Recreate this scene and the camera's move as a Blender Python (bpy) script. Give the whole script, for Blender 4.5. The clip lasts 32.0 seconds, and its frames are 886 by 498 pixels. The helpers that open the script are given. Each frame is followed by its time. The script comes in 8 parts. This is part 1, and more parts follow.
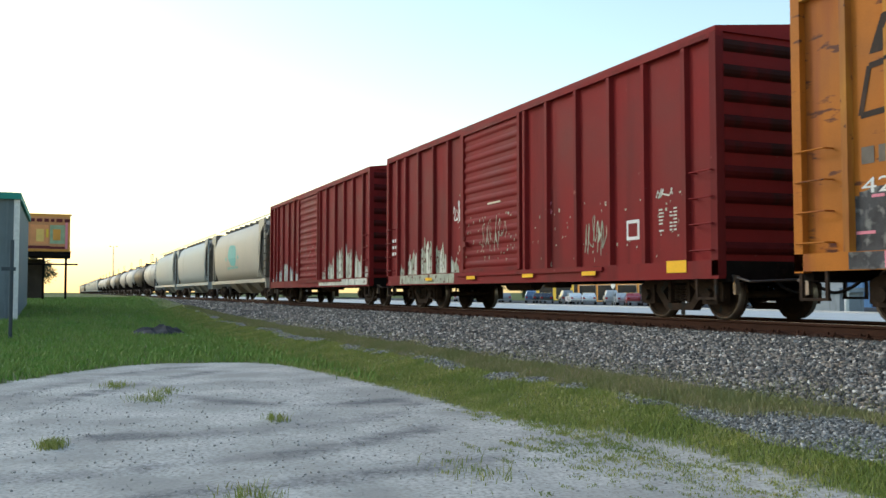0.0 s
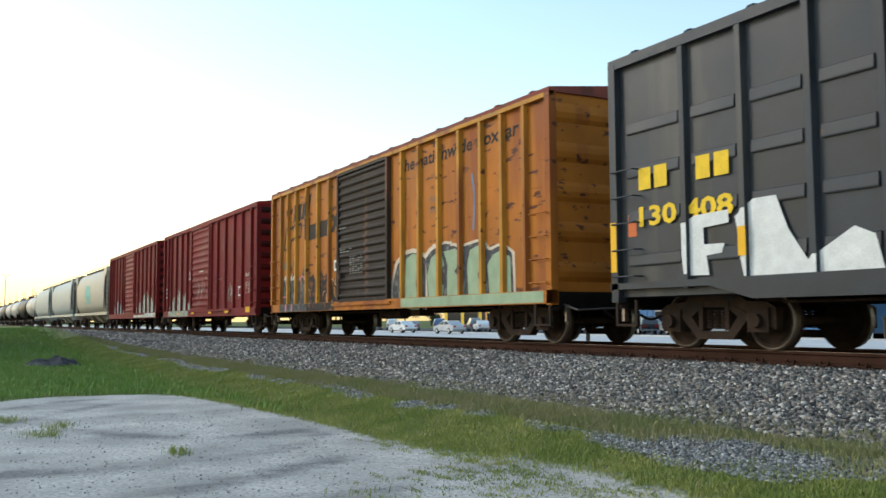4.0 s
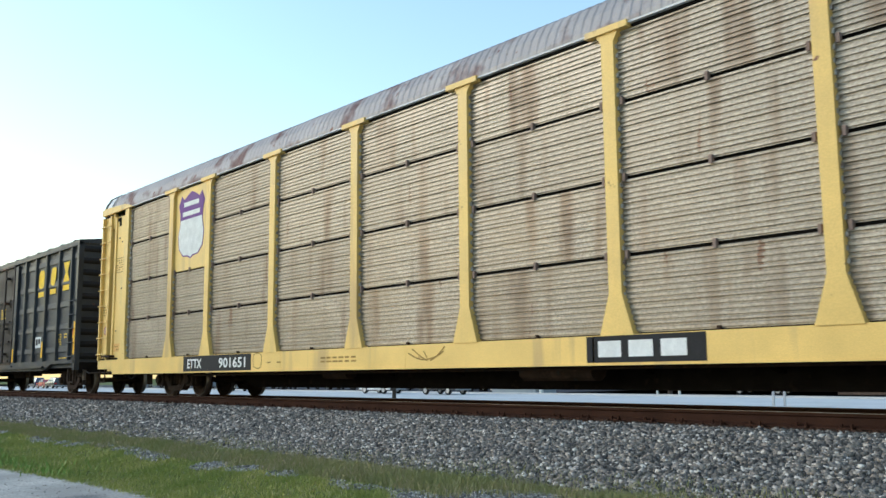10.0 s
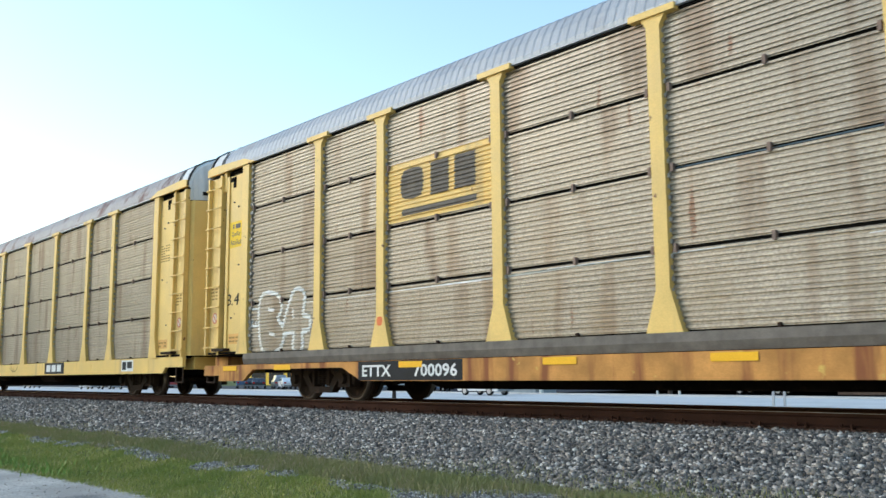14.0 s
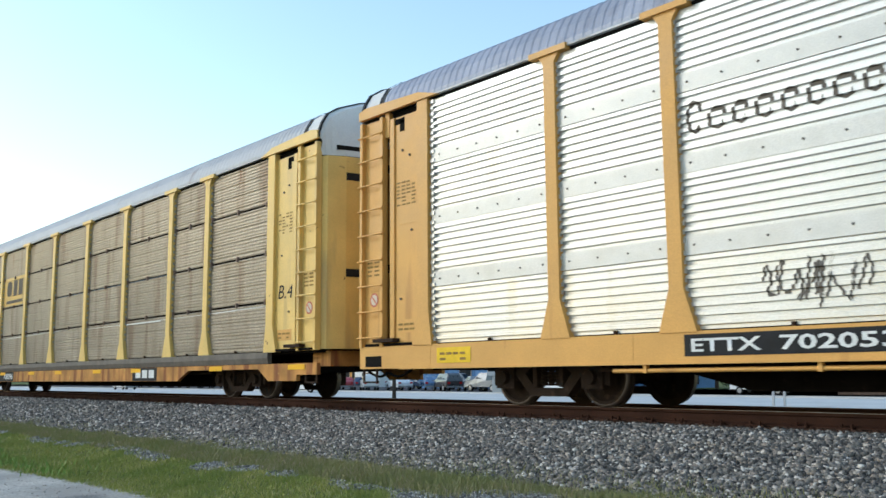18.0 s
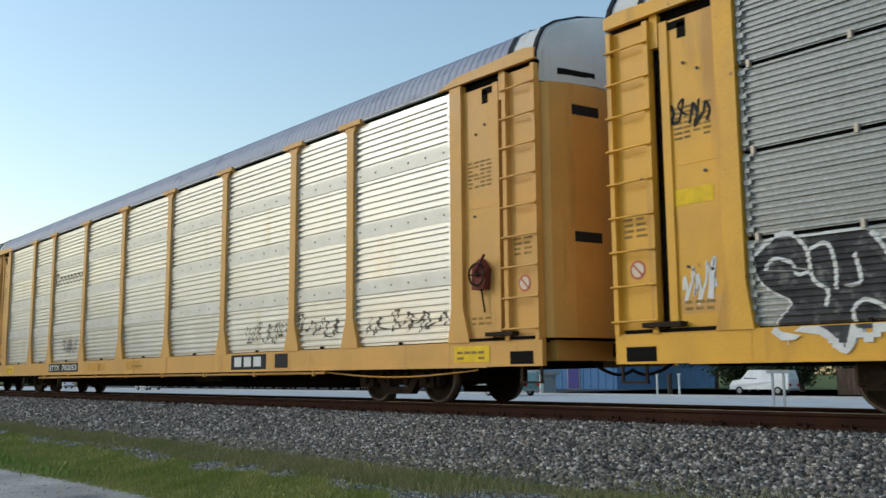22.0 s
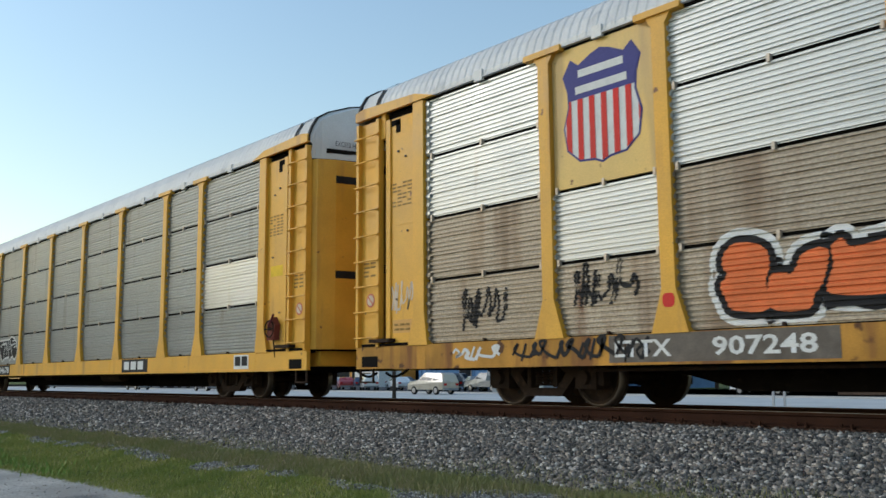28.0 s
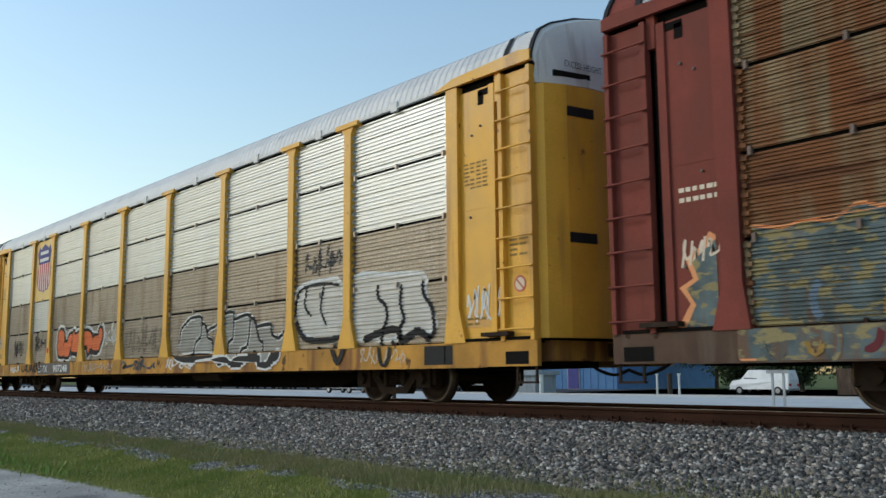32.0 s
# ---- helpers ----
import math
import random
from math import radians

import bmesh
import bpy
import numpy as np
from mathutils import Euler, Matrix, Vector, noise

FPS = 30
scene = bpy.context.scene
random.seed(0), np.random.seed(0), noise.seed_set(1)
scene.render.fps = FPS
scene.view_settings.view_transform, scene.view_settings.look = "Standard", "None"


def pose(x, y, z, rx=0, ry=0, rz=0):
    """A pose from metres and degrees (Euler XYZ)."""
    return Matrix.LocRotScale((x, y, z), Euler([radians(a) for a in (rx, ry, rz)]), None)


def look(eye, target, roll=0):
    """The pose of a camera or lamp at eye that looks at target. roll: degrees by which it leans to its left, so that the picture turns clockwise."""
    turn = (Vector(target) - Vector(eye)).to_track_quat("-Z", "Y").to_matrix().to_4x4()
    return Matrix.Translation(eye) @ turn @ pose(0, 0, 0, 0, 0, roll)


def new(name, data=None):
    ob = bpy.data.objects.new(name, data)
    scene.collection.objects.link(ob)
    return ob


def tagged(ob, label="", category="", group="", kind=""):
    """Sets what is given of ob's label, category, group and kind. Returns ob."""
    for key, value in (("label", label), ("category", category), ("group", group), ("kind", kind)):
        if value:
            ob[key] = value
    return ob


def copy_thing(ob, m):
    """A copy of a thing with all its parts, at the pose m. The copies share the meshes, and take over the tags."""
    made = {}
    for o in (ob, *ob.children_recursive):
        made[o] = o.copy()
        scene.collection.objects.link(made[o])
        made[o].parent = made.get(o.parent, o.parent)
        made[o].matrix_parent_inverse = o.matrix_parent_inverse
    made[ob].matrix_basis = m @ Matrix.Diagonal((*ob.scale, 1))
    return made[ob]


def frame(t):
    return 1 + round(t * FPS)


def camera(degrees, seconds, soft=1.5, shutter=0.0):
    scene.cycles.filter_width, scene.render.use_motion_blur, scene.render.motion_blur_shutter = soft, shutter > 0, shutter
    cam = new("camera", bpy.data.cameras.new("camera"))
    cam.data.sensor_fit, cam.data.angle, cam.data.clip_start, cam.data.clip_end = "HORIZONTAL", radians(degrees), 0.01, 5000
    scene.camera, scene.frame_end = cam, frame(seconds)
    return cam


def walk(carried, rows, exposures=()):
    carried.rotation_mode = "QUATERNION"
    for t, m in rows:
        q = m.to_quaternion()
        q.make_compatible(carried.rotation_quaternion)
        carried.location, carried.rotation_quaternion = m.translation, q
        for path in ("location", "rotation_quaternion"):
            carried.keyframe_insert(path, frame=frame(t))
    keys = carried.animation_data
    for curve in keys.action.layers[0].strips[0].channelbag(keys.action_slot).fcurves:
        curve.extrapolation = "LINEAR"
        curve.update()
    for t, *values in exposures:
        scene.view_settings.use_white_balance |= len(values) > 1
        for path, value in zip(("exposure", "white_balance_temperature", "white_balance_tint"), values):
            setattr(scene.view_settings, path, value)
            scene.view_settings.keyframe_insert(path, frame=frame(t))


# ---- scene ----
# A freight train passes on a straight track; x runs along the track, y across it, z up.
EYE = Vector((0.0, 0.0, 1.5))
RAIL = 1.046          # top of rail
TRACK = 10.99         # centre line of the track
HALF = 1.6            # half width of the cars


def aim(angle, pitch, roll):
    """The camera's pose: angle between the view and the track, in degrees."""
    a, p = radians(angle), radians(pitch)
    way = Vector((-math.cos(a) * math.cos(p), math.sin(a) * math.cos(p), math.sin(p)))
    return look(EYE, EYE + way, -roll)


cam = camera(51.66, 32.0, soft=1.5, shutter=0.12)
walk(cam, [
    (0.0, aim(22.60, 2.72, 0.0)), (2.5, aim(22.60, 2.72, 0.0)), (3.0, aim(22.65, 2.74, 0.02)),
    (3.5, aim(24.40, 3.25, 0.10)), (4.0, aim(28.35, 4.45, 0.35)), (4.5, aim(32.43, 5.70, 0.51)),
    (5.0, aim(36.09, 6.98, 0.40)), (5.5, aim(40.25, 8.10, 0.32)), (5.8, aim(40.42, 7.90, 0.45)),
    (6.2, aim(40.37, 7.90, 0.45)), (18.0, aim(40.37, 7.90, 0.45)), (32.0, aim(40.37, 7.90, 0.45)),
], exposures=[(0.0, 0.58, 5750, 8), (3.0, 0.58, 5750, 8), (6.0, 0.90, 5750, 8), (9.0, 0.66, 5450, 7), (13.0, 0.75, 5400, 8), (15.5, 0.75, 5400, 8),
              (17.2, 0.78, 5450, 8), (18.6, 0.38, 5450, 8), (20.0, 0.09, 5550, 9), (22.0, 0.06, 5650, 9), (32.0, 0.08, 5600, 9)])

# ---- light: a hazy evening sky and a soft, veiled low sun to the camera's left ----
world = bpy.data.worlds.new("world")
scene.world = world
world.use_nodes = True
wn, wl = world.node_tree.nodes, world.node_tree.links
sky = wn.new("ShaderNodeTexSky")
sky.sky_type, sky.sun_disc = "NISHITA", False
SUN_UP, SUN_ROUND = radians(26), radians(231)
sky.sun_elevation, sky.sun_rotation = SUN_UP, SUN_ROUND
sky.air_density, sky.dust_density, sky.ozone_density = 1.65, 0.7, 0.1
wn["Background"].inputs[1].default_value = 0.15
wl.new(sky.outputs[0], wn["Background"].inputs[0])
sun = new("sun", bpy.data.lights.new("sun", "SUN"))
sun.data.energy, sun.data.angle, sun.data.color = 0.95, radians(14), (1.0, 0.87, 0.71)
# the sky's rotation is counted from +y towards +x
sun_way = Vector((math.sin(SUN_ROUND) * math.cos(SUN_UP), math.cos(SUN_ROUND) * math.cos(SUN_UP), math.sin(SUN_UP)))
sun.matrix_world = look(Vector((0, 0, 60)), Vector((0, 0, 60)) - sun_way)


# ---- materials ----
def material(name, col, rough=0.6, metal=0.0, var=0.18, scale=1.2, stain=None, amount=0.0, streak=False,
             bump=0.15, grain=60.0, piece=0.0, stain2=None, amount2=0.0, scale2=5.0, stretch2=(1, 1, 1), coat=0.0, spec=0.12, dirt=0.22):
    """A surface with broad blotches, fine grain and up to two stains; sizes in metres of the object."""
    m = bpy.data.materials.new(name)
    m.use_nodes = True
    n, l = m.node_tree.nodes, m.node_tree.links
    b = n["Principled BSDF"]
    co = n.new("ShaderNodeTexCoord")
    info = n.new("ShaderNodeObjectInfo")
    shift = n.new("ShaderNodeVectorMath")
    shift.operation = "ADD"
    spread = n.new("ShaderNodeMath")
    spread.operation, spread.inputs[1].default_value = "MULTIPLY", 37.0
    l.new(info.outputs["Random"], spread.inputs[0])
    l.new(co.outputs["Object"], shift.inputs[0])
    l.new(spread.outputs[0], shift.inputs[1])

    def noise_at(sc, stretch=(1, 1, 1), detail=5.0):
        mp = n.new("ShaderNodeMapping")
        mp.inputs["Scale"].default_value = [sc * s for s in stretch]
        l.new(shift.outputs[0], mp.inputs[0])
        t = n.new("ShaderNodeTexNoise")
        t.inputs["Scale"].default_value, t.inputs["Detail"].default_value = 1.0, detail
        l.new(mp.outputs[0], t.inputs["Vector"])
        return t.outputs[0]

    def ramp(src, lo, hi, a, c):
        r = n.new("ShaderNodeMapRange")
        for k, v in zip((1, 2, 3, 4), (lo, hi, a, c)):
            r.inputs[k].default_value = v
        l.new(src, r.inputs[0])
        return r.outputs[0]

    def mix(fac, a, c, kind="MIX"):
        x = n.new("ShaderNodeMix")
        x.data_type, x.blend_type = "RGBA", kind
        for sock, v in ((x.inputs[0], fac), (x.inputs[6], a), (x.inputs[7], c)):
            if isinstance(v, bpy.types.NodeSocket):
                l.new(v, sock)
            elif isinstance(v, (int, float)):
                sock.default_value = v
            else:
                sock.default_value = (*v, 1.0)
        return x.outputs[2]

    big = noise_at(scale)
    fine = noise_at(grain, detail=2.0)
    dark = tuple(c * (1 - var) for c in col)
    light = tuple(min(1.0, c * (1 + var)) for c in col)
    out = mix(ramp(big, 0.3, 0.7, 0, 1), dark, light)
    if stain and amount > 0:
        s1 = noise_at(scale * 1.7, (1, 1, 0.12) if streak else (1, 1, 1), 8.0)
        out = mix(ramp(s1, 0.72 - amount * 0.4, 0.80 - amount * 0.3, 0, 0.9), out, stain)
    if stain2 and amount2 > 0:
        s2 = noise_at(scale2, stretch2, 8.0)
        out = mix(ramp(s2, 0.74 - amount2 * 0.4, 0.78 - amount2 * 0.35, 0, 1), out, stain2)
    if piece:
        out = mix(ramp(info.outputs["Random"], 0, 1, 0, piece), out, tuple(c * 0.35 for c in col))
    out = mix(ramp(fine, 0.35, 0.65, 0, dirt), out, tuple(c * 0.45 for c in col))
    l.new(out, b.inputs["Base Color"])
    l.new(ramp(big, 0.3, 0.7, max(0.05, rough - 0.1), min(1, rough + 0.1)), b.inputs["Roughness"])
    b.inputs["Metallic"].default_value = metal
    b.inputs["Specular IOR Level"].default_value = spec if coat == 0 else 0.5
    b.inputs["Coat Weight"].default_value = coat
    if bump:
        bp = n.new("ShaderNodeBump")
        bp.inputs["Strength"].default_value, bp.inputs["Distance"].default_value = bump, 0.01
        l.new(fine, bp.inputs["Height"])
        l.new(bp.outputs[0], b.inputs["Normal"])
    return m


RUST = (0.16, 0.06, 0.03)
YELLOW = material("rack_yellow", (0.74, 0.395, 0.038), 0.48, spec=0.35, var=0.14, stain=(0.46, 0.24, 0.05), amount=0.36, streak=True, stain2=RUST, amount2=0.13)
YELLOW_WORN = material("rack_yellow_worn", (0.60, 0.31, 0.045), 0.55, spec=0.25, var=0.18, stain=(0.26, 0.11, 0.04), amount=0.42, streak=True, stain2=RUST, amount2=0.2)
YELLOW_PALE = material("rack_yellow_faded", (0.75, 0.51, 0.145), 0.5, spec=0.35, var=0.12, stain=(0.5, 0.34, 0.13), amount=0.36, streak=True, stain2=RUST, amount2=0.12)
ORANGE_YELLOW = material("rack_orange_yellow", (0.66, 0.36, 0.09), 0.5, spec=0.3, var=0.1, stain=(0.4, 0.19, 0.05), amount=0.25, streak=True)
SILL_PATCHED = material("sill_patched", (0.50, 0.25, 0.07), 0.7, var=0.35, scale=2.0, stain=(0.2, 0.07, 0.035), amount=0.55, streak=True, stain2=(0.6, 0.4, 0.1), amount2=0.2)
BROWN_RED = material("rack_brown_red", (0.20, 0.055, 0.04), 0.7, var=0.2, stain=(0.11, 0.04, 0.03), amount=0.35, streak=True)
SILL_WORN = material("sill_worn_yellow", (0.50, 0.26, 0.05), 0.65, var=0.3, scale=1.6, stain=(0.20, 0.09, 0.04), amount=0.5, streak=True, stain2=(0.10, 0.05, 0.03), amount2=0.3, scale2=3.0)
BROWN_GRIME = material("sill_grimy_brown", (0.11, 0.07, 0.05), 0.8, var=0.3, stain=(0.16, 0.13, 0.10), amount=0.45, streak=True, stain2=(0.06, 0.03, 0.02), amount2=0.3)
PANEL_BROWN = material("galvanised_grey_brown", (0.42, 0.37, 0.30), 0.5, metal=0.5, var=0.22, scale=1.3, stain=(0.23, 0.165, 0.115), amount=0.46, streak=True, stain2=(0.2, 0.10, 0.06), amount2=0.16, scale2=3.0, stretch2=(1.6, 1, 0.25), piece=0.25, grain=26, dirt=0.6)
PANEL_GREY = material("galvanised_grey", (0.355, 0.37, 0.37), 0.45, metal=0.5, var=0.14, scale=1.6, stain=(0.25, 0.24, 0.21), amount=0.3, streak=True, piece=0.16, grain=26, dirt=0.45)
PANEL_LIGHT = material("galvanised_light", (0.60, 0.615, 0.61), 0.42, metal=0.5, var=0.1, scale=1.6, stain=(0.5, 0.49, 0.46), amount=0.25, streak=True, piece=0.1)
PANEL_WHITE = material("aluminium_bright", (0.66, 0.655, 0.635), 0.40, metal=0.55, var=0.08, scale=1.3, stain=(0.6, 0.57, 0.5), amount=0.28, streak=True, piece=0.08)
PANEL_BAND = material("aluminium_dull", (0.62, 0.61, 0.575), 0.5, metal=0.3, var=0.12, scale=2.0)
PANEL_RUST = material("galvanised_rusty", (0.28, 0.205, 0.12), 0.7, metal=0.15, var=0.35, scale=1.6, stain=(0.22, 0.075, 0.026), amount=0.72, streak=True, stain2=(0.13, 0.045, 0.022), amount2=0.42, scale2=1.2, stretch2=(0.5, 1, 4.0), piece=0.3)
ROOF_RUST = material("roof_rusty", (0.36, 0.335, 0.325), 0.6, metal=0.2, var=0.2, scale=0.9, stain=(0.13, 0.06, 0.05), amount=0.52, stain2=(0.2, 0.1, 0.08), amount2=0.25)
ROOF_GREY = material("roof_grey", (0.40, 0.41, 0.43), 0.55, metal=0.2, var=0.12, stain=(0.33, 0.32, 0.32), amount=0.3)
ROOF_BLUE = material("roof_blue_grey", (0.33, 0.35, 0.42), 0.55, metal=0.2, var=0.14, stain=(0.24, 0.25, 0.3), amount=0.3)
ROOF_WHITE = material("roof_white", (0.68, 0.68, 0.67), 0.55, metal=0.1, var=0.1, stain=(0.5, 0.5, 0.5), amount=0.25)
END_WHITE = material("end_white", (0.66, 0.66, 0.65), 0.6, var=0.1, stain=(0.4, 0.38, 0.35), amount=0.35, streak=True)
# near-black that stands in for the shade inside hollows and gaps
DARK = material("hollow_shade", (0.014, 0.013, 0.012), 0.9, spec=0.03)
IRON = material("grimy_iron", (0.04, 0.027, 0.02), 0.85, var=0.3, scale=4.0, spec=0.06, stain=(0.07, 0.043, 0.03), amount=0.35, stain2=(0.03, 0.03, 0.028), amount2=0.3)
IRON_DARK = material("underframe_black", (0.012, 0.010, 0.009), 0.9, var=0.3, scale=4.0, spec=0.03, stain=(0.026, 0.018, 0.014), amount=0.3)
STEEL = material("worn_steel", (0.20, 0.165, 0.14), 0.45, metal=0.8, var=0.2)
PALE = material("pale_clip", (0.52, 0.45, 0.37), 0.45, metal=0.3, var=0.15)
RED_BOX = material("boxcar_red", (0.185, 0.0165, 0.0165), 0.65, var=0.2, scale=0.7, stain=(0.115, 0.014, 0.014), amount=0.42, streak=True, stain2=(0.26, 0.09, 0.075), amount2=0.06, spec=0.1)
# darker copies for the boxcar ends: their shade in the base colour, plus brown grime
RED_SHADE_GRIME = material("boxcar_red_shaded_grimy", (0.085, 0.012, 0.012), 0.8, var=0.3, scale=0.9, stain=(0.03, 0.016, 0.013), amount=0.5, streak=True, spec=0.05)
BLACK_SHADE_GRIME = material("boxcar_charcoal_shaded_grimy", (0.026, 0.025, 0.026), 0.75, var=0.3, scale=0.9, stain=(0.05, 0.032, 0.024), amount=0.4, streak=True, spec=0.06)
ORANGE_AGED = material("boxcar_orange_aged", (0.50, 0.235, 0.03), 0.6, var=0.25, scale=1.0, stain=(0.24, 0.075, 0.025), amount=0.5, streak=True, stain2=(0.09, 0.035, 0.025), amount2=0.25)
RAIL_ORANGE = material("boxcar_orange", (0.41, 0.14, 0.016), 0.6, var=0.22, scale=0.8, stain=(0.26, 0.075, 0.02), amount=0.52, streak=True, stain2=(0.085, 0.032, 0.022), amount2=0.33, scale2=4.0, stretch2=(0.5, 1, 1.8))
RAIL_DOOR = material("boxcar_door_brown", (0.042, 0.031, 0.025), 0.7, var=0.25, stain=(0.16, 0.08, 0.05), amount=0.3, streak=True)
BLACK_BOX = material("boxcar_charcoal", (0.037, 0.041, 0.049), 0.48, spec=0.2, var=0.4, scale=0.8, stain=(0.08, 0.075, 0.07), amount=0.34, streak=True, stain2=(0.10, 0.05, 0.035), amount2=0.06)
BLACK_DOOR = material("boxcar_door_dark", (0.045, 0.037, 0.033), 0.6, var=0.2, scale=0.9, stain=(0.11, 0.06, 0.045), amount=0.4, streak=True)
TAN_HOP = material("hopper_tan", (0.46, 0.42, 0.34), 0.5, var=0.1, scale=0.5, stain=(0.42, 0.36, 0.28), amount=0.35, streak=True)
GREY_HOP = material("hopper_grey", (0.38, 0.41, 0.40), 0.5, var=0.1, scale=0.5, stain=(0.32, 0.33, 0.31), amount=0.35, streak=True)
TANK_WHITE = material("tank_white", (0.46, 0.445, 0.42), 0.45, var=0.12, scale=0.5, stain=(0.2, 0.17, 0.14), amount=0.4, streak=True)
TANK_BLACK = material("tank_black", (0.05, 0.045, 0.04), 0.5, var=0.2)
RAIL_STEEL = material("rail_rust", (0.052, 0.026, 0.018), 0.85, var=0.2, scale=3.0, spec=0.05, stain=(0.055, 0.024, 0.016), amount=0.35)
RAIL_HEAD = material("rail_head", (0.30, 0.24, 0.20), 0.4, metal=0.7, var=0.15)
TIE = material("tie_wood", (0.075, 0.05, 0.038), 0.9, var=0.35, scale=3.0, bump=0.5, piece=0.3)
CHALK = material("paint_white", (0.72, 0.72, 0.70), 0.7, var=0.1, scale=6.0)
INK = material("paint_black", (0.022, 0.022, 0.024), 0.6, var=0.3, scale=5.0)
SOOT = material("paint_charcoal", (0.06, 0.06, 0.065), 0.6, var=0.4, scale=4.0, stain=(0.2, 0.2, 0.19), amount=0.45)
SIGNAL = material("paint_reflector_yellow", (0.85, 0.47, 0.02), 0.5, var=0.08)
LETTER = material("paint_letter_yellow", (0.83, 0.55, 0.03), 0.6, var=0.12, scale=6.0)
FLAME = material("paint_orange", (0.72, 0.20, 0.07), 0.65, var=0.14, scale=4.0)
REDDOT = material("paint_red", (0.62, 0.05, 0.04), 0.6, var=0.1)
NAVY = material("paint_blue", (0.07, 0.07, 0.24), 0.55, var=0.1)
RED_FADED = material("paint_red_faded", (0.50, 0.16, 0.11), 0.65, var=0.2, scale=6.0)
PURPLE = material("paint_purple", (0.14, 0.045, 0.24), 0.55, var=0.1)
MINT = material("paint_pale_green", (0.32, 0.40, 0.26), 0.65, var=0.15, scale=3.0)
SKYBLUE = material("paint_dull_blue", (0.17, 0.23, 0.31), 0.65, var=0.25, scale=3.0)
PINK = material("paint_pink", (0.70, 0.25, 0.32), 0.65, var=0.1)
TEAL = material("paint_teal", (0.20, 0.48, 0.44), 0.6, var=0.1)
MAROON = material("paint_maroon", (0.13, 0.03, 0.035), 0.6, var=0.15)
FADED = material("paint_faded_grey", (0.15, 0.13, 0.11), 0.6, var=0.25, scale=5.0)
MURAL = material("paint_flaking_pale", (0.62, 0.62, 0.54), 0.75, var=0.2, scale=2.0, stain=(0.30, 0.34, 0.27), amount=0.45, streak=True, stain2=(0.10, 0.015, 0.015), amount2=0.36, scale2=6.0)
MURAL_BLUE = material("paint_flaking_blue", (0.30, 0.32, 0.36), 0.75, var=0.25, scale=2.0, stain=(0.12, 0.13, 0.2), amount=0.5, streak=True, stain2=(0.12, 0.02, 0.02), amount2=0.32, scale2=5.0)
MURAL_WIDE = material("paint_weathered_blue", (0.12, 0.15, 0.155), 0.75, var=0.4, scale=2.5, stain=(0.17, 0.10, 0.06), amount=0.6, streak=True, stain2=(0.30, 0.25, 0.12), amount2=0.55, scale2=7.0, stretch2=(0.6, 1, 1.4))
STENCIL = material("paint_stencil_brown", (0.30, 0.19, 0.055), 0.6, var=0.3, scale=8.0)
DULL = material("paint_dull_white", (0.24, 0.225, 0.20), 0.7, var=0.35, scale=6.0)
SWIRL = material("paint_dark_swirl", (0.035, 0.026, 0.024), 0.7, var=0.4, scale=2.5, stain=(0.24, 0.09, 0.025), amount=0.5, stain2=(0.02, 0.02, 0.02), amount2=0.35, scale2=3.0)
PEACH = material("paint_peach", (0.72, 0.32, 0.14), 0.65, var=0.15)


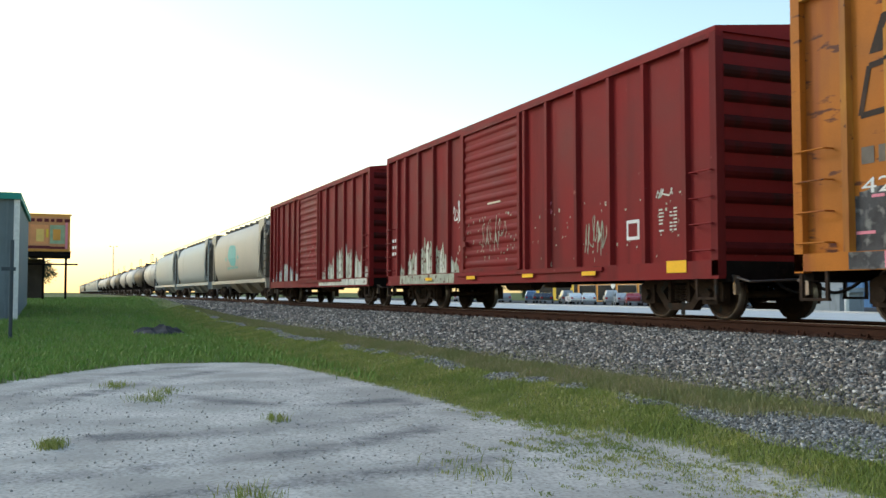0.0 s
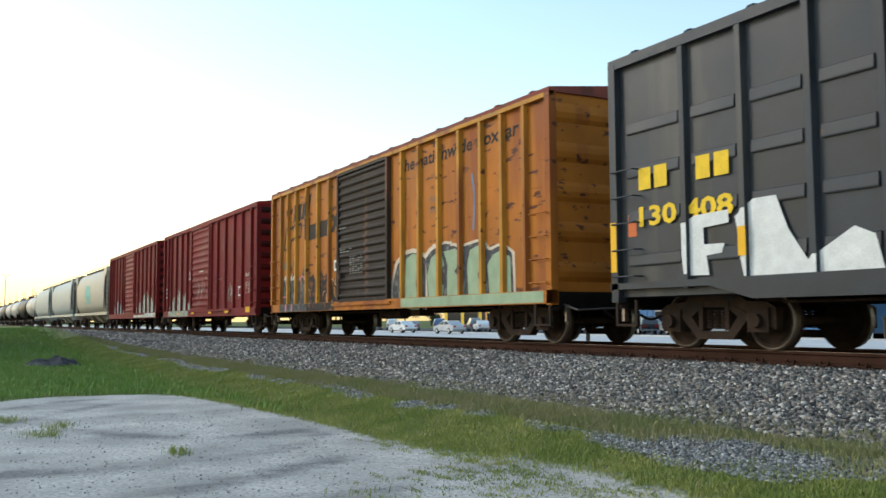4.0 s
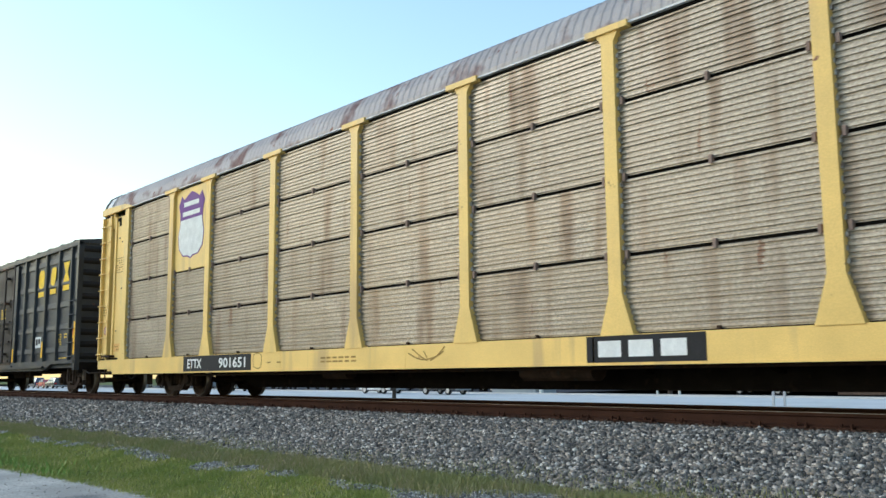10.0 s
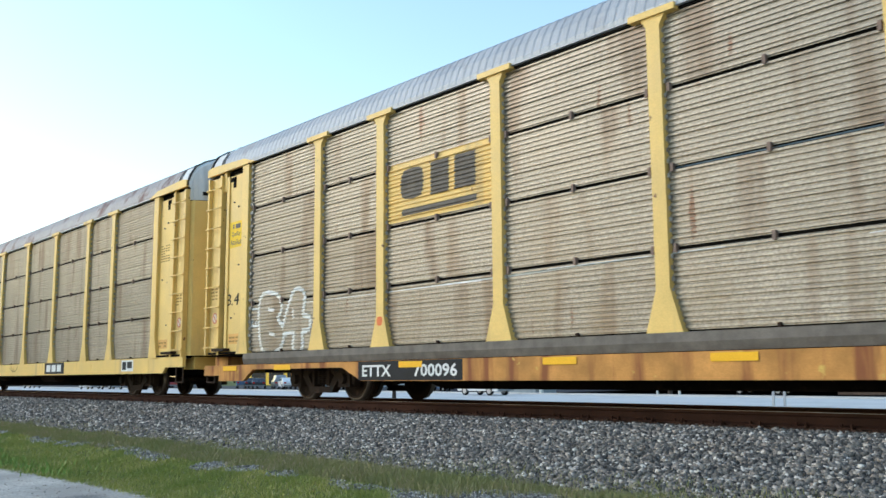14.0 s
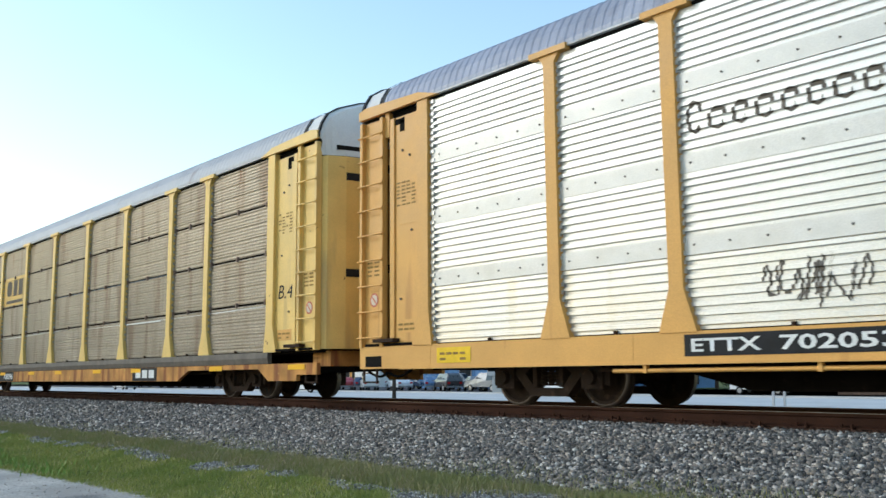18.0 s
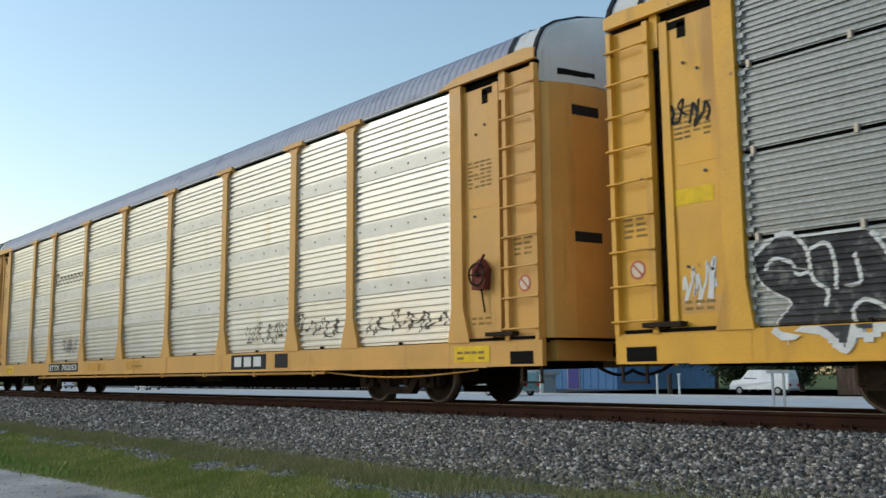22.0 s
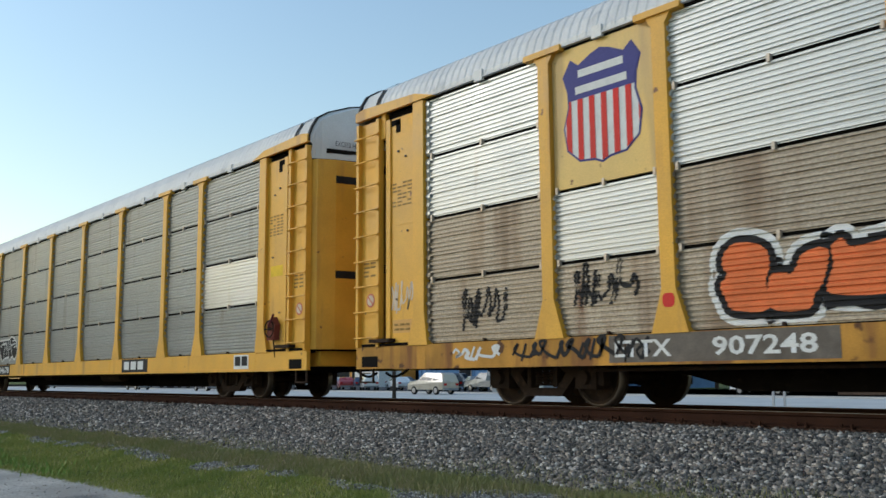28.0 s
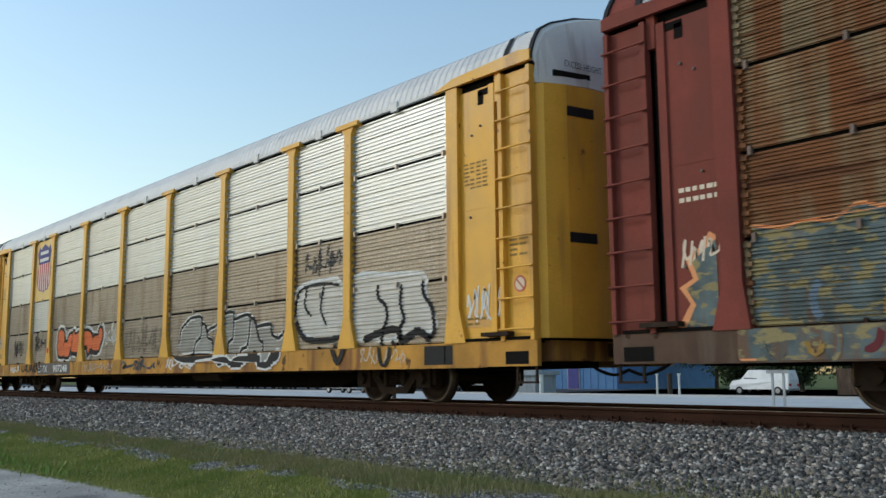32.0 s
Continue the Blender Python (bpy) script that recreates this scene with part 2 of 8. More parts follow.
# ---- mesh helpers ----
class Mesh:
    """Collects boxes, prisms, tubes and lofts into one mesh."""

    def __init__(self):
        self.v, self.f, self.smooth = [], [], []

    def add(self, verts, faces, smooth=False):
        k = len(self.v)
        self.v += [tuple(p) for p in verts]
        self.f += [tuple(i + k for i in f) for f in faces]
        self.smooth += [smooth] * len(faces)
        return self

    def box(self, x0, x1, y0, y1, z0, z1):
        p = [(x, y, z) for z in (z0, z1) for y in (y0, y1) for x in (x0, x1)]
        return self.add(p, [(0, 2, 3, 1), (4, 5, 7, 6), (0, 1, 5, 4), (2, 6, 7, 3), (0, 4, 6, 2), (1, 3, 7, 5)])

    def prism(self, poly, axis, a, b):
        """A polygon drawn out between a and b: axis 'y' takes (x, z), 'x' takes (y, z), 'z' takes (x, y)."""
        n = len(poly)

        def at(p, c):
            return {"x": (c, p[0], p[1]), "y": (p[0], c, p[1]), "z": (p[0], p[1], c)}[axis]
        vs = [at(p, a) for p in poly] + [at(p, b) for p in poly]
        fs = [tuple(range(n))[::-1], tuple(range(n, 2 * n))] + [(i, (i + 1) % n, n + (i + 1) % n, n + i) for i in range(n)]
        return self.add(vs, fs)

    def tube(self, p, q, r, n=8, r2=None, caps=True):
        p, q = Vector(p), Vector(q)
        turn = (q - p).to_track_quat("Z", "Y")
        r2 = r if r2 is None else r2
        vs = []
        for c, rad in ((p, r), (q, r2)):
            for i in range(n):
                a = 2 * math.pi * i / n
                vs.append(c + turn @ Vector((rad * math.cos(a), rad * math.sin(a), 0)))
        self.add(vs, [(i, (i + 1) % n, n + (i + 1) % n, n + i) for i in range(n)], True)
        if caps:
            self.add(vs, [tuple(range(n))[::-1], tuple(range(n, 2 * n))])
        return self

    def pipe(self, pts, r, n=6):
        """A bent tube along a line of points."""
        pts = [Vector(p) for p in pts]
        rings = []
        for i, p in enumerate(pts):
            way = (pts[min(i + 1, len(pts) - 1)] - pts[max(i - 1, 0)]).to_track_quat("Z", "Y")
            rings.append([p + way @ Vector((r * math.cos(2 * math.pi * k / n), r * math.sin(2 * math.pi * k / n), 0)) for k in range(n)])
        return self.loft(rings, smooth=True)

    def loft(self, rings, closed=True, smooth=False, caps=True):
        n = len(rings[0])
        vs = [p for r in rings for p in r]
        fs = []
        for k in range(len(rings) - 1):
            for i in range(n if closed else n - 1):
                j = (i + 1) % n
                fs.append((k * n + i, k * n + j, (k + 1) * n + j, (k + 1) * n + i))
        self.add(vs, fs, smooth)
        if caps and closed:
            self.add(rings[0], [tuple(range(n))[::-1]])
            self.add(rings[-1], [tuple(range(n))])
        return self

    def data(self, name, mat):
        me = bpy.data.meshes.new(name)
        me.from_pydata(self.v, [], self.f)
        me.polygons.foreach_set("use_smooth", self.smooth)
        me.materials.append(mat)
        bm = bmesh.new()
        bm.from_mesh(me)
        bmesh.ops.recalc_face_normals(bm, faces=bm.faces)
        bm.to_mesh(me)
        bm.free()
        return me


def part(name, mesh, mat, parent, label="", at=None):
    ob = new(name, mesh if isinstance(mesh, bpy.types.Mesh) else mesh.data(name, mat))
    ob.parent = parent
    if at is not None:
        ob.matrix_basis = at
    return tagged(ob, label)


def thing(name, label, category, group="", kind="", at=None):
    ob = new(name)
    ob.empty_display_size = 0.3
    if at is not None:
        ob.matrix_basis = at
    return tagged(ob, label, category, group, kind)


def single(name, mesh, mat, label, category, group="", kind="", at=None):
    ob = new(name, mesh if isinstance(mesh, bpy.types.Mesh) else mesh.data(name, mat))
    if at is not None:
        ob.matrix_basis = at
    return tagged(ob, label, category, group, kind)


def both(name, me, parent, x=0.0, z=0.0, label=""):
    """A piece of the near side and its twin on the far side."""
    part(name, me, None, parent, label, pose(x, 0, z))
    part(name, me, None, parent, label, pose(-x, 0, z, 0, 0, 180))


# ---- painted shapes, laid on flat or ribbed sides ----
def smooth_line(pts, steps=5, closed=False):
    out, n = [], len(pts)
    for i in range(n if closed else n - 1):
        p = [pts[(i + k) % n] if closed else pts[min(max(i + k, 0), n - 1)] for k in (-1, 0, 1, 2)]
        for s in range(steps):
            t = s / steps
            out.append(tuple(0.5 * (2 * p[1][a] + (p[2][a] - p[0][a]) * t + (2 * p[0][a] - 5 * p[1][a] + 4 * p[2][a] - p[3][a]) * t * t
                                    + (3 * p[1][a] - p[0][a] - 3 * p[2][a] + p[3][a]) * t ** 3) for a in (0, 1)))
    if not closed:
        out.append(tuple(pts[-1]))
    return out


def stroke(pts, width):
    """The outline of a drawn line."""
    pts = smooth_line(pts) if len(pts) > 2 else pts
    left, right = [], []
    for i, p in enumerate(pts):
        a, b = pts[max(i - 1, 0)], pts[min(i + 1, len(pts) - 1)]
        d = Vector((b[0] - a[0], b[1] - a[1]))
        d = d.normalized() if d.length else Vector((1, 0))
        w = width / 2
        left.append((p[0] - d.y * w, p[1] + d.x * w))
        right.append((p[0] + d.y * w, p[1] - d.x * w))
    return left + right[::-1]


def rect(x0, x1, z0, z1):
    return [(x0, z0), (x1, z0), (x1, z1), (x0, z1)]


def blob(cx, cz, w, h, rng, n=9, rough=0.18, lean=0.0):
    pts = []
    for i in range(n):
        a = 2 * math.pi * i / n
        c, s = math.cos(a), math.sin(a)
        k = 1 + rng.uniform(-rough, rough)
        x = cx + w / 2 * k * math.copysign(abs(c) ** 0.7, c)
        z = cz + h / 2 * k * math.copysign(abs(s) ** 0.7, s)
        pts.append((x + lean * (z - cz), z))
    return smooth_line(pts, 4, True)


def grown(poly, d):
    n, out = len(poly), []
    area = sum(poly[i][0] * poly[(i + 1) % n][1] - poly[(i + 1) % n][0] * poly[i][1] for i in range(n))
    sign = 1 if area > 0 else -1
    for i in range(n):
        a, b = poly[i - 1], poly[(i + 1) % n]
        t = Vector((b[0] - a[0], b[1] - a[1]))
        t = t.normalized() if t.length else Vector((1, 0))
        out.append((poly[i][0] + sign * t.y * d, poly[i][1] - sign * t.x * d))
    return out


def cuts(poly, z):
    xs = []
    for i in range(len(poly)):
        (xa, za), (xb, zb) = poly[i], poly[(i + 1) % len(poly)]
        if (za > z) != (zb > z):
            xs.append(xa + (z - za) / (zb - za) * (xb - xa))
    return sorted(xs)


def painted(name, parent, polys, mat, surface, lift=0.004, label="", keep=None):
    """Paint in the shape of polys (x, z) on the near side; surface: a list of (z, y) from bottom to top.
    keep: stretches of x that take the paint, all of them if none is given."""
    if len(polys) > 1 and name != "stencil":
        for k, poly in enumerate(polys):
            painted(name, parent, [poly], mat, surface, lift + 0.0004 * (k % 9), label, keep)
        return None
    mesh = Mesh()
    level = keep is None and len(surface) == 2 and surface[0][1] == surface[1][1]
    for k, poly in enumerate(polys):
        if level:
            turned = stripe_cut([(z, x) for x, z in poly], surface[0][0], surface[1][0])
            mesh.add([(x, surface[0][1] - lift - 0.0004 * (k % 9), z) for z, x in turned], [tuple(range(len(turned)))])
            continue
        lo, hi = min(p[1] for p in poly), max(p[1] for p in poly)
        off = lift + 0.0004 * (k % 9)
        for (za, ya), (zb, yb) in zip(surface, surface[1:]):
            if zb <= lo or za >= hi or zb - za < 1e-6:
                continue
            parts = max(1, math.ceil((zb - za) / 0.05))
            for s in range(parts):
                z0, z1 = za + (zb - za) * s / parts, za + (zb - za) * (s + 1) / parts
                y0, y1 = ya + (yb - ya) * s / parts, ya + (yb - ya) * (s + 1) / parts
                c0, c1 = max(z0, lo + 1e-5), min(z1, hi - 1e-5)
                if c1 <= c0:
                    continue
                a, b = cuts(poly, c0 + 1e-6), cuts(poly, c1 - 1e-6)
                if len(a) != len(b):
                    a = b = cuts(poly, (c0 + c1) / 2)
                yc0, yc1 = (y0 + (y1 - y0) * (c - z0) / (z1 - z0) - off for c in (c0, c1))
                for i in range(0, len(a) - 1, 2):
                    spans = [(a[i], a[i + 1], b[i], b[i + 1])]
                    if keep is not None:
                        spans = [(max(a[i], p), min(a[i + 1], q), max(b[i], p), min(b[i + 1], q)) for p, q in keep]
                    for xa, xb, xc, xd in spans:
                        if xb > xa and xd > xc:
                            mesh.add([(xa, yc0, c0), (xb, yc0, c0), (xd, yc1, c1), (xc, yc1, c1)], [(0, 1, 2, 3)])
    if mesh.f:
        return part(name, mesh, mat, parent, label)


def flat(y, z0=0.0, z1=7.0):
    return [(z0, y), (z1, y)]


def lettering(text, x0, x1, z0, z1, y, mat, parent, name="lettering", label="", slant=0.0, bold=0.0):
    """Raised letters that fill the given rectangle of the near side."""
    cu = bpy.data.curves.new(name, "FONT")
    cu.body, cu.extrude, cu.resolution_u, cu.offset = text, 0.0, 2, bold
    tmp = bpy.data.objects.new(name, cu)
    me = bpy.data.meshes.new_from_object(tmp)
    bpy.data.objects.remove(tmp)
    co = np.empty(len(me.vertices) * 3)
    me.vertices.foreach_get("co", co)
    co = co.reshape(-1, 3)
    a, b = co.min(0), co.max(0)
    u, v = (co[:, 0] - a[0]) / (b[0] - a[0]), (co[:, 1] - a[1]) / (b[1] - a[1])
    x, z = x0 + u * (x1 - x0) + slant * v * (z1 - z0), z0 + v * (z1 - z0)
    me.vertices.foreach_set("co", np.stack([x, np.full_like(x, y), z], 1).ravel())
    me.materials.clear()
    me.materials.append(mat)
    me.update()
    return part(name, me, mat, parent, label)


def bars(x0, x1, z0, z1, rows, cols, rng, fill=0.75):
    """Rectangles in place of small print."""
    out = []
    for r in range(rows):
        za = z0 + (z1 - z0) * r / rows
        zb = za + (z1 - z0) / rows * 0.45
        x = x0
        for c in range(cols):
            w = (x1 - x0) / cols
            if rng.random() < 0.9:
                out.append(rect(x, x + w * rng.uniform(fill - 0.15, fill + 0.12), za, zb))
            x += w
    return out


# ---- running gear ----
WHEEL_R = 0.42


def lathe(profile, n=24, axis_y=True):
    """Rings of (y, radius) turned about the y axis."""
    rings = []
    for y, r in profile:
        rings.append([(r * math.cos(2 * math.pi * i / n), y, r * math.sin(2 * math.pi * i / n)) for i in range(n)])
    return rings


def make_wheelset():
    m = Mesh()
    m.loft(lathe([(-0.95, 0.07), (0.95, 0.07)], 10), smooth=True)
    return m.data("axle", IRON)


def make_wheel():
    m = Mesh()
    m.loft(lathe([(-0.07, 0.34), (-0.07, 0.415), (0.045, 0.42), (0.05, 0.445), (0.075, 0.445), (0.075, 0.34)]), smooth=False, caps=False)
    m.loft(lathe([(-0.07, 0.34), (-0.035, 0.33), (-0.02, 0.2), (-0.06, 0.13), (-0.09, 0.1), (-0.09, 0.0)]), smooth=True, caps=False)
    m.loft(lathe([(0.075, 0.34), (0.03, 0.32), (0.03, 0.15), (0.06, 0.0)]), smooth=True, caps=False)
    return m


AXLE_ME = make_wheelset()
WHEEL_ME = make_wheel().data("wheel", IRON)
_t = Mesh()
_t.loft(lathe([(-0.073, 0.385), (-0.073, 0.418), (0.04, 0.4235)]), caps=False, smooth=True)
TREAD_ME = _t.data("tread", STEEL)


def make_side_frame():
    """The cast side of a bogie: arch, bearings and windows."""
    m = Mesh()
    y0, y1 = -0.07, 0.07
    top = [(-1.14, 0.30), (-1.14, 0.60), (-1.0, 0.68), (-0.62, 0.70), (-0.42, 0.84), (0.42, 0.84), (0.62, 0.70), (1.0, 0.68), (1.14, 0.60), (1.14, 0.30),
           (0.78, 0.40), (0.60, 0.52), (0.36, 0.62), (-0.36, 0.62), (-0.60, 0.52), (-0.78, 0.40)]
    m.prism(top, "y", y0, y1)
    m.prism([(-0.34, 0.66), (-0.70, 0.50), (-0.36, 0.15), (0.36, 0.15), (0.70, 0.50), (0.34, 0.66), (0.28, 0.60), (0.46, 0.48), (0.28, 0.27),
             (-0.28, 0.27), (-0.46, 0.48), (-0.28, 0.60)], "y", y0 - 0.012, y1 + 0.012)
    m.box(-0.30, -0.22, y0 - 0.02, y1 + 0.02, 0.28, 0.70)
    m.box(0.22, 0.30, y0 - 0.02, y1 + 0.02, 0.28, 0.70)
    for x in (-0.86, 0.86):
        m.box(x - 0.19, x + 0.19, y0 - 0.05, y1 + 0.05, 0.26, 0.60)
        m.tube((x, y0 - 0.13, 0.42), (x, y1, 0.42), 0.10, 12)
        m.box(x - 0.17, x + 0.17, y0, y1, 0.26, 0.31)
    return m.data("side_frame", IRON)


def make_springs():
    m = Mesh()
    for x in (-0.14, 0.0, 0.14):
        coil = [(z, 0.045 + (0.024 if k % 2 else 0.0)) for k, z in enumerate(0.30 + 0.0215 * q for q in range(14))]
        m.loft([[(x + r * math.cos(2 * math.pi * i / 10), r * math.sin(2 * math.pi * i / 10), z) for i in range(10)] for z, r in coil])
    return m.data("spring_nest", IRON)


def make_bolster():
    m = Mesh()
    m.prism([(-1.0, 0.58), (1.0, 0.58), (0.9, 0.72), (-0.9, 0.72)], "x", -0.2, 0.2)
    m.tube((0, 0, 0.7), (0, 0, 0.84), 0.2, 12)
    for x in (-0.45, 0.45):
        m.box(x - 0.05, x + 0.05, -0.85, 0.85, 0.34, 0.46)
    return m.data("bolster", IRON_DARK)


FRAME_ME, SPRING_ME, BOLSTER_ME = make_side_frame(), make_springs(), make_bolster()
spinning = []


def bogie(car, x, spin):
    base = part("bogie", BOLSTER_ME, None, car, "grimy rust-brown cast steel freight bogie", pose(x, 0, 0))
    for y in (-0.98, 0.98):
        part("side_frame", FRAME_ME, None, base, at=pose(0, y, 0))
        part("spring_nest", SPRING_ME, None, base, at=pose(0, y, 0))
    for dx in (-0.86, 0.86):
        axle = part("wheelset", AXLE_ME, None, base, at=pose(dx, 0, WHEEL_R))
        # the wheels are welded into the axle's own mesh
        spinning.append((axle, dx)) if spin else None
    return base


# axle, wheels and bright treads are one turning piece
_w = bmesh.new()
_w.from_mesh(AXLE_ME)
for _src, _slot in ((WHEEL_ME, 0), (TREAD_ME, 1)):
    for _side in (-1, 1):
        _c = _src.copy()
        _c.transform(pose(0, 0.755 * _side, 0, 0, 0, 0 if _side < 0 else 180))
        _k = len(_w.faces)
        _w.from_mesh(_c)
        _w.faces.ensure_lookup_table()
        for _f in _w.faces[_k:]:
            _f.material_index = _slot
_w.to_mesh(AXLE_ME)
_w.free()
AXLE_ME.materials.append(STEEL)


def coupler(car, x, sign):
    m = Mesh()
    m.box(*sorted((x, x + sign * 0.55)), -0.09, 0.09, 0.72, 0.92)
    e = x + sign * 0.55
    m.prism([(e, -0.14), (e + sign * 0.30, -0.17), (e + sign * 0.34, -0.05), (e + sign * 0.16, 0.0), (e + sign * 0.30, 0.12), (e, 0.16)], "z", 0.68, 0.96)
    part("coupler", m, IRON, car, "rusty knuckle coupler")
    h = Mesh()
    path = smooth_line([(0, 0.66), (0.25, 0.52), (0.55, 0.45), (0.8, 0.52)], 5)
    h.pipe([(x + sign * a, -0.42, za) for a, za in path], 0.025)
    part("brake_hose", h, IRON_DARK, car)


# ---- covered car carriers ----
POSTS = [-9.45, -7.43, -4.48, -1.53, 1.47, 4.42, 7.38, 9.38]
BAYS = list(zip([-12.22] + POSTS, POSTS + [12.22]))
ROWS = [(0.985, 1.975), (2.02, 2.995), (3.04, 4.035), (4.08, 5.035)]
SKIN = -1.50          # the plane of the side panels


def ribs(kind, height):
    """The folded profile of one panel row: (height, depth) from bottom to top."""
    pts = [(0.0, 0.0)]
    if kind in ("fine", "close"):
        n = 14 if kind == "fine" else 21
        p = height / n
        for i in range(n):
            z = i * p
            d = 0.028 if i % 4 == 1 else 0.019
            a = 0.38 if i % 4 == 1 else 0.24
            pts += [(z + a * p, 0.0), (z + (a + 0.06) * p, d), (z + 0.80 * p, d), (z + 0.98 * p, 0.0)]
    else:
        z = 0.0
        while z < height - 0.2:
            pts += [(z + 0.045, 0.0), (z + 0.056, 0.034), (z + 0.104, 0.034), (z + 0.112, 0.0)]
            z += 0.112
        pts += [(z + 0.02, 0.0), (z + 0.035, 0.03), (height - 0.02, 0.03)]
    pts.append((height, 0.0))
    return pts


def surface_of(kind):
    out = []
    for z0, z1 in ROWS:
        out += [(z0 + z, SKIN - d) for z, d in ribs(kind, z1 - z0)]
    return out


SURFACES = {k: surface_of(k) for k in ("fine", "wide", "close")}
KIND_OF = {}
_panels = {}
TAB = material("edge_tab_zinc", (0.44, 0.41, 0.37), 0.55, metal=0.2, var=0.3, scale=3.0, stain=(0.22, 0.14, 0.10), amount=0.4)


def panel(kind, width, height, mat, tab):
    key = (kind, round(width, 3), round(height, 3), mat.name, tab.name)
    if key not in _panels:
        m = Mesh()
        prof = ribs(kind, height)
        vs = [(x, SKIN - d, z) for x in (-width / 2, width / 2) for z, d in prof]
        n = len(prof)
        m.add(vs, [(i, n + i, n + i + 1, i + 1) for i in range(n - 1)])
        m.box(-width / 2, -width / 2 + 0.05, SKIN - 0.036, SKIN + 0.03, 0.0, height)
        m.box(width / 2 - 0.05, width / 2, SKIN - 0.036, SKIN + 0.03, 0.0, height)
        # riveted edge tabs in a toothed row
        body, n_tab = len(m.f), 7 if kind == "fine" else 9
        for k in range(n_tab):
            z = height * (k + 0.5) / n_tab
            for c in (-width / 2 + 0.05, width / 2 - 0.05):
                reach = 0.034 if (k + (c > 0)) % 2 else 0.05
                m.box(c - reach, c + reach, SKIN - 0.056, SKIN - 0.02, z - 0.027, z + 0.027)
        me = bpy.data.meshes.new("panel")
        me.from_pydata(m.v, [], m.f)
        me.materials.append(mat)
        me.materials.append(tab)
        me.polygons.foreach_set("material_index", [0] * body + [1] * (len(m.f) - body))
        _panels[key] = me
    return _panels[key]


def make_post(mat):
    m = Mesh()
    m.prism([(-0.275, 0.955), (0.275, 0.955), (0.105, 1.50), (0.105, 4.90), (0.19, 5.03), (-0.19, 5.03), (-0.105, 4.90), (-0.105, 1.50)], "y", -1.60, SKIN + 0.02)
    m.box(-0.36, 0.36, -1.635, -1.50, 5.03, 5.115)
    return m.data("post", mat)


ROOF_HALF = [(1.57, 5.08), (1.57, 5.17), (1.49, 5.39), (1.37, 5.585), (1.13, 5.735), (0.62, 5.925), (0.0, 6.06)]
ROOF_LINE = [(-y, z) for y, z in ROOF_HALF] + [(y, z) for y, z in ROOF_HALF[::-1][1:]]


def make_roof(mat, half=13.55):
    m = Mesh()
    x, k = -half, 0
    rings = []
    while x < half:
        for dx, up in ((0.0, 0.0), (0.06, 0.0), (0.085, 0.009), (0.15, 0.009)):
            if x + dx <= half:
                rings.append([(x + dx, y * (1 + up * 0.5), z + up * (0.3 if z < 5.2 else 1.0)) for y, z in ROOF_LINE])
        x += 0.17
    m.loft(rings, closed=False, caps=False)
    return m.data("roof", mat)


_bolt = Mesh().tube((0, SKIN - 0.05, 0), (0, SKIN - 0.036, 0), 0.015, 6).data("bolt", FADED)
_clip = Mesh().box(-0.02, 0.02, SKIN - 0.058, SKIN, -0.048, 0.048).data("clip", PALE)
_clip_rust = Mesh().box(-0.022, 0.022, SKIN - 0.06, SKIN, -0.055, 0.055).data("clip", material("clip_rusty", (0.22, 0.16, 0.13), 0.7, var=0.2))
_clip_dark = Mesh().box(-0.02, 0.02, SKIN - 0.055, SKIN, -0.05, 0.05).data("clip", IRON)


def make_ladder_frame(mat):
    m = Mesh()
    m.box(13.42, 14.10, -1.535, -1.50, 0.96, 5.0)
    m.box(13.42, 13.50, -1.62, -1.535, 0.96, 5.0)
    m.box(14.03, 14.10, -1.62, -1.535, 0.96, 5.0)
    return m.data("ladder_frame", mat)


def make_end_panel(mat):
    m = Mesh()
    m.box(12.46, 13.28, -1.53, -1.48, 1.0, 4.93)
    m.box(12.46, 13.28, -1.535, -1.53, 3.02, 3.04)
    m.box(13.16, 13.28, -1.56, -1.53, 1.0, 4.93)
    return m.data("end_panel", mat)


def make_end_post(mat):
    m = Mesh()
    m.prism([(12.12, 0.955), (12.62, 0.955), (12.47, 1.50), (12.47, 5.05), (12.20, 5.05), (12.20, 1.50)], "y", -1.605, SKIN + 0.02)
    return m.data("end_post", mat)


def make_top_brace(mat):
    m = Mesh()
    m.prism([(11.9, 5.06), (14.12, 5.06), (14.12, 5.22), (13.9, 5.26), (12.4, 5.20)], "y", -1.63, -1.56)
    m.prism([(13.30, 4.62), (13.42, 4.62), (13.42, 5.06), (13.30, 5.06)], "y", -1.56, -1.48)
    return m.data("top_brace", mat)


def make_end_door(mat):
    """One leaf of the curved end door, near half."""
    m = Mesh()
    line = [(14.06, -1.50), (14.22, -1.44), (14.36, -1.1), (14.44, -0.6), (14.46, -0.02)]
    rings = [[(x, y, z) for x, y in line] + [(x - 0.08, y + 0.01, z) for x, y in line[::-1]] for z in (0.98, 4.72)]
    m.loft(rings)
    return m.data("end_door", mat)


def make_end_cap(mat):
    m = Mesh()
    outer = [(14.10, y, z) for y, z in ROOF_LINE]
    inner = [(14.34 - 0.12 * abs(y), y * 0.97, z - 0.06) for y, z in ROOF_LINE]
    low = [(14.08 + 0.36 * (1 - (abs(y) / 1.57) ** 3), y * 0.97, 4.74) for y, z in ROOF_LINE]
    back = [(13.5, y, z) for y, z in ROOF_LINE]
    m.loft([back, outer, inner, low], closed=False, caps=False)
    return m.data("end_cap", mat)


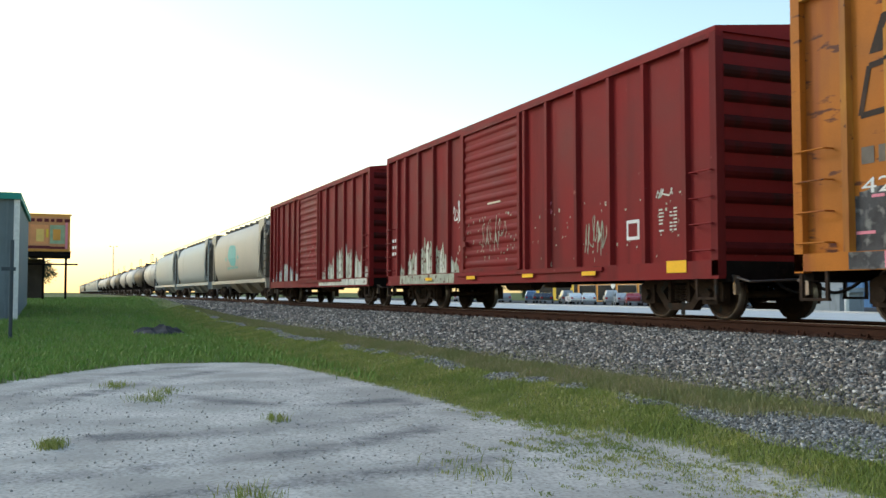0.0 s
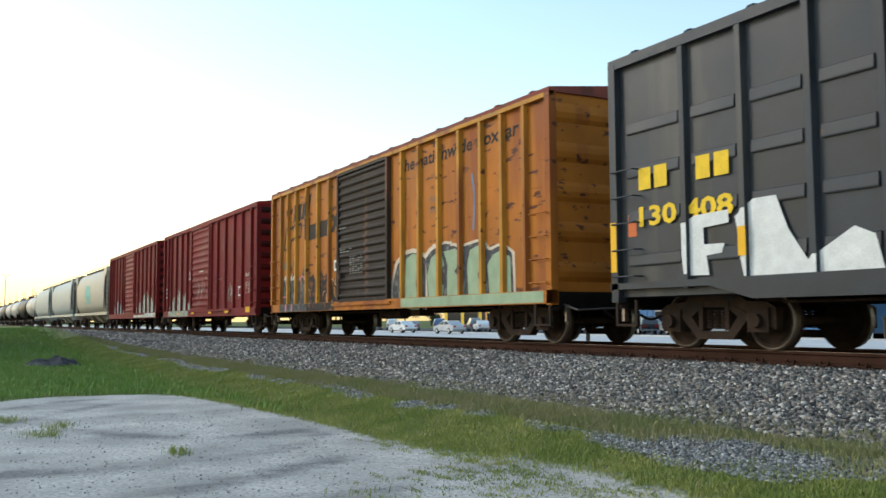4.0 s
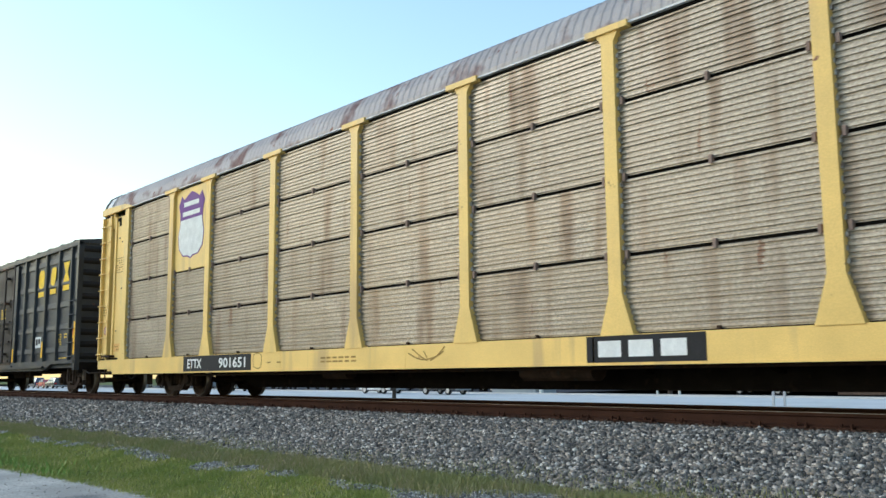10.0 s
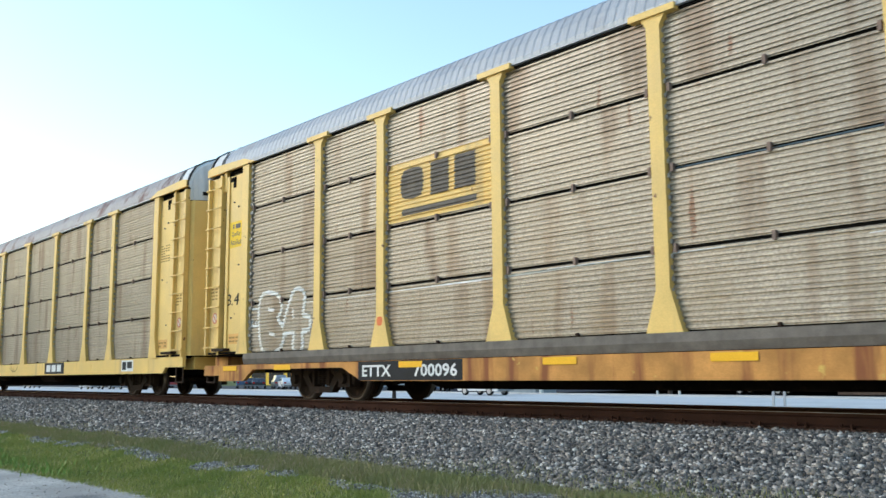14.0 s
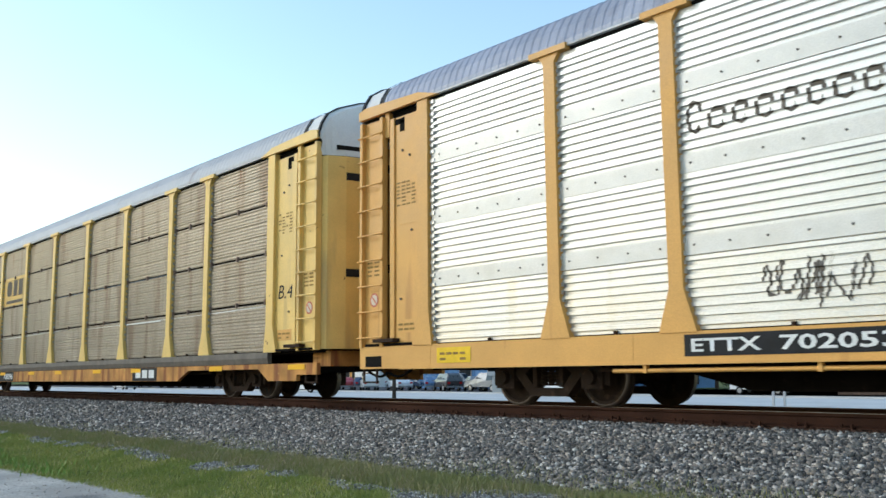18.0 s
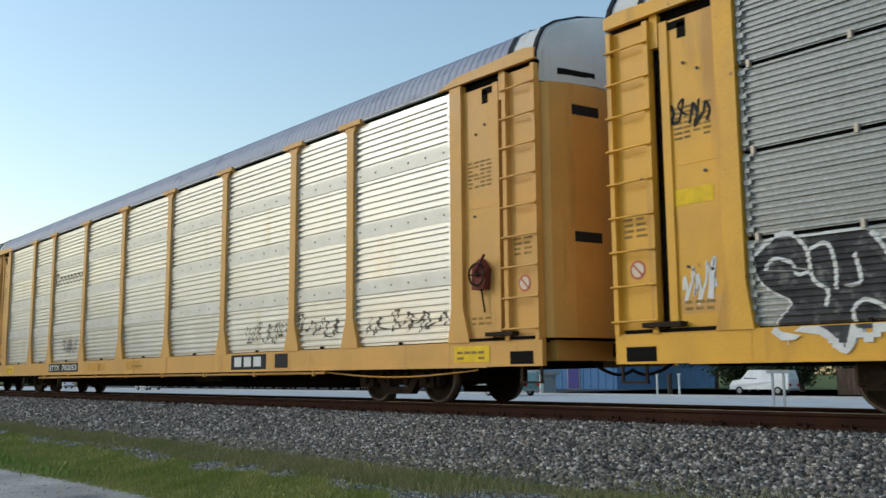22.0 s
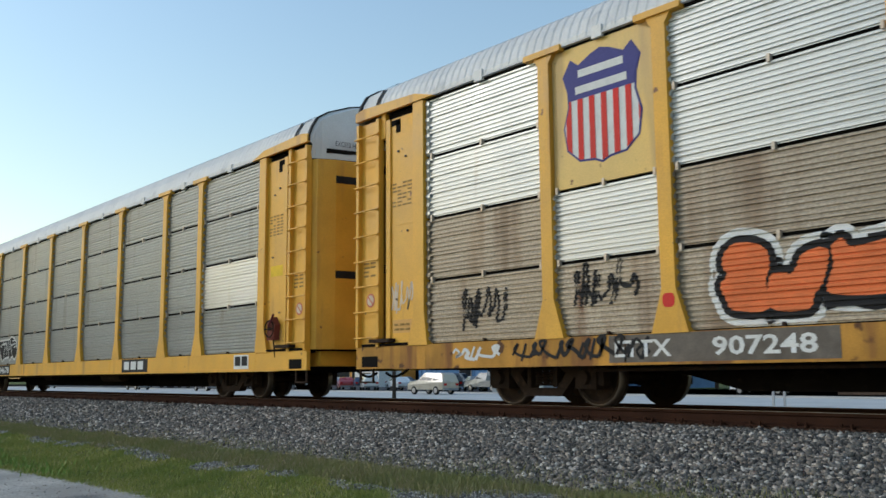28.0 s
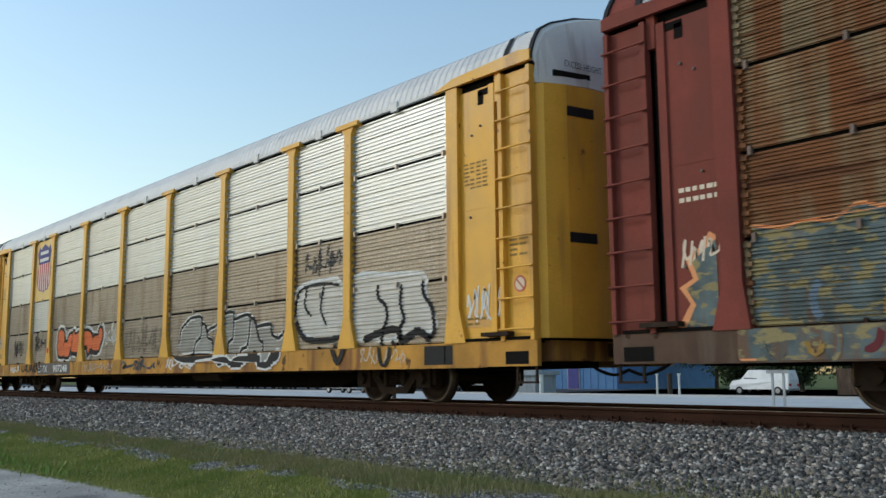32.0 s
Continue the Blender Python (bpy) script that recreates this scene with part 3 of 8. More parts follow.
def rack(u, spec):
    """A covered car carrier, its middle u metres along the train."""
    car = thing("autorack", spec["label"], "railway wagon", "wagons of the train")
    main, worn, sill = spec["paint"], spec.get("worn", spec["paint"]), spec["sill"]
    kind = spec.get("kind", "fine")
    KIND_OF[car.name] = kind
    rng = random.Random(spec["seed"])
    # flat car
    m = Mesh()
    low = spec.get("low", False)
    zb, zt = (0.38, 0.72) if low else (0.585, 0.965)
    up = 0.13 if spec.get("stepped") else 0.0
    m.prism([(-13.0, zb), (13.0, zb), (13.15, zb + up), (14.12, zb + up), (14.12, zt), (-14.12, zt), (-14.12, zb + up), (-13.15, zb + up)], "y", -1.585, -1.50)
    m.box(-13.0, 13.0, -1.60, -1.50, zb - 0.012, zb + 0.012)
    for k in range(7):
        m.box(-12.2 + 4.05 * k, -12.17 + 4.05 * k, -1.589, -1.585, zb + 0.02, zt - 0.02)
    if not low and not up:
        # the pockets are not cut in: flat dark rectangles paint their shade
        painted("jacking_pocket", car, [rect(*sorted((s * 13.48, s * 13.95)), zb + 0.03, 0.80) for s in (-1, 1)], DARK, flat(-1.585), 0.003, "shade of a jacking pocket painted on the sill")
    if low:
        m = Mesh()
        m.prism([(-8.0, zb), (8.0, zb), (8.6, 0.62), (11.9, 0.62), (12.3, zb), (13.4, zb), (13.4, 0.5), (14.12, 0.5), (14.12, zt), (-14.12, zt), (-14.12, 0.5), (-13.4, 0.5),
                 (-13.4, zb), (-12.3, zb), (-11.9, 0.62), (-8.6, 0.62)], "y", -1.585, -1.50)
    both("side_sill", m.data("side_sill", sill), car, label=spec["sill_label"])
    if low:
        m = Mesh()
        m.prism([(-1.60, 0.96), (-1.50, 0.96), (-1.50, 0.73), (-1.58, 0.73), (-1.61, 0.84)], "x", -12.3, 12.3)
        both("lower_rail", m.data("lower_rail", FADED), car, label="dark grimy curved lower rail")
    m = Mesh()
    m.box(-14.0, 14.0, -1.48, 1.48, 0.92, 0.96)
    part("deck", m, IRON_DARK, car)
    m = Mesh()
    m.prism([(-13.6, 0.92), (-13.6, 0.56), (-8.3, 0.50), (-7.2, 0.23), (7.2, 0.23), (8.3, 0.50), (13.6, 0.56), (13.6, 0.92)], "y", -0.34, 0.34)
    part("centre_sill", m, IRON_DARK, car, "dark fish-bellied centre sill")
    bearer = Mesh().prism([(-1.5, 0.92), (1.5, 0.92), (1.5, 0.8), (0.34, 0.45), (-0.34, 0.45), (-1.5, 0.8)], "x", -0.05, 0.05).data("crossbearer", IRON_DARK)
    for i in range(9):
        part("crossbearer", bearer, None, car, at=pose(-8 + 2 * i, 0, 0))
    part("brake_pipe", Mesh().tube((-9, -1.2, 0.52), (9, -1.2, 0.56), 0.03, 6), IRON, car)
    part("air_tank", Mesh().tube((2.2, -1.0, 0.55), (3.6, -1.0, 0.55), 0.19, 10), IRON, car)
    part("brake_cylinder", Mesh().tube((-3.4, -0.9, 0.55), (-2.6, -0.9, 0.55), 0.15, 10), IRON, car)
    for s in (-1, 1):
        m = Mesh()
        m.box(*sorted((s * 13.55, s * 14.16)), -1.30, 1.30, 0.66, 0.95)
        part("end_sill", m, sill, car)
        m = Mesh()
        for x in (13.66, 14.04):
            m.box(*sorted((s * x, s * (x + 0.035))), -1.55, -1.52, 0.36, zb + 0.16)
        m.box(*sorted((s * 13.66, s * 14.075)), -1.56, -1.50, 0.34, 0.37)
        part("step", m, IRON, car)
    # an added near-black box closes the carrier; its colour is the inside's shade
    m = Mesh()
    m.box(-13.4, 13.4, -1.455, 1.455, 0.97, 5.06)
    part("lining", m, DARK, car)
    # panels
    for i, (a, b) in enumerate(BAYS):
        for j, (z0, z1) in enumerate(ROWS):
            mat = spec["panel"](i, j)
            if mat is not None:
                part("panel", panel(kind, b - a - 0.06, z1 - z0, mat, TAB if spec.get("tabs") else mat), None, car, at=pose((a + b) / 2, 0, z0))
            part("panel", panel(kind, b - a - 0.06, z1 - z0, spec["panel"](8 - i, j) or worn_panel, TAB), None, car, at=pose(-(a + b) / 2, 0, z0, 0, 0, 180))
        for z in () if kind == "wide" else (2.0, 3.02, 4.06):
            if z > 4 and spec["panel"](i, 3) is None:
                continue
            for x in (a + 0.17, b - 0.17, (a + b) / 2):
                part("clip", spec.get("clip", _clip), None, car, at=pose(x, 0, z))
        part("clip", _clip_dark, None, car, at=pose((a + b) / 2, 0, 0.97))
        if kind == "wide":
            for z in (1.86, 2.88, 3.91):
                band = Mesh().box(a + 0.05, b - 0.05, SKIN - 0.037, SKIN, z + 0.03, z + 0.27)
                part("panel_band", band, PANEL_BAND, car, "flat dull band with bolts")
                n = int((b - a - 0.3) / 0.45) + 1
                for r in range(n):
                    x = a + 0.25 + (b - a - 0.5) * r / max(1, n - 1)
                    part("bolt", _bolt, None, car, at=pose(x, 0, z + 0.15))
    post = make_post(main)
    for x in POSTS:
        both("post", post, car, x)
    # both ends
    lad, pan, epost, brace = make_ladder_frame(main), make_end_panel(main), make_end_post(main), make_top_brace(worn)
    door, cap = make_end_door(worn), make_end_cap(spec["cap"])
    rung = Mesh().tube((13.40, -1.645, 0), (14.12, -1.645, 0), 0.016, 6).data("rung", main)
    mirror = Matrix.Diagonal((-1, 1, 1, 1))
    for s in (1, -1):
        def fit(me):
            if s > 0:
                return me
            c = me.copy()
            c.transform(mirror)
            c.flip_normals()
            return c
        lad2, pan2, ep2, br2, rg2 = (fit(me) for me in (lad, pan, epost, brace, rung))
        both("end_post", ep2, car)
        both("end_panel", pan2, car)
        both("top_brace", br2, car)
        both("ladder_frame", lad2, car)
        for k in range(9):
            part("rung", rg2, None, car, at=pose(0, 0, 1.12 + 0.45 * k))
        base = pose(0, 0, 0, 0, 0, 0 if s > 0 else 180)
        for flip in (1, -1):
            part("end_door", door, None, car, "curved steel end door", base @ Matrix.Diagonal((1, flip, 1, 1)))
        m = Mesh()
        m.loft([[(s * x, y * 1.014, z + 0.014) for y, z in ROOF_LINE] for x in (13.5, 13.6)], closed=False, caps=False)
        part("roof_seam", m, INK, car, "dark joint between roof and end cap")
        part("end_cap", cap, None, car, "faded white steel end cap", pose(0, 0, 0, 0, 0, 0 if s > 0 else 180))
        # slots and cap recess are black solids on the surface, coloured as their shade
        for z in (4.25, 2.36):
            for y in (-1, 1):
                part("hand_slot", Mesh().prism([(s * 14.367, y * 1.1), (s * 14.447, y * 0.6), (s * 14.30, y * 0.6), (s * 14.25, y * 1.1)], "z", z, z + 0.15), INK, car)
        part("cap_recess", Mesh().prism([(s * 14.265, -1.25), (s * 14.402, -0.6), (s * 14.2, -0.6), (s * 14.1, -1.25)], "z", 4.86, 4.95), DARK, car, "dark solid for the shaded recess under the end cap")
        part("cap_edge", Mesh().loft([[(s * x, y * k, z * k + 5.05 * (1 - k)) for y, z in ROOF_LINE] for x, k in ((14.06, 1.0), (14.06, 1.022), (14.13, 1.022), (14.13, 1.0))], closed=False, caps=False), INK, car, "dark edge along the roof end")
        # one dark strip covers the track and the shade of the gap beside it
        part("door_track", Mesh().box(*sorted((s * 12.55, s * 13.95)), -1.60, -1.50, 0.968, 1.012), IRON_DARK, car, "dark strip for the lower door track and its shaded gap")
        # the latch slot's shade, put on as near-black boxes
        part("latch_slot", Mesh().box(*sorted((s * 12.9, s * 13.02)), -1.539, -1.50, 4.66, 4.86).box(*sorted((s * 12.9, s * 13.3)), -1.539, -1.50, 4.80, 4.90), DARK, car)
        part("door_step", Mesh().prism([(s * 13.05, 1.03), (s * 13.62, 1.03), (s * 13.62, 1.09), (s * 13.05, 1.09)], "y", -1.68, -1.53), IRON, car, "grimy steel step at the end door")
        for x, z in ((12.75, 4.2), (12.95, 4.32), (12.7, 2.9), (13.0, 1.75)):
            part("bolt", Mesh().tube((s * x, -1.555, z), (s * x, -1.53, z), 0.02, 6), FADED, car)
        m = Mesh()
        m.tube((s * 14.52, -0.02, 1.0), (s * 14.52, -0.02, 4.6), 0.035, 6)
        part("lock_rod", m, MAROON, car)
        coupler(car, s * 14.0, s)
        bogie(car, s * 10.1, True)
    part("roof", make_roof(spec["roof"]), None, car, spec["roof_label"])
    m = Mesh()
    m.box(-12.3, 12.3, -1.592, -1.50, 5.075, 5.10)
    both("eave_rail", m.data("eave_rail", spec.get("rail", END_WHITE)), car, label="thin pale eave rail")
    # a solid strip whose near-black paints the shade below the eave rail
    m = Mesh()
    m.box(-12.3, 12.3, -1.53, -1.50, 5.04, 5.075)
    both("eave_gap", m.data("eave_gap", DARK), car, label="dark strip coloured as the shade under the eave")
    trains.append((car, u))
    return car


worn_panel = PANEL_BROWN
trains = []
NUMBER_Y = -1.592


def plate(car, x0, x1, z0, z1, number, n0, n1, mark, mat=INK):
    painted("number_board", car, [rect(x0, x1, z0, z1)], mat, flat(-1.585), 0.004, "black number board")
    w = (mark[1] - mark[0]) / 4
    h = (z1 - z0)
    lettering("ETTX", mark[0], mark[0] + 3.9 * w, z0 + 0.2 * h, z1 - 0.2 * h, -1.5935, CHALK, car, "reporting_mark", bold=0.022)
    lettering(number, n0, n1, z0 + 0.18 * h, z1 - 0.18 * h, -1.5935, CHALK, car, "car_number", bold=0.022)


def shield(car, cx, z0, z1, w, top, low, stripes, back=-1.53):
    """A shield emblem: a coloured chief with blank bars over a plain or striped field."""
    h = z1 - z0
    right = [(0.0, 1.0), (0.12, 0.97), (0.30, 0.90), (0.40, 0.97), (0.50, 0.84), (0.44, 0.70), (0.43, 0.55), (0.50, 0.36), (0.46, 0.16), (0.30, 0.05), (0.10, 0.035), (0.0, 0.0)]
    full = [(cx + a * w, z0 + b * h) for a, b in right] + [(cx - a * w, z0 + b * h) for a, b in right[::-1][1:-1]]
    split = z0 + 0.60 * h
    painted("emblem", car, [grown(full, 0.03)], low, flat(back), 0.004, "shield emblem with a dark chief")
    painted("emblem_field", car, [full], CHALK, flat(back, 0, split), 0.008)
    painted("emblem_chief", car, [full], top, flat(back, split, 9), 0.008)
    if stripes:
        painted("emblem_stripe", car, [stripe_cut(full, cx - w * 0.5 + w * (k + 0.15) / 6.3, cx - w * 0.5 + w * (k + 0.62) / 6.3) for k in range(7)], REDDOT, flat(back, 0, split), 0.012)
    b0 = split + 0.10 * h
    painted("emblem_bar", car, [rect(cx - 0.30 * w, cx + 0.30 * w, b0 + 0.1 * h, b0 + 0.17 * h), rect(cx - 0.34 * w, cx + 0.34 * w, b0 - 0.05 * h, b0 + 0.02 * h)], CHALK, flat(back), 0.012)


def stripe_cut(poly, x0, x1):
    """The part of a polygon between two uprights."""
    def clip(p, x, keep_right):
        out = []
        for i in range(len(p)):
            a, b = p[i], p[(i + 1) % len(p)]
            ia, ib = (a[0] >= x) == keep_right, (b[0] >= x) == keep_right
            if ia:
                out.append(a)
            if ia != ib:
                t = (x - a[0]) / (b[0] - a[0])
                out.append((x, a[1] + t * (b[1] - a[1])))
        return out
    q = clip(clip(poly, x0, True), x1, False)
    return q if len(q) > 2 else rect(x0, x0 + 0.001, poly[0][1] - 0.5, poly[0][1] - 0.499)


def emblem_panel(car, mat, z0=3.03, z1=5.035):
    """The flat plate that fills one short bay."""
    m = Mesh()
    m.box(-9.33, -7.55, -1.53, SKIN + 0.01, z0, z1)
    part("emblem_panel", m, mat, car, "flat painted emblem panel")


KEEP = [(a + 0.11, b - 0.11) for a, b in BAYS]


def scrawl(car, x0, x1, z0, z1, n, seed, mat, surface, width=0.045):
    """A thin hand-drawn tag: one running line of loops and a few quick slashes."""
    rng = random.Random(seed)
    w, h, mid = (x1 - x0) / n, z1 - z0, (z0 + z1) / 2
    run = []
    for k in range(n):
        tall, back = rng.uniform(0.3, 0.5) * h, rng.uniform(0.1, 0.45) * w
        cx = x0 + w * (k + 0.35 + rng.uniform(-0.3, 0.3))
        mid = (z0 + z1) / 2 + rng.uniform(-0.12, 0.12) * h
        if rng.random() < 0.4:
            run += [(cx - 0.1 * w, mid), (cx + 0.1 * w, mid + 0.7 * tall), (cx + 0.4 * w, mid), (cx + 0.1 * w, mid - 0.7 * tall)]
            continue
        run += [(cx - 0.2 * w, mid - tall * rng.uniform(0.5, 1)), (cx + 0.25 * w, mid + tall), (cx + 0.2 * w - back, mid + tall * rng.uniform(0.2, 0.9)), (cx + 0.3 * w, mid - tall * rng.uniform(0.1, 0.6))]
    painted("graffiti", car, [stroke(run[i:i + 5], width * rng.uniform(0.7, 1.1)) for i in range(0, len(run) - 1, 4)], mat, surface, 0.006, "thin sprayed tag")
    cut = [stroke([(c, z0 + h * rng.uniform(0, 0.25)), (c + 0.35 * w, z1 - h * rng.uniform(0, 0.3))], width * 0.8) for c in (x0 + (x1 - x0) * rng.uniform(0.05, 0.9) for _ in range(max(2, n // 2)))]
    painted("graffiti", car, cut, mat, surface, 0.0075, "quick sprayed slashes")


def outlined(car, line, fill, edge, halo, surface, lines=(), shade=None, thick=0.06):
    """One big sprayed shape: halo, outline, fill, drawn folds and a dark underside."""
    q = smooth_line(line, 4, True)
    if halo:
        painted("graffiti", car, [grown(q, thick + 0.06)], halo, surface, 0.004, "sprayed halo", KEEP)
    if shade:
        painted("graffiti", car, [smooth_line(shade, 4, True)], edge, surface, 0.007, "dark sprayed underside", KEEP)
    painted("graffiti", car, [grown(q, thick)], edge, surface, 0.010, "", KEEP)
    painted("graffiti", car, [q], fill, surface, 0.013, "large sprayed graffiti letter", KEEP)
    for l in lines:
        painted("graffiti", car, [stroke(l, thick * 0.8)], edge, surface, 0.017, "", KEEP)


def spray_at(car, poly, mat, lift, label="", posts=False):
    """Paint a shape over panels, posts and sill alike."""
    lo, hi = min(p[1] for p in poly), max(p[1] for p in poly)
    painted("graffiti", car, [poly], mat, SURFACES[KIND_OF[car.name]], lift, label, KEEP)
    if lo < 0.96:
        painted("graffiti", car, [poly], mat, [(0.575, -1.60), (0.955, -1.60)], lift - 0.012, "", [(-12.3, 14.1)])
    if posts:
        painted("graffiti", car, [poly], mat, [(0.96, -1.60), (max(0.97, hi), -1.60)], lift - 0.003, "", [(p - 0.105, p + 0.105) for p in POSTS])


def spray(car, line, fill, edge=None, grow=0.05, lift=0.008, posts=False):
    q = smooth_line(line, 3, True)
    if edge:
        spray_at(car, grown(q, grow), edge, lift - 0.004, "pale sprayed outline", posts)
    spray_at(car, q, fill, lift, "large sprayed graffiti shape", posts)


def spray_line(car, line, mat, width, lift=0.016, posts=False):
    spray_at(car, stroke(line, width), mat, lift, "sprayed graffiti line", posts)


def small_print(car, x0, x1, z0, z1, rows, seed, mat, y=-1.53, cols=3):
    painted("stencil", car, bars(x0, x1, z0, z1, rows, cols, random.Random(seed)), mat, flat(y), 0.004)


def no_sign(car, x, z, r, y=-1.536):
    pts = [(x + r * math.cos(i * math.pi / 10), z + r * math.sin(i * math.pi / 10)) for i in range(20)]
    inner = [(x + 0.75 * r * math.cos(i * math.pi / 10), z + 0.75 * r * math.sin(i * math.pi / 10)) for i in range(20)]
    painted("warning_sign", car, [pts], RED_FADED, flat(y), 0.003)
    painted("warning_sign", car, [inner], PALE, flat(y), 0.006)
    painted("warning_sign", car, [stroke([(x - 0.6 * r, z + 0.6 * r), (x + 0.6 * r, z - 0.6 * r)], r * 0.22)], RED_FADED, flat(y), 0.009)


def end_marks(car, seed, mat, noticed=0):
    for s in (-1, 1):
        a, b = sorted((s * 12.56, s * 13.12))
        if s != noticed:
            small_print(car, a, b, 3.35, 3.8, 7, seed + s, mat, -1.53, 4)
        painted("stencil_frame", car, [rect(a, b, 1.18, 1.40)], ORANGE_YELLOW, flat(-1.53), 0.003)
        small_print(car, a + 0.05, b - 0.05, 1.22, 1.38, 2, seed + 5 + s, STENCIL, -1.5345)
        no_sign(car, s * 13.76, 1.78, 0.125)
        painted("stencil", car, bars(*sorted((s * 13.56, s * 13.96)), 2.2, 2.5, 4, 2, random.Random(seed)), mat, flat(-1.535), 0.003)


fine, wide = SURFACES["fine"], SURFACES["wide"]
SILL = flat(-1.585)

# the first carrier: brown-grey panels, purple-topped emblem, rusty roof
one = rack(39.6, dict(label="faded yellow autorack with brown-grey ribbed panels", paint=YELLOW_PALE, sill=YELLOW_PALE, sill_label="pale yellow side sill", seed=1,
                      panel=lambda i, j: None if i == 1 and j > 1 else PANEL_BROWN, roof=ROOF_RUST, roof_label="ribbed steel roof with rust patches", cap=END_WHITE, clip=_clip_rust, stepped=True, tabs=True))
emblem_panel(one, YELLOW_PALE)
shield(one, -8.45, 3.32, 4.90, 1.36, PURPLE, PURPLE, False)
plate(one, -8.53, -5.26, 0.605, 0.955, "901651", -6.72, -5.5, (-8.3, -7.55))
painted("owner_board", one, [rect(3.9, 5.75, 0.61, 0.955)], INK, SILL)
painted("owner_mark", one, [rect(4.1 + 0.5 * k, 4.48 + 0.5 * k, 0.68, 0.89) for k in range(3)], CHALK, SILL, 0.008)
painted("data_board", one, [rect(10.35, 11.15, 0.64, 0.93)], CHALK, SILL)
painted("data_board", one, [rect(10.42, 10.68, 0.68, 0.89), rect(10.75, 11.08, 0.72, 0.89)], INK, SILL, 0.008)
painted("chalk_mark", one, [stroke(q, 0.022) for q in ([(0.05, 0.83), (0.3, 0.74), (0.5, 0.72), (0.75, 0.76), (0.95, 0.84)], [(0.15, 0.90), (0.4, 0.76), (0.55, 0.70)], [(0.62, 0.70), (0.8, 0.78), (0.98, 0.92)], [(0.45, 0.86), (0.55, 0.74)])], STENCIL, SILL, 0.004, "thin brown drawn mark")
small_print(one, -2.6, -1.4, 0.72, 0.86, 2, 71, STENCIL, -1.585, 6)
painted("stencil_frame", one, [stroke([(-5.15, 0.68), (-5.15, 0.92), (-4.85, 0.92), (-4.85, 0.68), (-5.0, 0.64), (-5.15, 0.68)], 0.02)], STENCIL, SILL, 0.004)
small_print(one, -4.6, -4.0, 0.74, 0.8, 1, 72, STENCIL, -1.585, 3)
end_marks(one, 11, STENCIL)

# the second: rust-patched low sill, plain yellow name board
two = rack(69.0, dict(label="yellow autorack with grey-brown panels and rust-patched sill", paint=YELLOW_PALE, sill=SILL_PATCHED, sill_label="rust-patched orange side sill", seed=2, low=True,
                      panel=lambda i, j: PANEL_BROWN, roof=ROOF_GREY, roof_label="ribbed grey steel roof", cap=END_WHITE, rail=ROOF_GREY, clip=_clip_rust, tabs=True))
painted("name_board", two, [rect(-7.28, -4.62, 3.07, 4.10)], YELLOW_PALE, fine, 0.006, "plain yellow name board", KEEP)
painted("name_mark", two, [blob(-6.62, 3.70, 0.62, 0.56, random.Random(1), 12, 0.03), rect(-6.12, -5.66, 3.42, 3.98), rect(-5.52, -5.02, 3.42, 3.98), rect(-6.9, -5.0, 3.16, 3.27)], FADED, fine, 0.011, "dark blank name mark", KEEP)
plate(two, -8.08, -5.3, 0.39, 0.715, "700096", -6.5, -5.42, (-7.95, -7.1))
painted("owner_board", two, [rect(5.28, 6.83, 0.39, 0.715)], INK, SILL)
painted("owner_mark", two, [rect(5.5 + 0.42 * k, 5.82 + 0.42 * k, 0.46, 0.66) for k in range(3)], CHALK, SILL, 0.008)
painted("reflector", two, [rect(x, x + 0.62, 0.60, 0.70) for x in (-13.2, -11.0, -6.9, -3.6, -0.9, 2.4, 5.2, 9.7, 13.1)], SIGNAL, SILL, 0.012)
painted("chalk_line", two, [stroke([(-12.2, 1.88), (-9.5, 1.91), (-6.5, 1.90), (-2, 1.93), (5, 1.89), (12.1, 1.92)], 0.032)], CHALK, fine, 0.005, "", KEEP)
outlined(two, [(-11.6, 1.05), (-11.72, 2.05), (-11.1, 2.1), (-10.9, 1.85), (-11.05, 1.62), (-10.8, 1.38), (-10.95, 1.05)], PANEL_BROWN, CHALK, None, fine, [[(-11.4, 1.85), (-11.15, 1.8)], [(-11.35, 1.35), (-11.1, 1.3)]], None, 0.085)
outlined(two, [(-10.75, 1.48), (-10.4, 2.1), (-10.05, 2.06), (-10.08, 1.62), (-9.85, 1.58), (-9.85, 1.4), (-10.1, 1.36), (-10.1, 1.02), (-10.36, 1.02), (-10.36, 1.36), (-10.75, 1.36)], PANEL_BROWN, CHALK, None, fine, [[(-10.42, 1.8), (-10.4, 1.6)]], None, 0.085)
scrawl(two, -12.15, -11.75, 1.45, 1.7, 2, 3, CHALK, fine, 0.04)
lettering("B.4", -13.25, -12.68, 2.02, 2.28, -1.537, INK, two, "chalk_mark", slant=0.2)
lettering("B.4", 12.58, 13.12, 2.02, 2.30, -1.537, INK, two, "chalk_mark", slant=0.2)
painted("notice", two, [rect(-13.14, -12.56, 3.30, 3.88)], LETTER, flat(-1.53), 0.003, "deep yellow notice")
lettering("Quality", -13.06, -12.66, 3.53, 3.66, -1.5345, FADED, two, "notice_text", bold=0.015)
lettering("Auto-Rack", -13.10, -12.60, 3.36, 3.48, -1.5345, FADED, two, "notice_text", bold=0.015)
painted("notice_text", two, [rect(-13.0, -12.94, 3.72, 3.82), rect(-12.88, -12.66, 3.72, 3.82)], FADED, flat(-1.53), 0.0045)
end_marks(two, 21, STENCIL, -1)
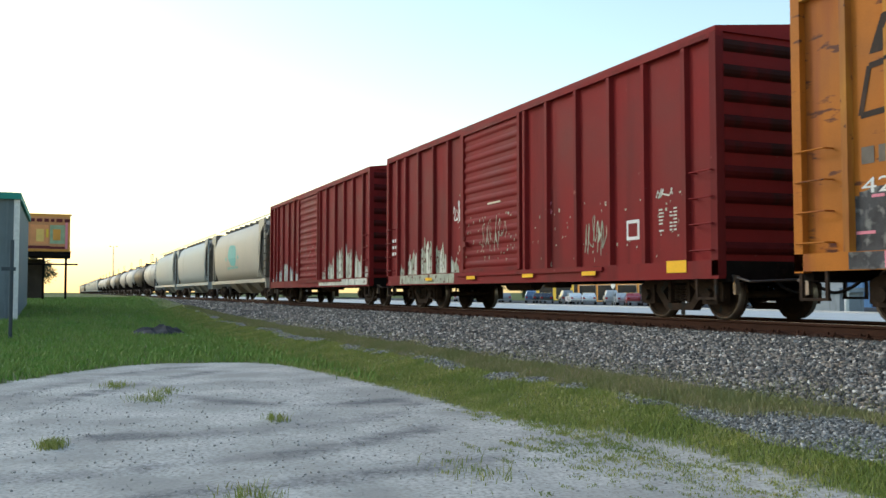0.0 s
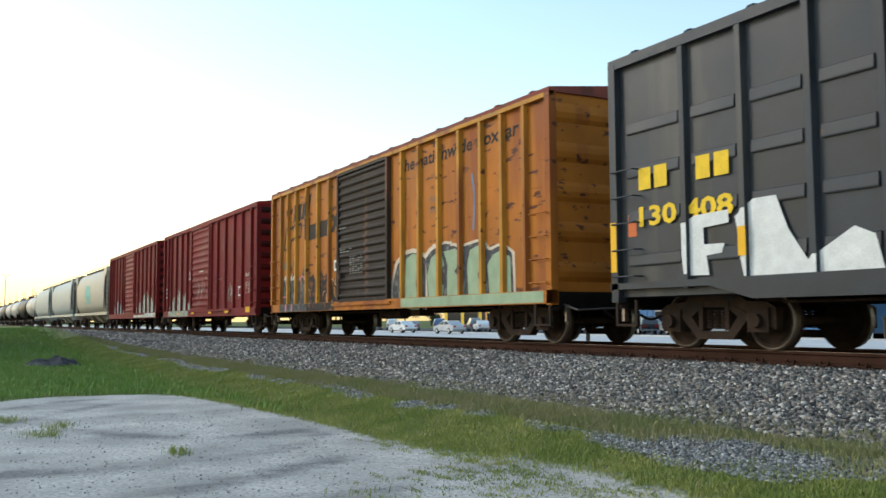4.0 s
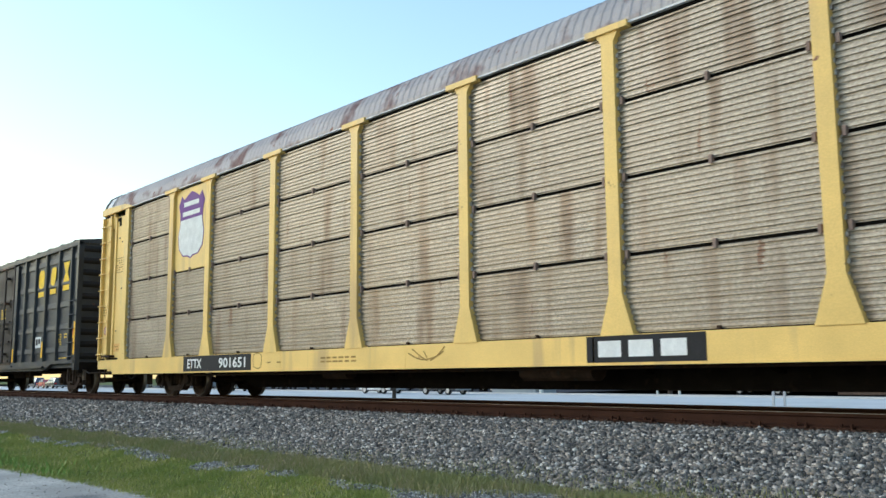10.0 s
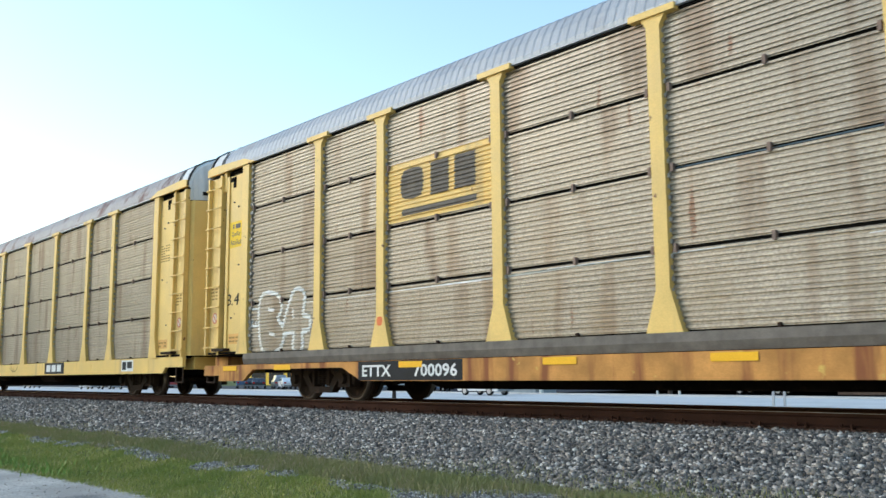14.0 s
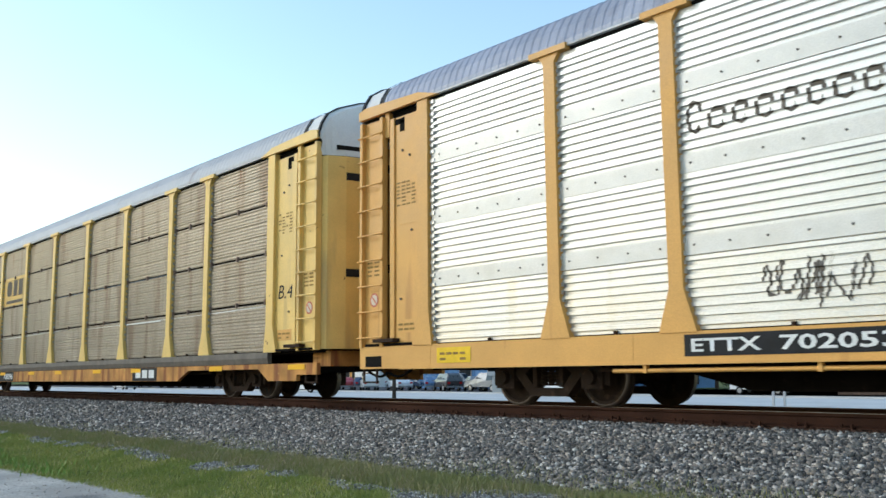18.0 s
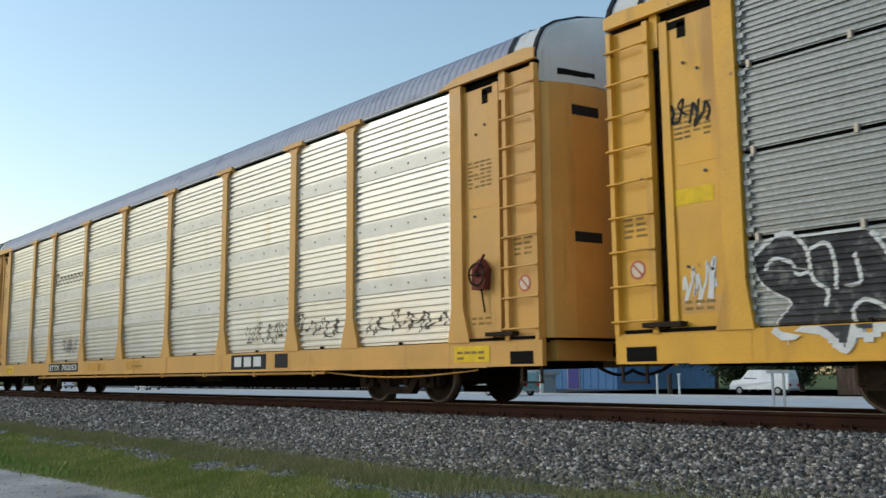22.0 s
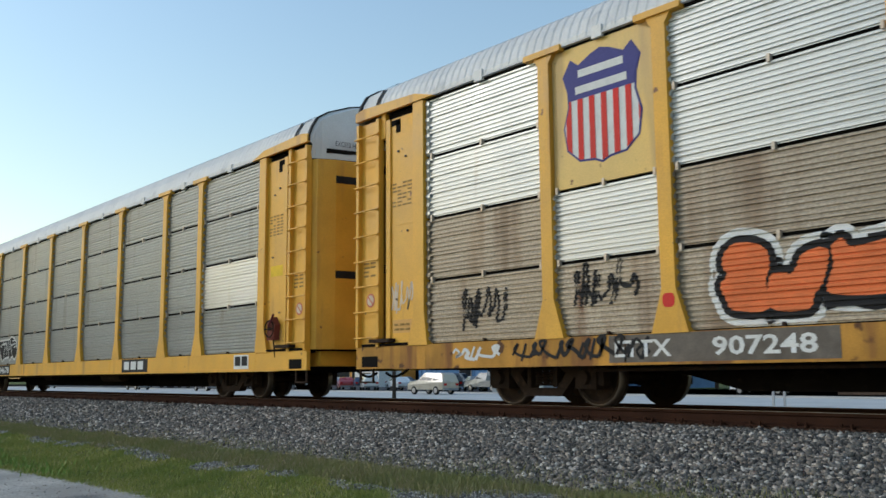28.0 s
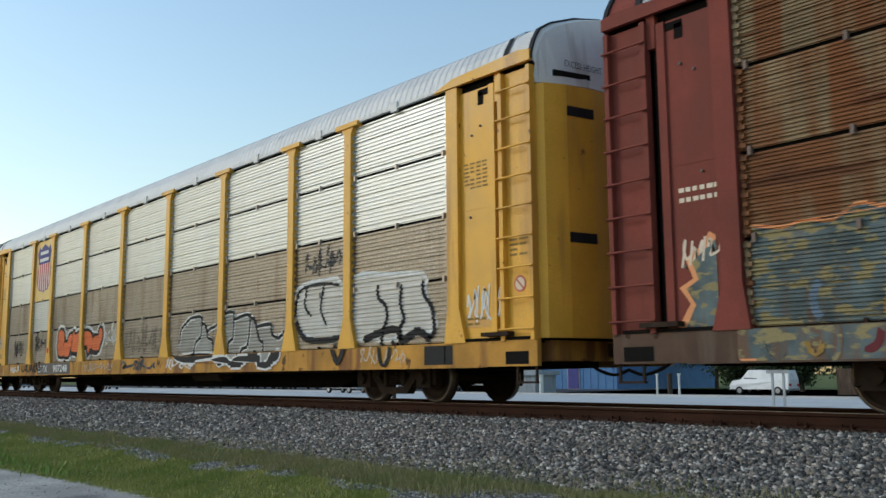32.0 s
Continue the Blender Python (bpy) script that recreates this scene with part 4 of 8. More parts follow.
# light in the panel seam, painted as a thin blue strip behind it
painted("seam_light", two, [rect(-1.4, 7.3, 3.012, 3.028)], SKYBLUE, flat(-1.462), 0.004)
painted("dot", two, [blob(-7.43, 1.40, 0.16, 0.16, random.Random(2), 10, 0.02)], FLAME, flat(-1.60), 0.004)

# the third: bright aluminium with wide ribs
three = rack(98.65, dict(label="orange-yellow autorack with bright aluminium ribbed panels", paint=ORANGE_YELLOW, sill=ORANGE_YELLOW, sill_label="orange-yellow side sill", seed=3, kind="wide",
                         panel=lambda i, j: PANEL_WHITE, roof=ROOF_BLUE, roof_label="blue-grey ribbed steel roof", cap=END_WHITE, clip=_clip_dark))
rng3 = random.Random(8)
for k in range(8):
    cx, w, hi = -7.10 + 0.315 * k, rng3.uniform(0.19, 0.24), 3.64 + (0.14 if k == 0 else 0.0)
    ring = [(cx + w * 0.5 * math.cos(a), (3.40 + hi) / 2 + (hi - 3.40) / 2 * math.sin(a)) for a in (0.3 + 5.3 * q / 9 for q in range(10))]
    painted("name_mark", three, [stroke(ring, 0.045)], FADED, wide, 0.006, "dark open ring of a blank name mark", KEEP)
plate(three, -7.35, -4.68, 0.665, 0.925, "702053", -6.1, -4.8, (-7.25, -6.3))
painted("owner_board", three, [rect(4.9, 6.4, 0.62, 0.93)], INK, SILL)
painted("owner_mark", three, [rect(5.05 + 0.42 * k, 5.36 + 0.42 * k, 0.68, 0.88) for k in range(3)], CHALK, SILL, 0.008)
painted("data_board", three, [rect(6.75, 7.25, 0.64, 0.92)], INK, SILL)
scrawl(three, 5.3, 9.2, 1.12, 1.62, 9, 6, FADED, wide, 0.034)
scrawl(three, 9.7, 12.1, 1.12, 1.60, 6, 7, FADED, wide, 0.034)
scrawl(three, -6.3, -5.0, 1.15, 1.75, 7, 9, FADED, wide, 0.034)
end_marks(three, 31, STENCIL)
for a in (-12.0, 12.25):
    painted("notice", three, [rect(a, a + 0.8, 0.66, 0.90)], LETTER, SILL, 0.008, "yellow notice plate")
    small_print(three, a + 0.08, a + 0.72, 0.70, 0.87, 2, 36, STENCIL, -1.595, 4)
small_print(three, -0.6, 0.1, 0.74, 0.86, 1, 37, STENCIL, -1.587, 5)
part("side_pipe", Mesh().tube((-8.5, -1.52, 0.50), (8.5, -1.52, 0.53), 0.028, 8), ORANGE_YELLOW, three, "orange pipe under the sill")
for k in range(8):
    part("pipe_hanger", Mesh().box(-8.0 + 2.3 * k, -7.95 + 2.3 * k, -1.56, -1.50, 0.47, 0.62), ORANGE_YELLOW, three)
part("slack_chain", Mesh().loft([[(8.5 + 4.2 * f, -1.50 + 0.013 * math.cos(a), 0.54 - 0.10 * math.sin(math.pi * f) + 0.013 * math.sin(a)) for a in (0, 1.57, 3.14, 4.71)] for f in [i / 10 for i in range(11)]]), ORANGE_YELLOW, three)
painted("notice", three, [rect(-3.9, -2.5, 0.68, 0.88), rect(-1.0, -0.1, 0.68, 0.9)], YELLOW_WORN, SILL, 0.004)

# the fourth: grey panels, striped emblem, large tags
four = rack(128.2, dict(label="deep yellow autorack with grey ribbed panels", paint=YELLOW, sill=YELLOW, sill_label="deep yellow side sill", seed=4,
                        panel=lambda i, j: None if i == 1 and j > 1 else (PANEL_WHITE if i == 8 and j == 1 else PANEL_GREY), roof=ROOF_WHITE, roof_label="whitish ribbed steel roof", cap=END_WHITE))
emblem_panel(four, YELLOW)
shield(four, -8.40, 3.72, 4.72, 0.86, NAVY, NAVY, True)
lettering("BUILDING AMERICA", -9.25, -7.62, 3.42, 3.58, -1.5345, FADED, four, "slogan")
plate(four, -8.37, -5.45, 0.605, 0.955, "904678", -7.0, -5.55, (-8.3, -7.45))
# charcoal letters with thin pale lines, dripping over the sill
spray(four, [(-12.14, 1.78), (-11.88, 1.96), (-11.46, 1.94), (-10.86, 1.94), (-10.65, 1.83), (-10.36, 1.92), (-9.95, 1.92), (-9.6, 2), (-9.33, 1.86), (-9.22, 1.98), (-8.65, 1.9), (-8.38, 1.94), (-8.35, 1.71), (-8.23, 1.47), (-8.6, 1.23), (-8.41, 1.24), (-8.32, 1.1), (-8.4, 0.98), (-8.61, 0.92), (-8.76, 0.63), (-9.08, 0.93), (-9.36, 0.89), (-9.64, 0.93), (-9.87, 0.72), (-10.03, 0.9), (-10.45, 0.81), (-10.59, 0.95), (-10.92, 0.89), (-11.06, 0.71), (-11.41, 0.97), (-11.89, 0.97), (-11.68, 1.22), (-11.89, 1.36), (-12.06, 1.51)], SOOT, CHALK, 0.025, posts=True)
for q in ([(-12.13, 1.78), (-11.88, 1.96), (-11.7, 2.01), (-11.49, 1.81), (-11.43, 1.47), (-11.27, 1.33), (-11.31, 1.16)],
          [(-12, 1.6), (-11.88, 1.73), (-11.67, 1.67), (-11.61, 1.53), (-11.44, 1.56)],
          [(-11.46, 1.79), (-11.25, 1.84), (-11.17, 1.59), (-11.18, 1.33)],
          [(-10.96, 1.71), (-10.91, 1.4), (-11.1, 1.37)],
          [(-10.78, 1.91), (-10.62, 1.68), (-10.56, 1.34), (-10.54, 1.02)],
          [(-10.68, 1.82), (-10.36, 1.92), (-9.97, 1.93), (-9.86, 1.75), (-9.84, 1.59), (-10.02, 1.56), (-9.94, 1.35), (-9.8, 1.17), (-9.57, 1.19)],
          [(-10.35, 1.9), (-10.33, 1.65)],
          [(-9.5, 1.76), (-9.67, 1.79), (-9.72, 1.68), (-9.64, 1.6), (-9.48, 1.64)],
          [(-9.41, 1.8), (-9.39, 1.59)],
          [(-9.23, 1.7), (-9.24, 1.5), (-9.35, 1.43), (-9.19, 1.3), (-9.11, 1.1), (-9.18, 1.03)],
          [(-9.57, 1.19), (-9.36, 1.15), (-9.2, 1.04)],
          [(-9.63, 0.97), (-9.69, 1.05), (-9.57, 1.15)],
          [(-10.38, 1.29), (-10.38, 0.91)],
          [(-10.13, 1.31), (-10.07, 0.88)],
          [(-10.97, 0.91), (-11.01, 1.1), (-10.88, 1.21), (-10.69, 1.13), (-10.54, 1.02)],):
    spray_line(four, q, CHALK, 0.045, 0.016, True)
for q in ([(-9.73, 1.39), (-9.62, 1.47), (-9.45, 1.5), (-9.31, 1.44)],
          [(-8.62, 1.54), (-8.63, 1.27), (-8.74, 1.09)],
          [(-9.08, 0.93), (-8.9, 0.71), (-8.78, 0.63), (-8.73, 0.78), (-8.59, 0.91), (-8.16, 0.94)],
          [(-11.89, 0.94), (-11.72, 0.83), (-11.53, 0.92), (-11.32, 0.89), (-11.08, 0.69), (-10.97, 0.95)],
          [(-10.97, 0.88), (-10.82, 0.82), (-10.62, 0.93), (-10.4, 0.81), (-10.33, 0.89), (-10.15, 0.89), (-9.89, 0.72), (-9.79, 0.88), (-9.63, 0.96)],
          [(-9.63, 0.95), (-9.42, 0.88), (-9.08, 0.95)],
          [(-9.28, 1.92), (-9.23, 1.82), (-9.2, 1.66)],
          [(-8.46, 1.93), (-8.34, 1.97)],):
    spray_line(four, q, CHALK, 0.085, 0.016, True)
# black bubble letters in one mass
spray(four, [(-7.44, 1.68), (-7.08, 1.81), (-6.88, 1.83), (-6.34, 1.83), (-6.09, 1.84), (-5.81, 1.86), (-5.8, 1.93), (-5.38, 1.88), (-5.34, 1.81), (-5.13, 1.75), (-5.11, 1.6), (-4.99, 1.54), (-4.96, 1.43), (-5.02, 1.3), (-5.17, 1.19), (-5.31, 1.2), (-5.42, 1.27), (-5.58, 1.28), (-5.75, 1.16), (-5.83, 1.18), (-5.91, 1.27), (-6.16, 1.25), (-6.38, 1.24), (-6.49, 1.21), (-6.63, 1.15), (-6.74, 1.16), (-6.9, 1.31), (-7.1, 1.49), (-7.29, 1.64)], INK, CHALK, 0.06)
for q in ([(-6.96, 1.7), (-6.9, 1.62), (-6.8, 1.71), (-6.57, 1.72), (-6.46, 1.66), (-6.45, 1.48), (-6.52, 1.24)],
          [(-6.68, 1.8), (-6.65, 1.73), (-6.46, 1.74), (-6.29, 1.69), (-6.25, 1.49)],
          [(-6.34, 1.8), (-6.19, 1.68), (-6.14, 1.49), (-6.19, 1.31)],
          [(-6.05, 1.61), (-5.93, 1.4), (-5.86, 1.21)],
          [(-6.02, 1.83), (-5.92, 1.66), (-5.81, 1.49)],
          [(-5.78, 1.83), (-5.71, 1.64), (-5.6, 1.5), (-5.54, 1.32)],
          [(-5.69, 1.62), (-5.45, 1.68), (-5.14, 1.7)],
          [(-5.35, 1.57), (-5.21, 1.59), (-5.11, 1.6)],
          [(-5.52, 1.81), (-5.25, 1.81)],):
    spray_line(four, q, CHALK, 0.05, 0.016)
scrawl(four, -13.1, -12.6, 1.2, 1.85, 5, 4, CHALK, flat(-1.53), 0.038)
scrawl(four, -13.2, -12.55, 3.45, 3.9, 4, 8, INK, flat(-1.53), 0.04)
painted("owner_board", four, [rect(4.9, 6.6, 0.61, 0.95)], INK, SILL)
painted("owner_mark", four, [rect(5.05 + 0.46 * k, 5.4 + 0.46 * k, 0.68, 0.89) for k in range(3)], CHALK, SILL, 0.008)
painted("data_board", four, [rect(11.2, 11.85, 0.63, 0.93)], CHALK, SILL)
painted("data_board", four, [rect(11.26, 11.5, 0.7, 0.9), rect(11.56, 11.8, 0.7, 0.9)], INK, SILL, 0.008)
painted("dot", four, [blob(-7.43, 1.36, 0.18, 0.18, random.Random(2), 10, 0.02)], FLAME, flat(-1.60), 0.004)
painted("notice", four, [rect(12.62, 13.1, 2.5, 2.72), rect(-13.2, -12.6, 2.52, 2.72)], LETTER, flat(-1.53), 0.004)
end_marks(four, 41, STENCIL)

# the fifth: light upper rows over brown lower rows, orange and silver tags
five = rack(158.1, dict(label="yellow autorack with light upper and brown lower panels", paint=YELLOW, sill=SILL_WORN, sill_label="worn rust-stained yellow side sill", seed=5,
                        panel=lambda i, j: None if i == 1 and j > 1 else (PANEL_LIGHT if j > 1 or (i == 1 and j == 1) else PANEL_BROWN), roof=ROOF_WHITE, roof_label="whitish ribbed steel roof", cap=END_WHITE))
emblem_panel(five, YELLOW_PALE)
shield(five, -8.44, 3.32, 4.88, 1.32, NAVY, NAVY, True)
plate(five, -8.4, -5.3, 0.605, 0.955, "907248", -6.85, -5.55, (-8.3, -7.4), FADED)
scrawl(five, -10.2, -7.6, 0.64, 0.94, 10, 3, INK, SILL, 0.055)
scrawl(five, -11.6, -10.4, 0.66, 0.9, 4, 13, CHALK, SILL, 0.05)
scrawl(five, -11.4, -10.3, 1.1, 1.85, 6, 23, INK, fine, 0.06)
scrawl(five, -9.1, -7.9, 1.35, 1.9, 6, 33, INK, fine, 0.06)
scrawl(five, -2.7, -1.75, 1.25, 1.95, 4, 45, CHALK, fine, 0.05)
scrawl(five, -1.2, 1.2, 1.02, 1.8, 9, 43, FADED, fine, 0.032)
SILVER_BRIGHT = material("paint_silver_bright", (0.50, 0.50, 0.485), 0.5, metal=0.3, var=0.15, scale=2.0)
SILVER = material("paint_silver", (0.34, 0.335, 0.31), 0.6, metal=0.2, var=0.15, scale=2.0)
# five orange letters on a black ground with a white halo
FLAMES = ([(-6.69, 1.84), (-6.57, 1.95), (-6.35, 1.96), (-6.14, 1.86), (-6.1, 1.66), (-6.16, 1.48), (-6.13, 1.17), (-6.58, 1.18), (-6.68, 1.32), (-6.75, 1.49), (-6.65, 1.6), (-6.71, 1.71)],
          [(-6.07, 1.58), (-5.83, 1.56), (-5.71, 1.75), (-5.5, 1.81), (-5.4, 1.75), (-5.43, 1.58), (-5.5, 1.4), (-5.59, 1.3), (-5.67, 1.14), (-6.08, 1.16), (-6.14, 1.37)],
          [(-5.37, 1.81), (-5.24, 1.87), (-5.13, 1.77), (-4.66, 1.84), (-4.49, 1.84), (-4.52, 1.33), (-4.85, 1.25), (-5.4, 1.29), (-5.43, 1.43), (-5.36, 1.61)],
          [(-4.48, 1.79), (-4.16, 1.84), (-3.83, 1.77), (-3.67, 1.59), (-3.7, 1.34), (-3.86, 1.32), (-3.98, 1.18), (-4.06, 1.3), (-4.09, 1.42), (-4.44, 1.45)],
          [(-3.66, 1.53), (-3.56, 1.65), (-3.2, 1.68), (-3.17, 1.8), (-3.09, 1.88), (-2.96, 1.86), (-2.89, 1.73), (-2.92, 1.56), (-3.06, 1.39), (-3.15, 1.27), (-3.49, 1.26), (-3.65, 1.31)])
for k, (grow, mat, lift) in enumerate(((0.17, CHALK, 0.004), (0.085, INK, 0.008), (0.0, FLAME, 0.012))):
    for q in FLAMES:
        spray_at(five, grown(smooth_line(q, 4, True), grow), mat, lift)
for q in ([(-4.47, 1.4), (-4.15, 1.33), (-4.02, 1.13), (-3.87, 1.23), (-3.49, 1.2), (-3.18, 1.21)],
          [(-5.49, 1.19), (-5.23, 1.23), (-4.94, 1.16), (-4.65, 1.21)],):
    spray_line(five, q, INK, 0.14, 0.0105)
# silver letters: black contour with a pale inner line
spray(five, [(2.24, 1.04), (2.3, 1.6), (2.72, 1.81), (3.34, 1.81), (3.39, 1.67), (3.55, 1.64), (3.7, 1.35), (3.95, 1.26), (3.98, 0.97)], SILVER)
spray(five, [(4.37, 0.96), (4.41, 1.8), (4.91, 1.85), (5.29, 1.75), (5.62, 1.76), (5.95, 1.52), (6.51, 1.51), (6.62, 1.3), (7.03, 1.28), (7.01, 0.97), (6.65, 0.9), (6.46, 0.77), (5.23, 0.82)], SILVER)
for q in ([(4.41, 1.81), (4.63, 1.88), (4.91, 1.87), (4.95, 1.75), (4.92, 1.31), (4.73, 1.22), (4.71, 0.94)],
          [(4.98, 1.71), (5.29, 1.76), (5.62, 1.78), (5.69, 1.68), (5.62, 1.23), (5.54, 1.1), (5.32, 1.05), (5.24, 0.92)],
          [(5.69, 1.71), (5.83, 1.69), (5.92, 1.59), (5.98, 1.46), (6.1, 1.23), (6.24, 1.16), (6.25, 0.97)],
          [(5.99, 1.51), (6.25, 1.53), (6.54, 1.53), (6.58, 1.43), (6.63, 1.31), (6.85, 1.24), (7, 1.29), (7.08, 1.37)],
          [(2.72, 1.83), (3.08, 1.87), (3.37, 1.82), (3.36, 1.41), (3.1, 1.27), (2.99, 0.97)],
          [(3.37, 1.71), (3.56, 1.66), (3.69, 1.46), (3.73, 1.35), (3.95, 1.28), (3.99, 1.04)],
          [(3.67, 1.51), (3.97, 1.59), (4.14, 1.61)],
          [(2.21, 1.28), (2.3, 1.6), (2.55, 1.74), (2.72, 1.83)]):
    spray_line(five, [(x + 0.035, z - 0.04) for x, z in q], CHALK, 0.05, 0.014)
    spray_line(five, [(x - 0.03, z + 0.045) for x, z in q], CHALK, 0.04, 0.014)
    spray_line(five, q, INK, 0.07, 0.0165)
spray(five, [(2.2, 0.96), (3.29, 1.02), (4.03, 0.97), (4.2, 0.89), (4.66, 0.92), (4.85, 0.87), (5.01, 0.79), (5.24, 0.9), (6.21, 0.93), (6.27, 0.76), (6.52, 0.76), (6.65, 0.9), (6.8, 0.98), (7.05, 0.95), (6.97, 0.8), (6.76, 0.73), (6.63, 0.64), (6.2, 0.65), (6.11, 0.78), (5.67, 0.79), (5.45, 0.69), (5, 0.69), (4.73, 0.79), (4.44, 0.71), (4.19, 0.84), (3.43, 0.9), (3.13, 0.78), (2.68, 0.81), (2.26, 0.87)], INK, CHALK, 0.045, 0.018)
# bright silver letters with a black lower edge
spray(five, [(7.48, 1.64), (7.53, 2.09), (7.95, 2.22), (8.55, 2.23), (9.06, 2.15), (9.07, 1.23), (8.57, 1.16), (7.87, 1.3)], SILVER_BRIGHT, CHALK, 0.08)
spray(five, [(9.39, 2.19), (10.75, 2.14), (11.48, 2.1), (11.51, 1.8), (11.73, 1.41), (11.77, 1.23), (11.36, 1.19), (10.59, 1.11), (9.93, 1.15), (9.44, 1.21)], SILVER_BRIGHT, CHALK, 0.08)
for q in ([(10.23, 2.04), (10.27, 1.81), (10.46, 1.68), (10.52, 1.45), (10.39, 1.23), (10.35, 1)],
          [(10.93, 2.01), (10.89, 1.72), (10.93, 1.56), (10.99, 1.41), (10.87, 1.24), (10.92, 1.05)],
          [(11.5, 2.02), (11.51, 1.8), (11.71, 1.57), (11.78, 1.29), (11.77, 1.15), (11.64, 1.06)],
          [(10.36, 1), (10.4, 0.74), (10.51, 0.64), (10.65, 0.77), (10.68, 1.06)],):
    spray_line(five, q, INK, 0.07, 0.019)
for q in ([(7.52, 1.64), (7.6, 2.06), (7.97, 2.2), (8.55, 2.21), (9.06, 2.13)],
          [(7.95, 2.2), (7.85, 1.84), (8.1, 1.61)],
          [(8.55, 2.21), (8.42, 1.75), (8.62, 1.42)],):
    spray_line(five, q, INK, 0.05, 0.019)
for q in ([(9.83, 1.1), (10.14, 1.17), (10.44, 1.23), (10.82, 1.24), (10.92, 1.05), (11.27, 1.17), (11.44, 1.17), (11.68, 1.04)],):
    spray_line(five, q, INK, 0.13, 0.019)
for q in ([(7.55, 1.53), (7.87, 1.19), (8.57, 1.14), (9.08, 1.16)],
          [(8.89, 1.03), (9.1, 0.71), (9.31, 0.98)],):
    spray_line(five, q, INK, 0.12, 0.019)
scrawl(five, 7.8, 9.2, 2.35, 2.9, 6, 73, SOOT, fine, 0.05)
scrawl(five, 12.6, 13.4, 1.2, 1.85, 6, 83, CHALK, flat(-1.53), 0.032)
scrawl(five, -13.2, -12.55, 1.5, 2.1, 5, 93, PALE, flat(-1.53), 0.04)
scrawl(five, 9.8, 11.2, 0.64, 0.93, 6, 53, PALE, SILL, 0.028)
scrawl(five, -4.2, -1.8, 0.66, 0.9, 9, 63, PALE, SILL, 0.03)
scrawl(five, -1.4, 1.4, 0.64, 0.92, 4, 64, SOOT, SILL, 0.07)
scrawl(five, 1.5, 3.2, 0.64, 0.95, 5, 65, CHALK, SILL, 0.04)
painted("data_board", five, [rect(11.6, 12.3, 0.63, 0.93)], INK, SILL)
painted("dot", five, [blob(-7.43, 1.36, 0.18, 0.18, random.Random(2), 10, 0.02)], REDDOT, flat(-1.60), 0.004)
end_marks(five, 51, STENCIL)
for car in (four, five):
    lettering("EXCESS HEIGHT CAR", 0, 1.0, 0, 0.1, 0, INK, car, "stencil").matrix_basis = Matrix.Translation((14.36, -1.12, 5.0)) @ pose(0, 0, 0, 0, 0, 84)

# the sixth: brown-red, with rusty panels and a wide blue tag
six = rack(187.7, dict(label="brown-red autorack with rusty ribbed panels", paint=BROWN_RED, sill=BROWN_GRIME, sill_label="grimy brown side sill", seed=6, kind="close",
                       panel=lambda i, j: PANEL_RUST, roof=ROOF_GREY, roof_label="ribbed grey steel roof", cap=BROWN_RED, clip=_clip_rust))
small_print(six, -13.05, -12.45, 2.55, 2.8, 2, 61, PALE, -1.53, 6)
scrawl(six, -13.1, -12.45, 1.75, 2.1, 5, 62, PALE, flat(-1.53), 0.04)
rng6 = random.Random(66)
crown = [(-12.3 + 0.29 * k, 2.12 + rng6.uniform(-0.12, 0.12)) for k in range(27)]
spray(six, crown + [(-4.6, 0.62), (-8.0, 0.60), (-12.3, 0.62)], MURAL_WIDE, PEACH, 0.04, posts=True)
for k in range(26):
    c, z, r = rng6.uniform(-12.0, -4.8), rng6.uniform(0.75, 1.9), rng6.uniform(0.1, 0.3)
    a0 = rng6.uniform(0, 6.28)
    spray_line(six, [(c + 0.6 * r * math.cos(a0 + 0.6 * q), z + r * math.sin(a0 + 0.6 * q)) for q in range(rng6.randint(4, 6))], (STENCIL, PEACH, MURAL_WIDE, MAROON, SKYBLUE)[k % 5], rng6.uniform(0.03, 0.1), 0.010 + 0.0003 * k, True)
painted("graffiti", six, [[(-13.15, 1.0), (-12.95, 1.3), (-13.1, 1.5), (-12.9, 1.6), (-13.0, 1.85), (-12.75, 2.0), (-12.65, 2.15), (-12.56, 2.1), (-12.56, 1.0)]], PEACH, flat(-1.53), 0.004, "peach outlined sprayed edge")
painted("graffiti", six, [[(-13.03, 1.0), (-12.87, 1.28), (-13.0, 1.48), (-12.82, 1.58), (-12.9, 1.8), (-12.7, 1.95), (-12.56, 2.05), (-12.56, 1.0)]], MURAL_WIDE, flat(-1.53), 0.007)


def hand_brake(car, x, z):
    base = part("hand_brake", Mesh().prism([(x - 0.16, z), (x + 0.12, z), (x + 0.16, z + 0.3), (x + 0.02, z + 0.46), (x - 0.14, z + 0.36)], "y", -1.66, -1.53), BROWN_RED, car, "grimy hand brake with lever")
    part("lever", Mesh().tube((x - 0.05, -1.69, z + 0.25), (x + 0.2, -1.72, z + 0.5), 0.022, 8), MAROON, base)
    m = Mesh()
    for i in range(14):
        a, b = 2 * math.pi * i / 14, 2 * math.pi * (i + 1) / 14
        m.tube((x + 0.17 * math.cos(a), -1.70, z + 0.22 + 0.17 * math.sin(a)), (x + 0.17 * math.cos(b), -1.70, z + 0.22 + 0.17 * math.sin(b)), 0.016, 6)
    m.tube((x - 0.17, -1.70, z + 0.22), (x + 0.17, -1.70, z + 0.22), 0.013, 6)
    m.tube((x, -1.72, z + 0.22), (x, -1.6, z + 0.22), 0.03, 8)
    part("brake_wheel", m, IRON, base)
    part("chain", Mesh().tube((x, -1.6, z), (x + 0.05, -1.58, z - 0.35), 0.014, 6), IRON_DARK, base)


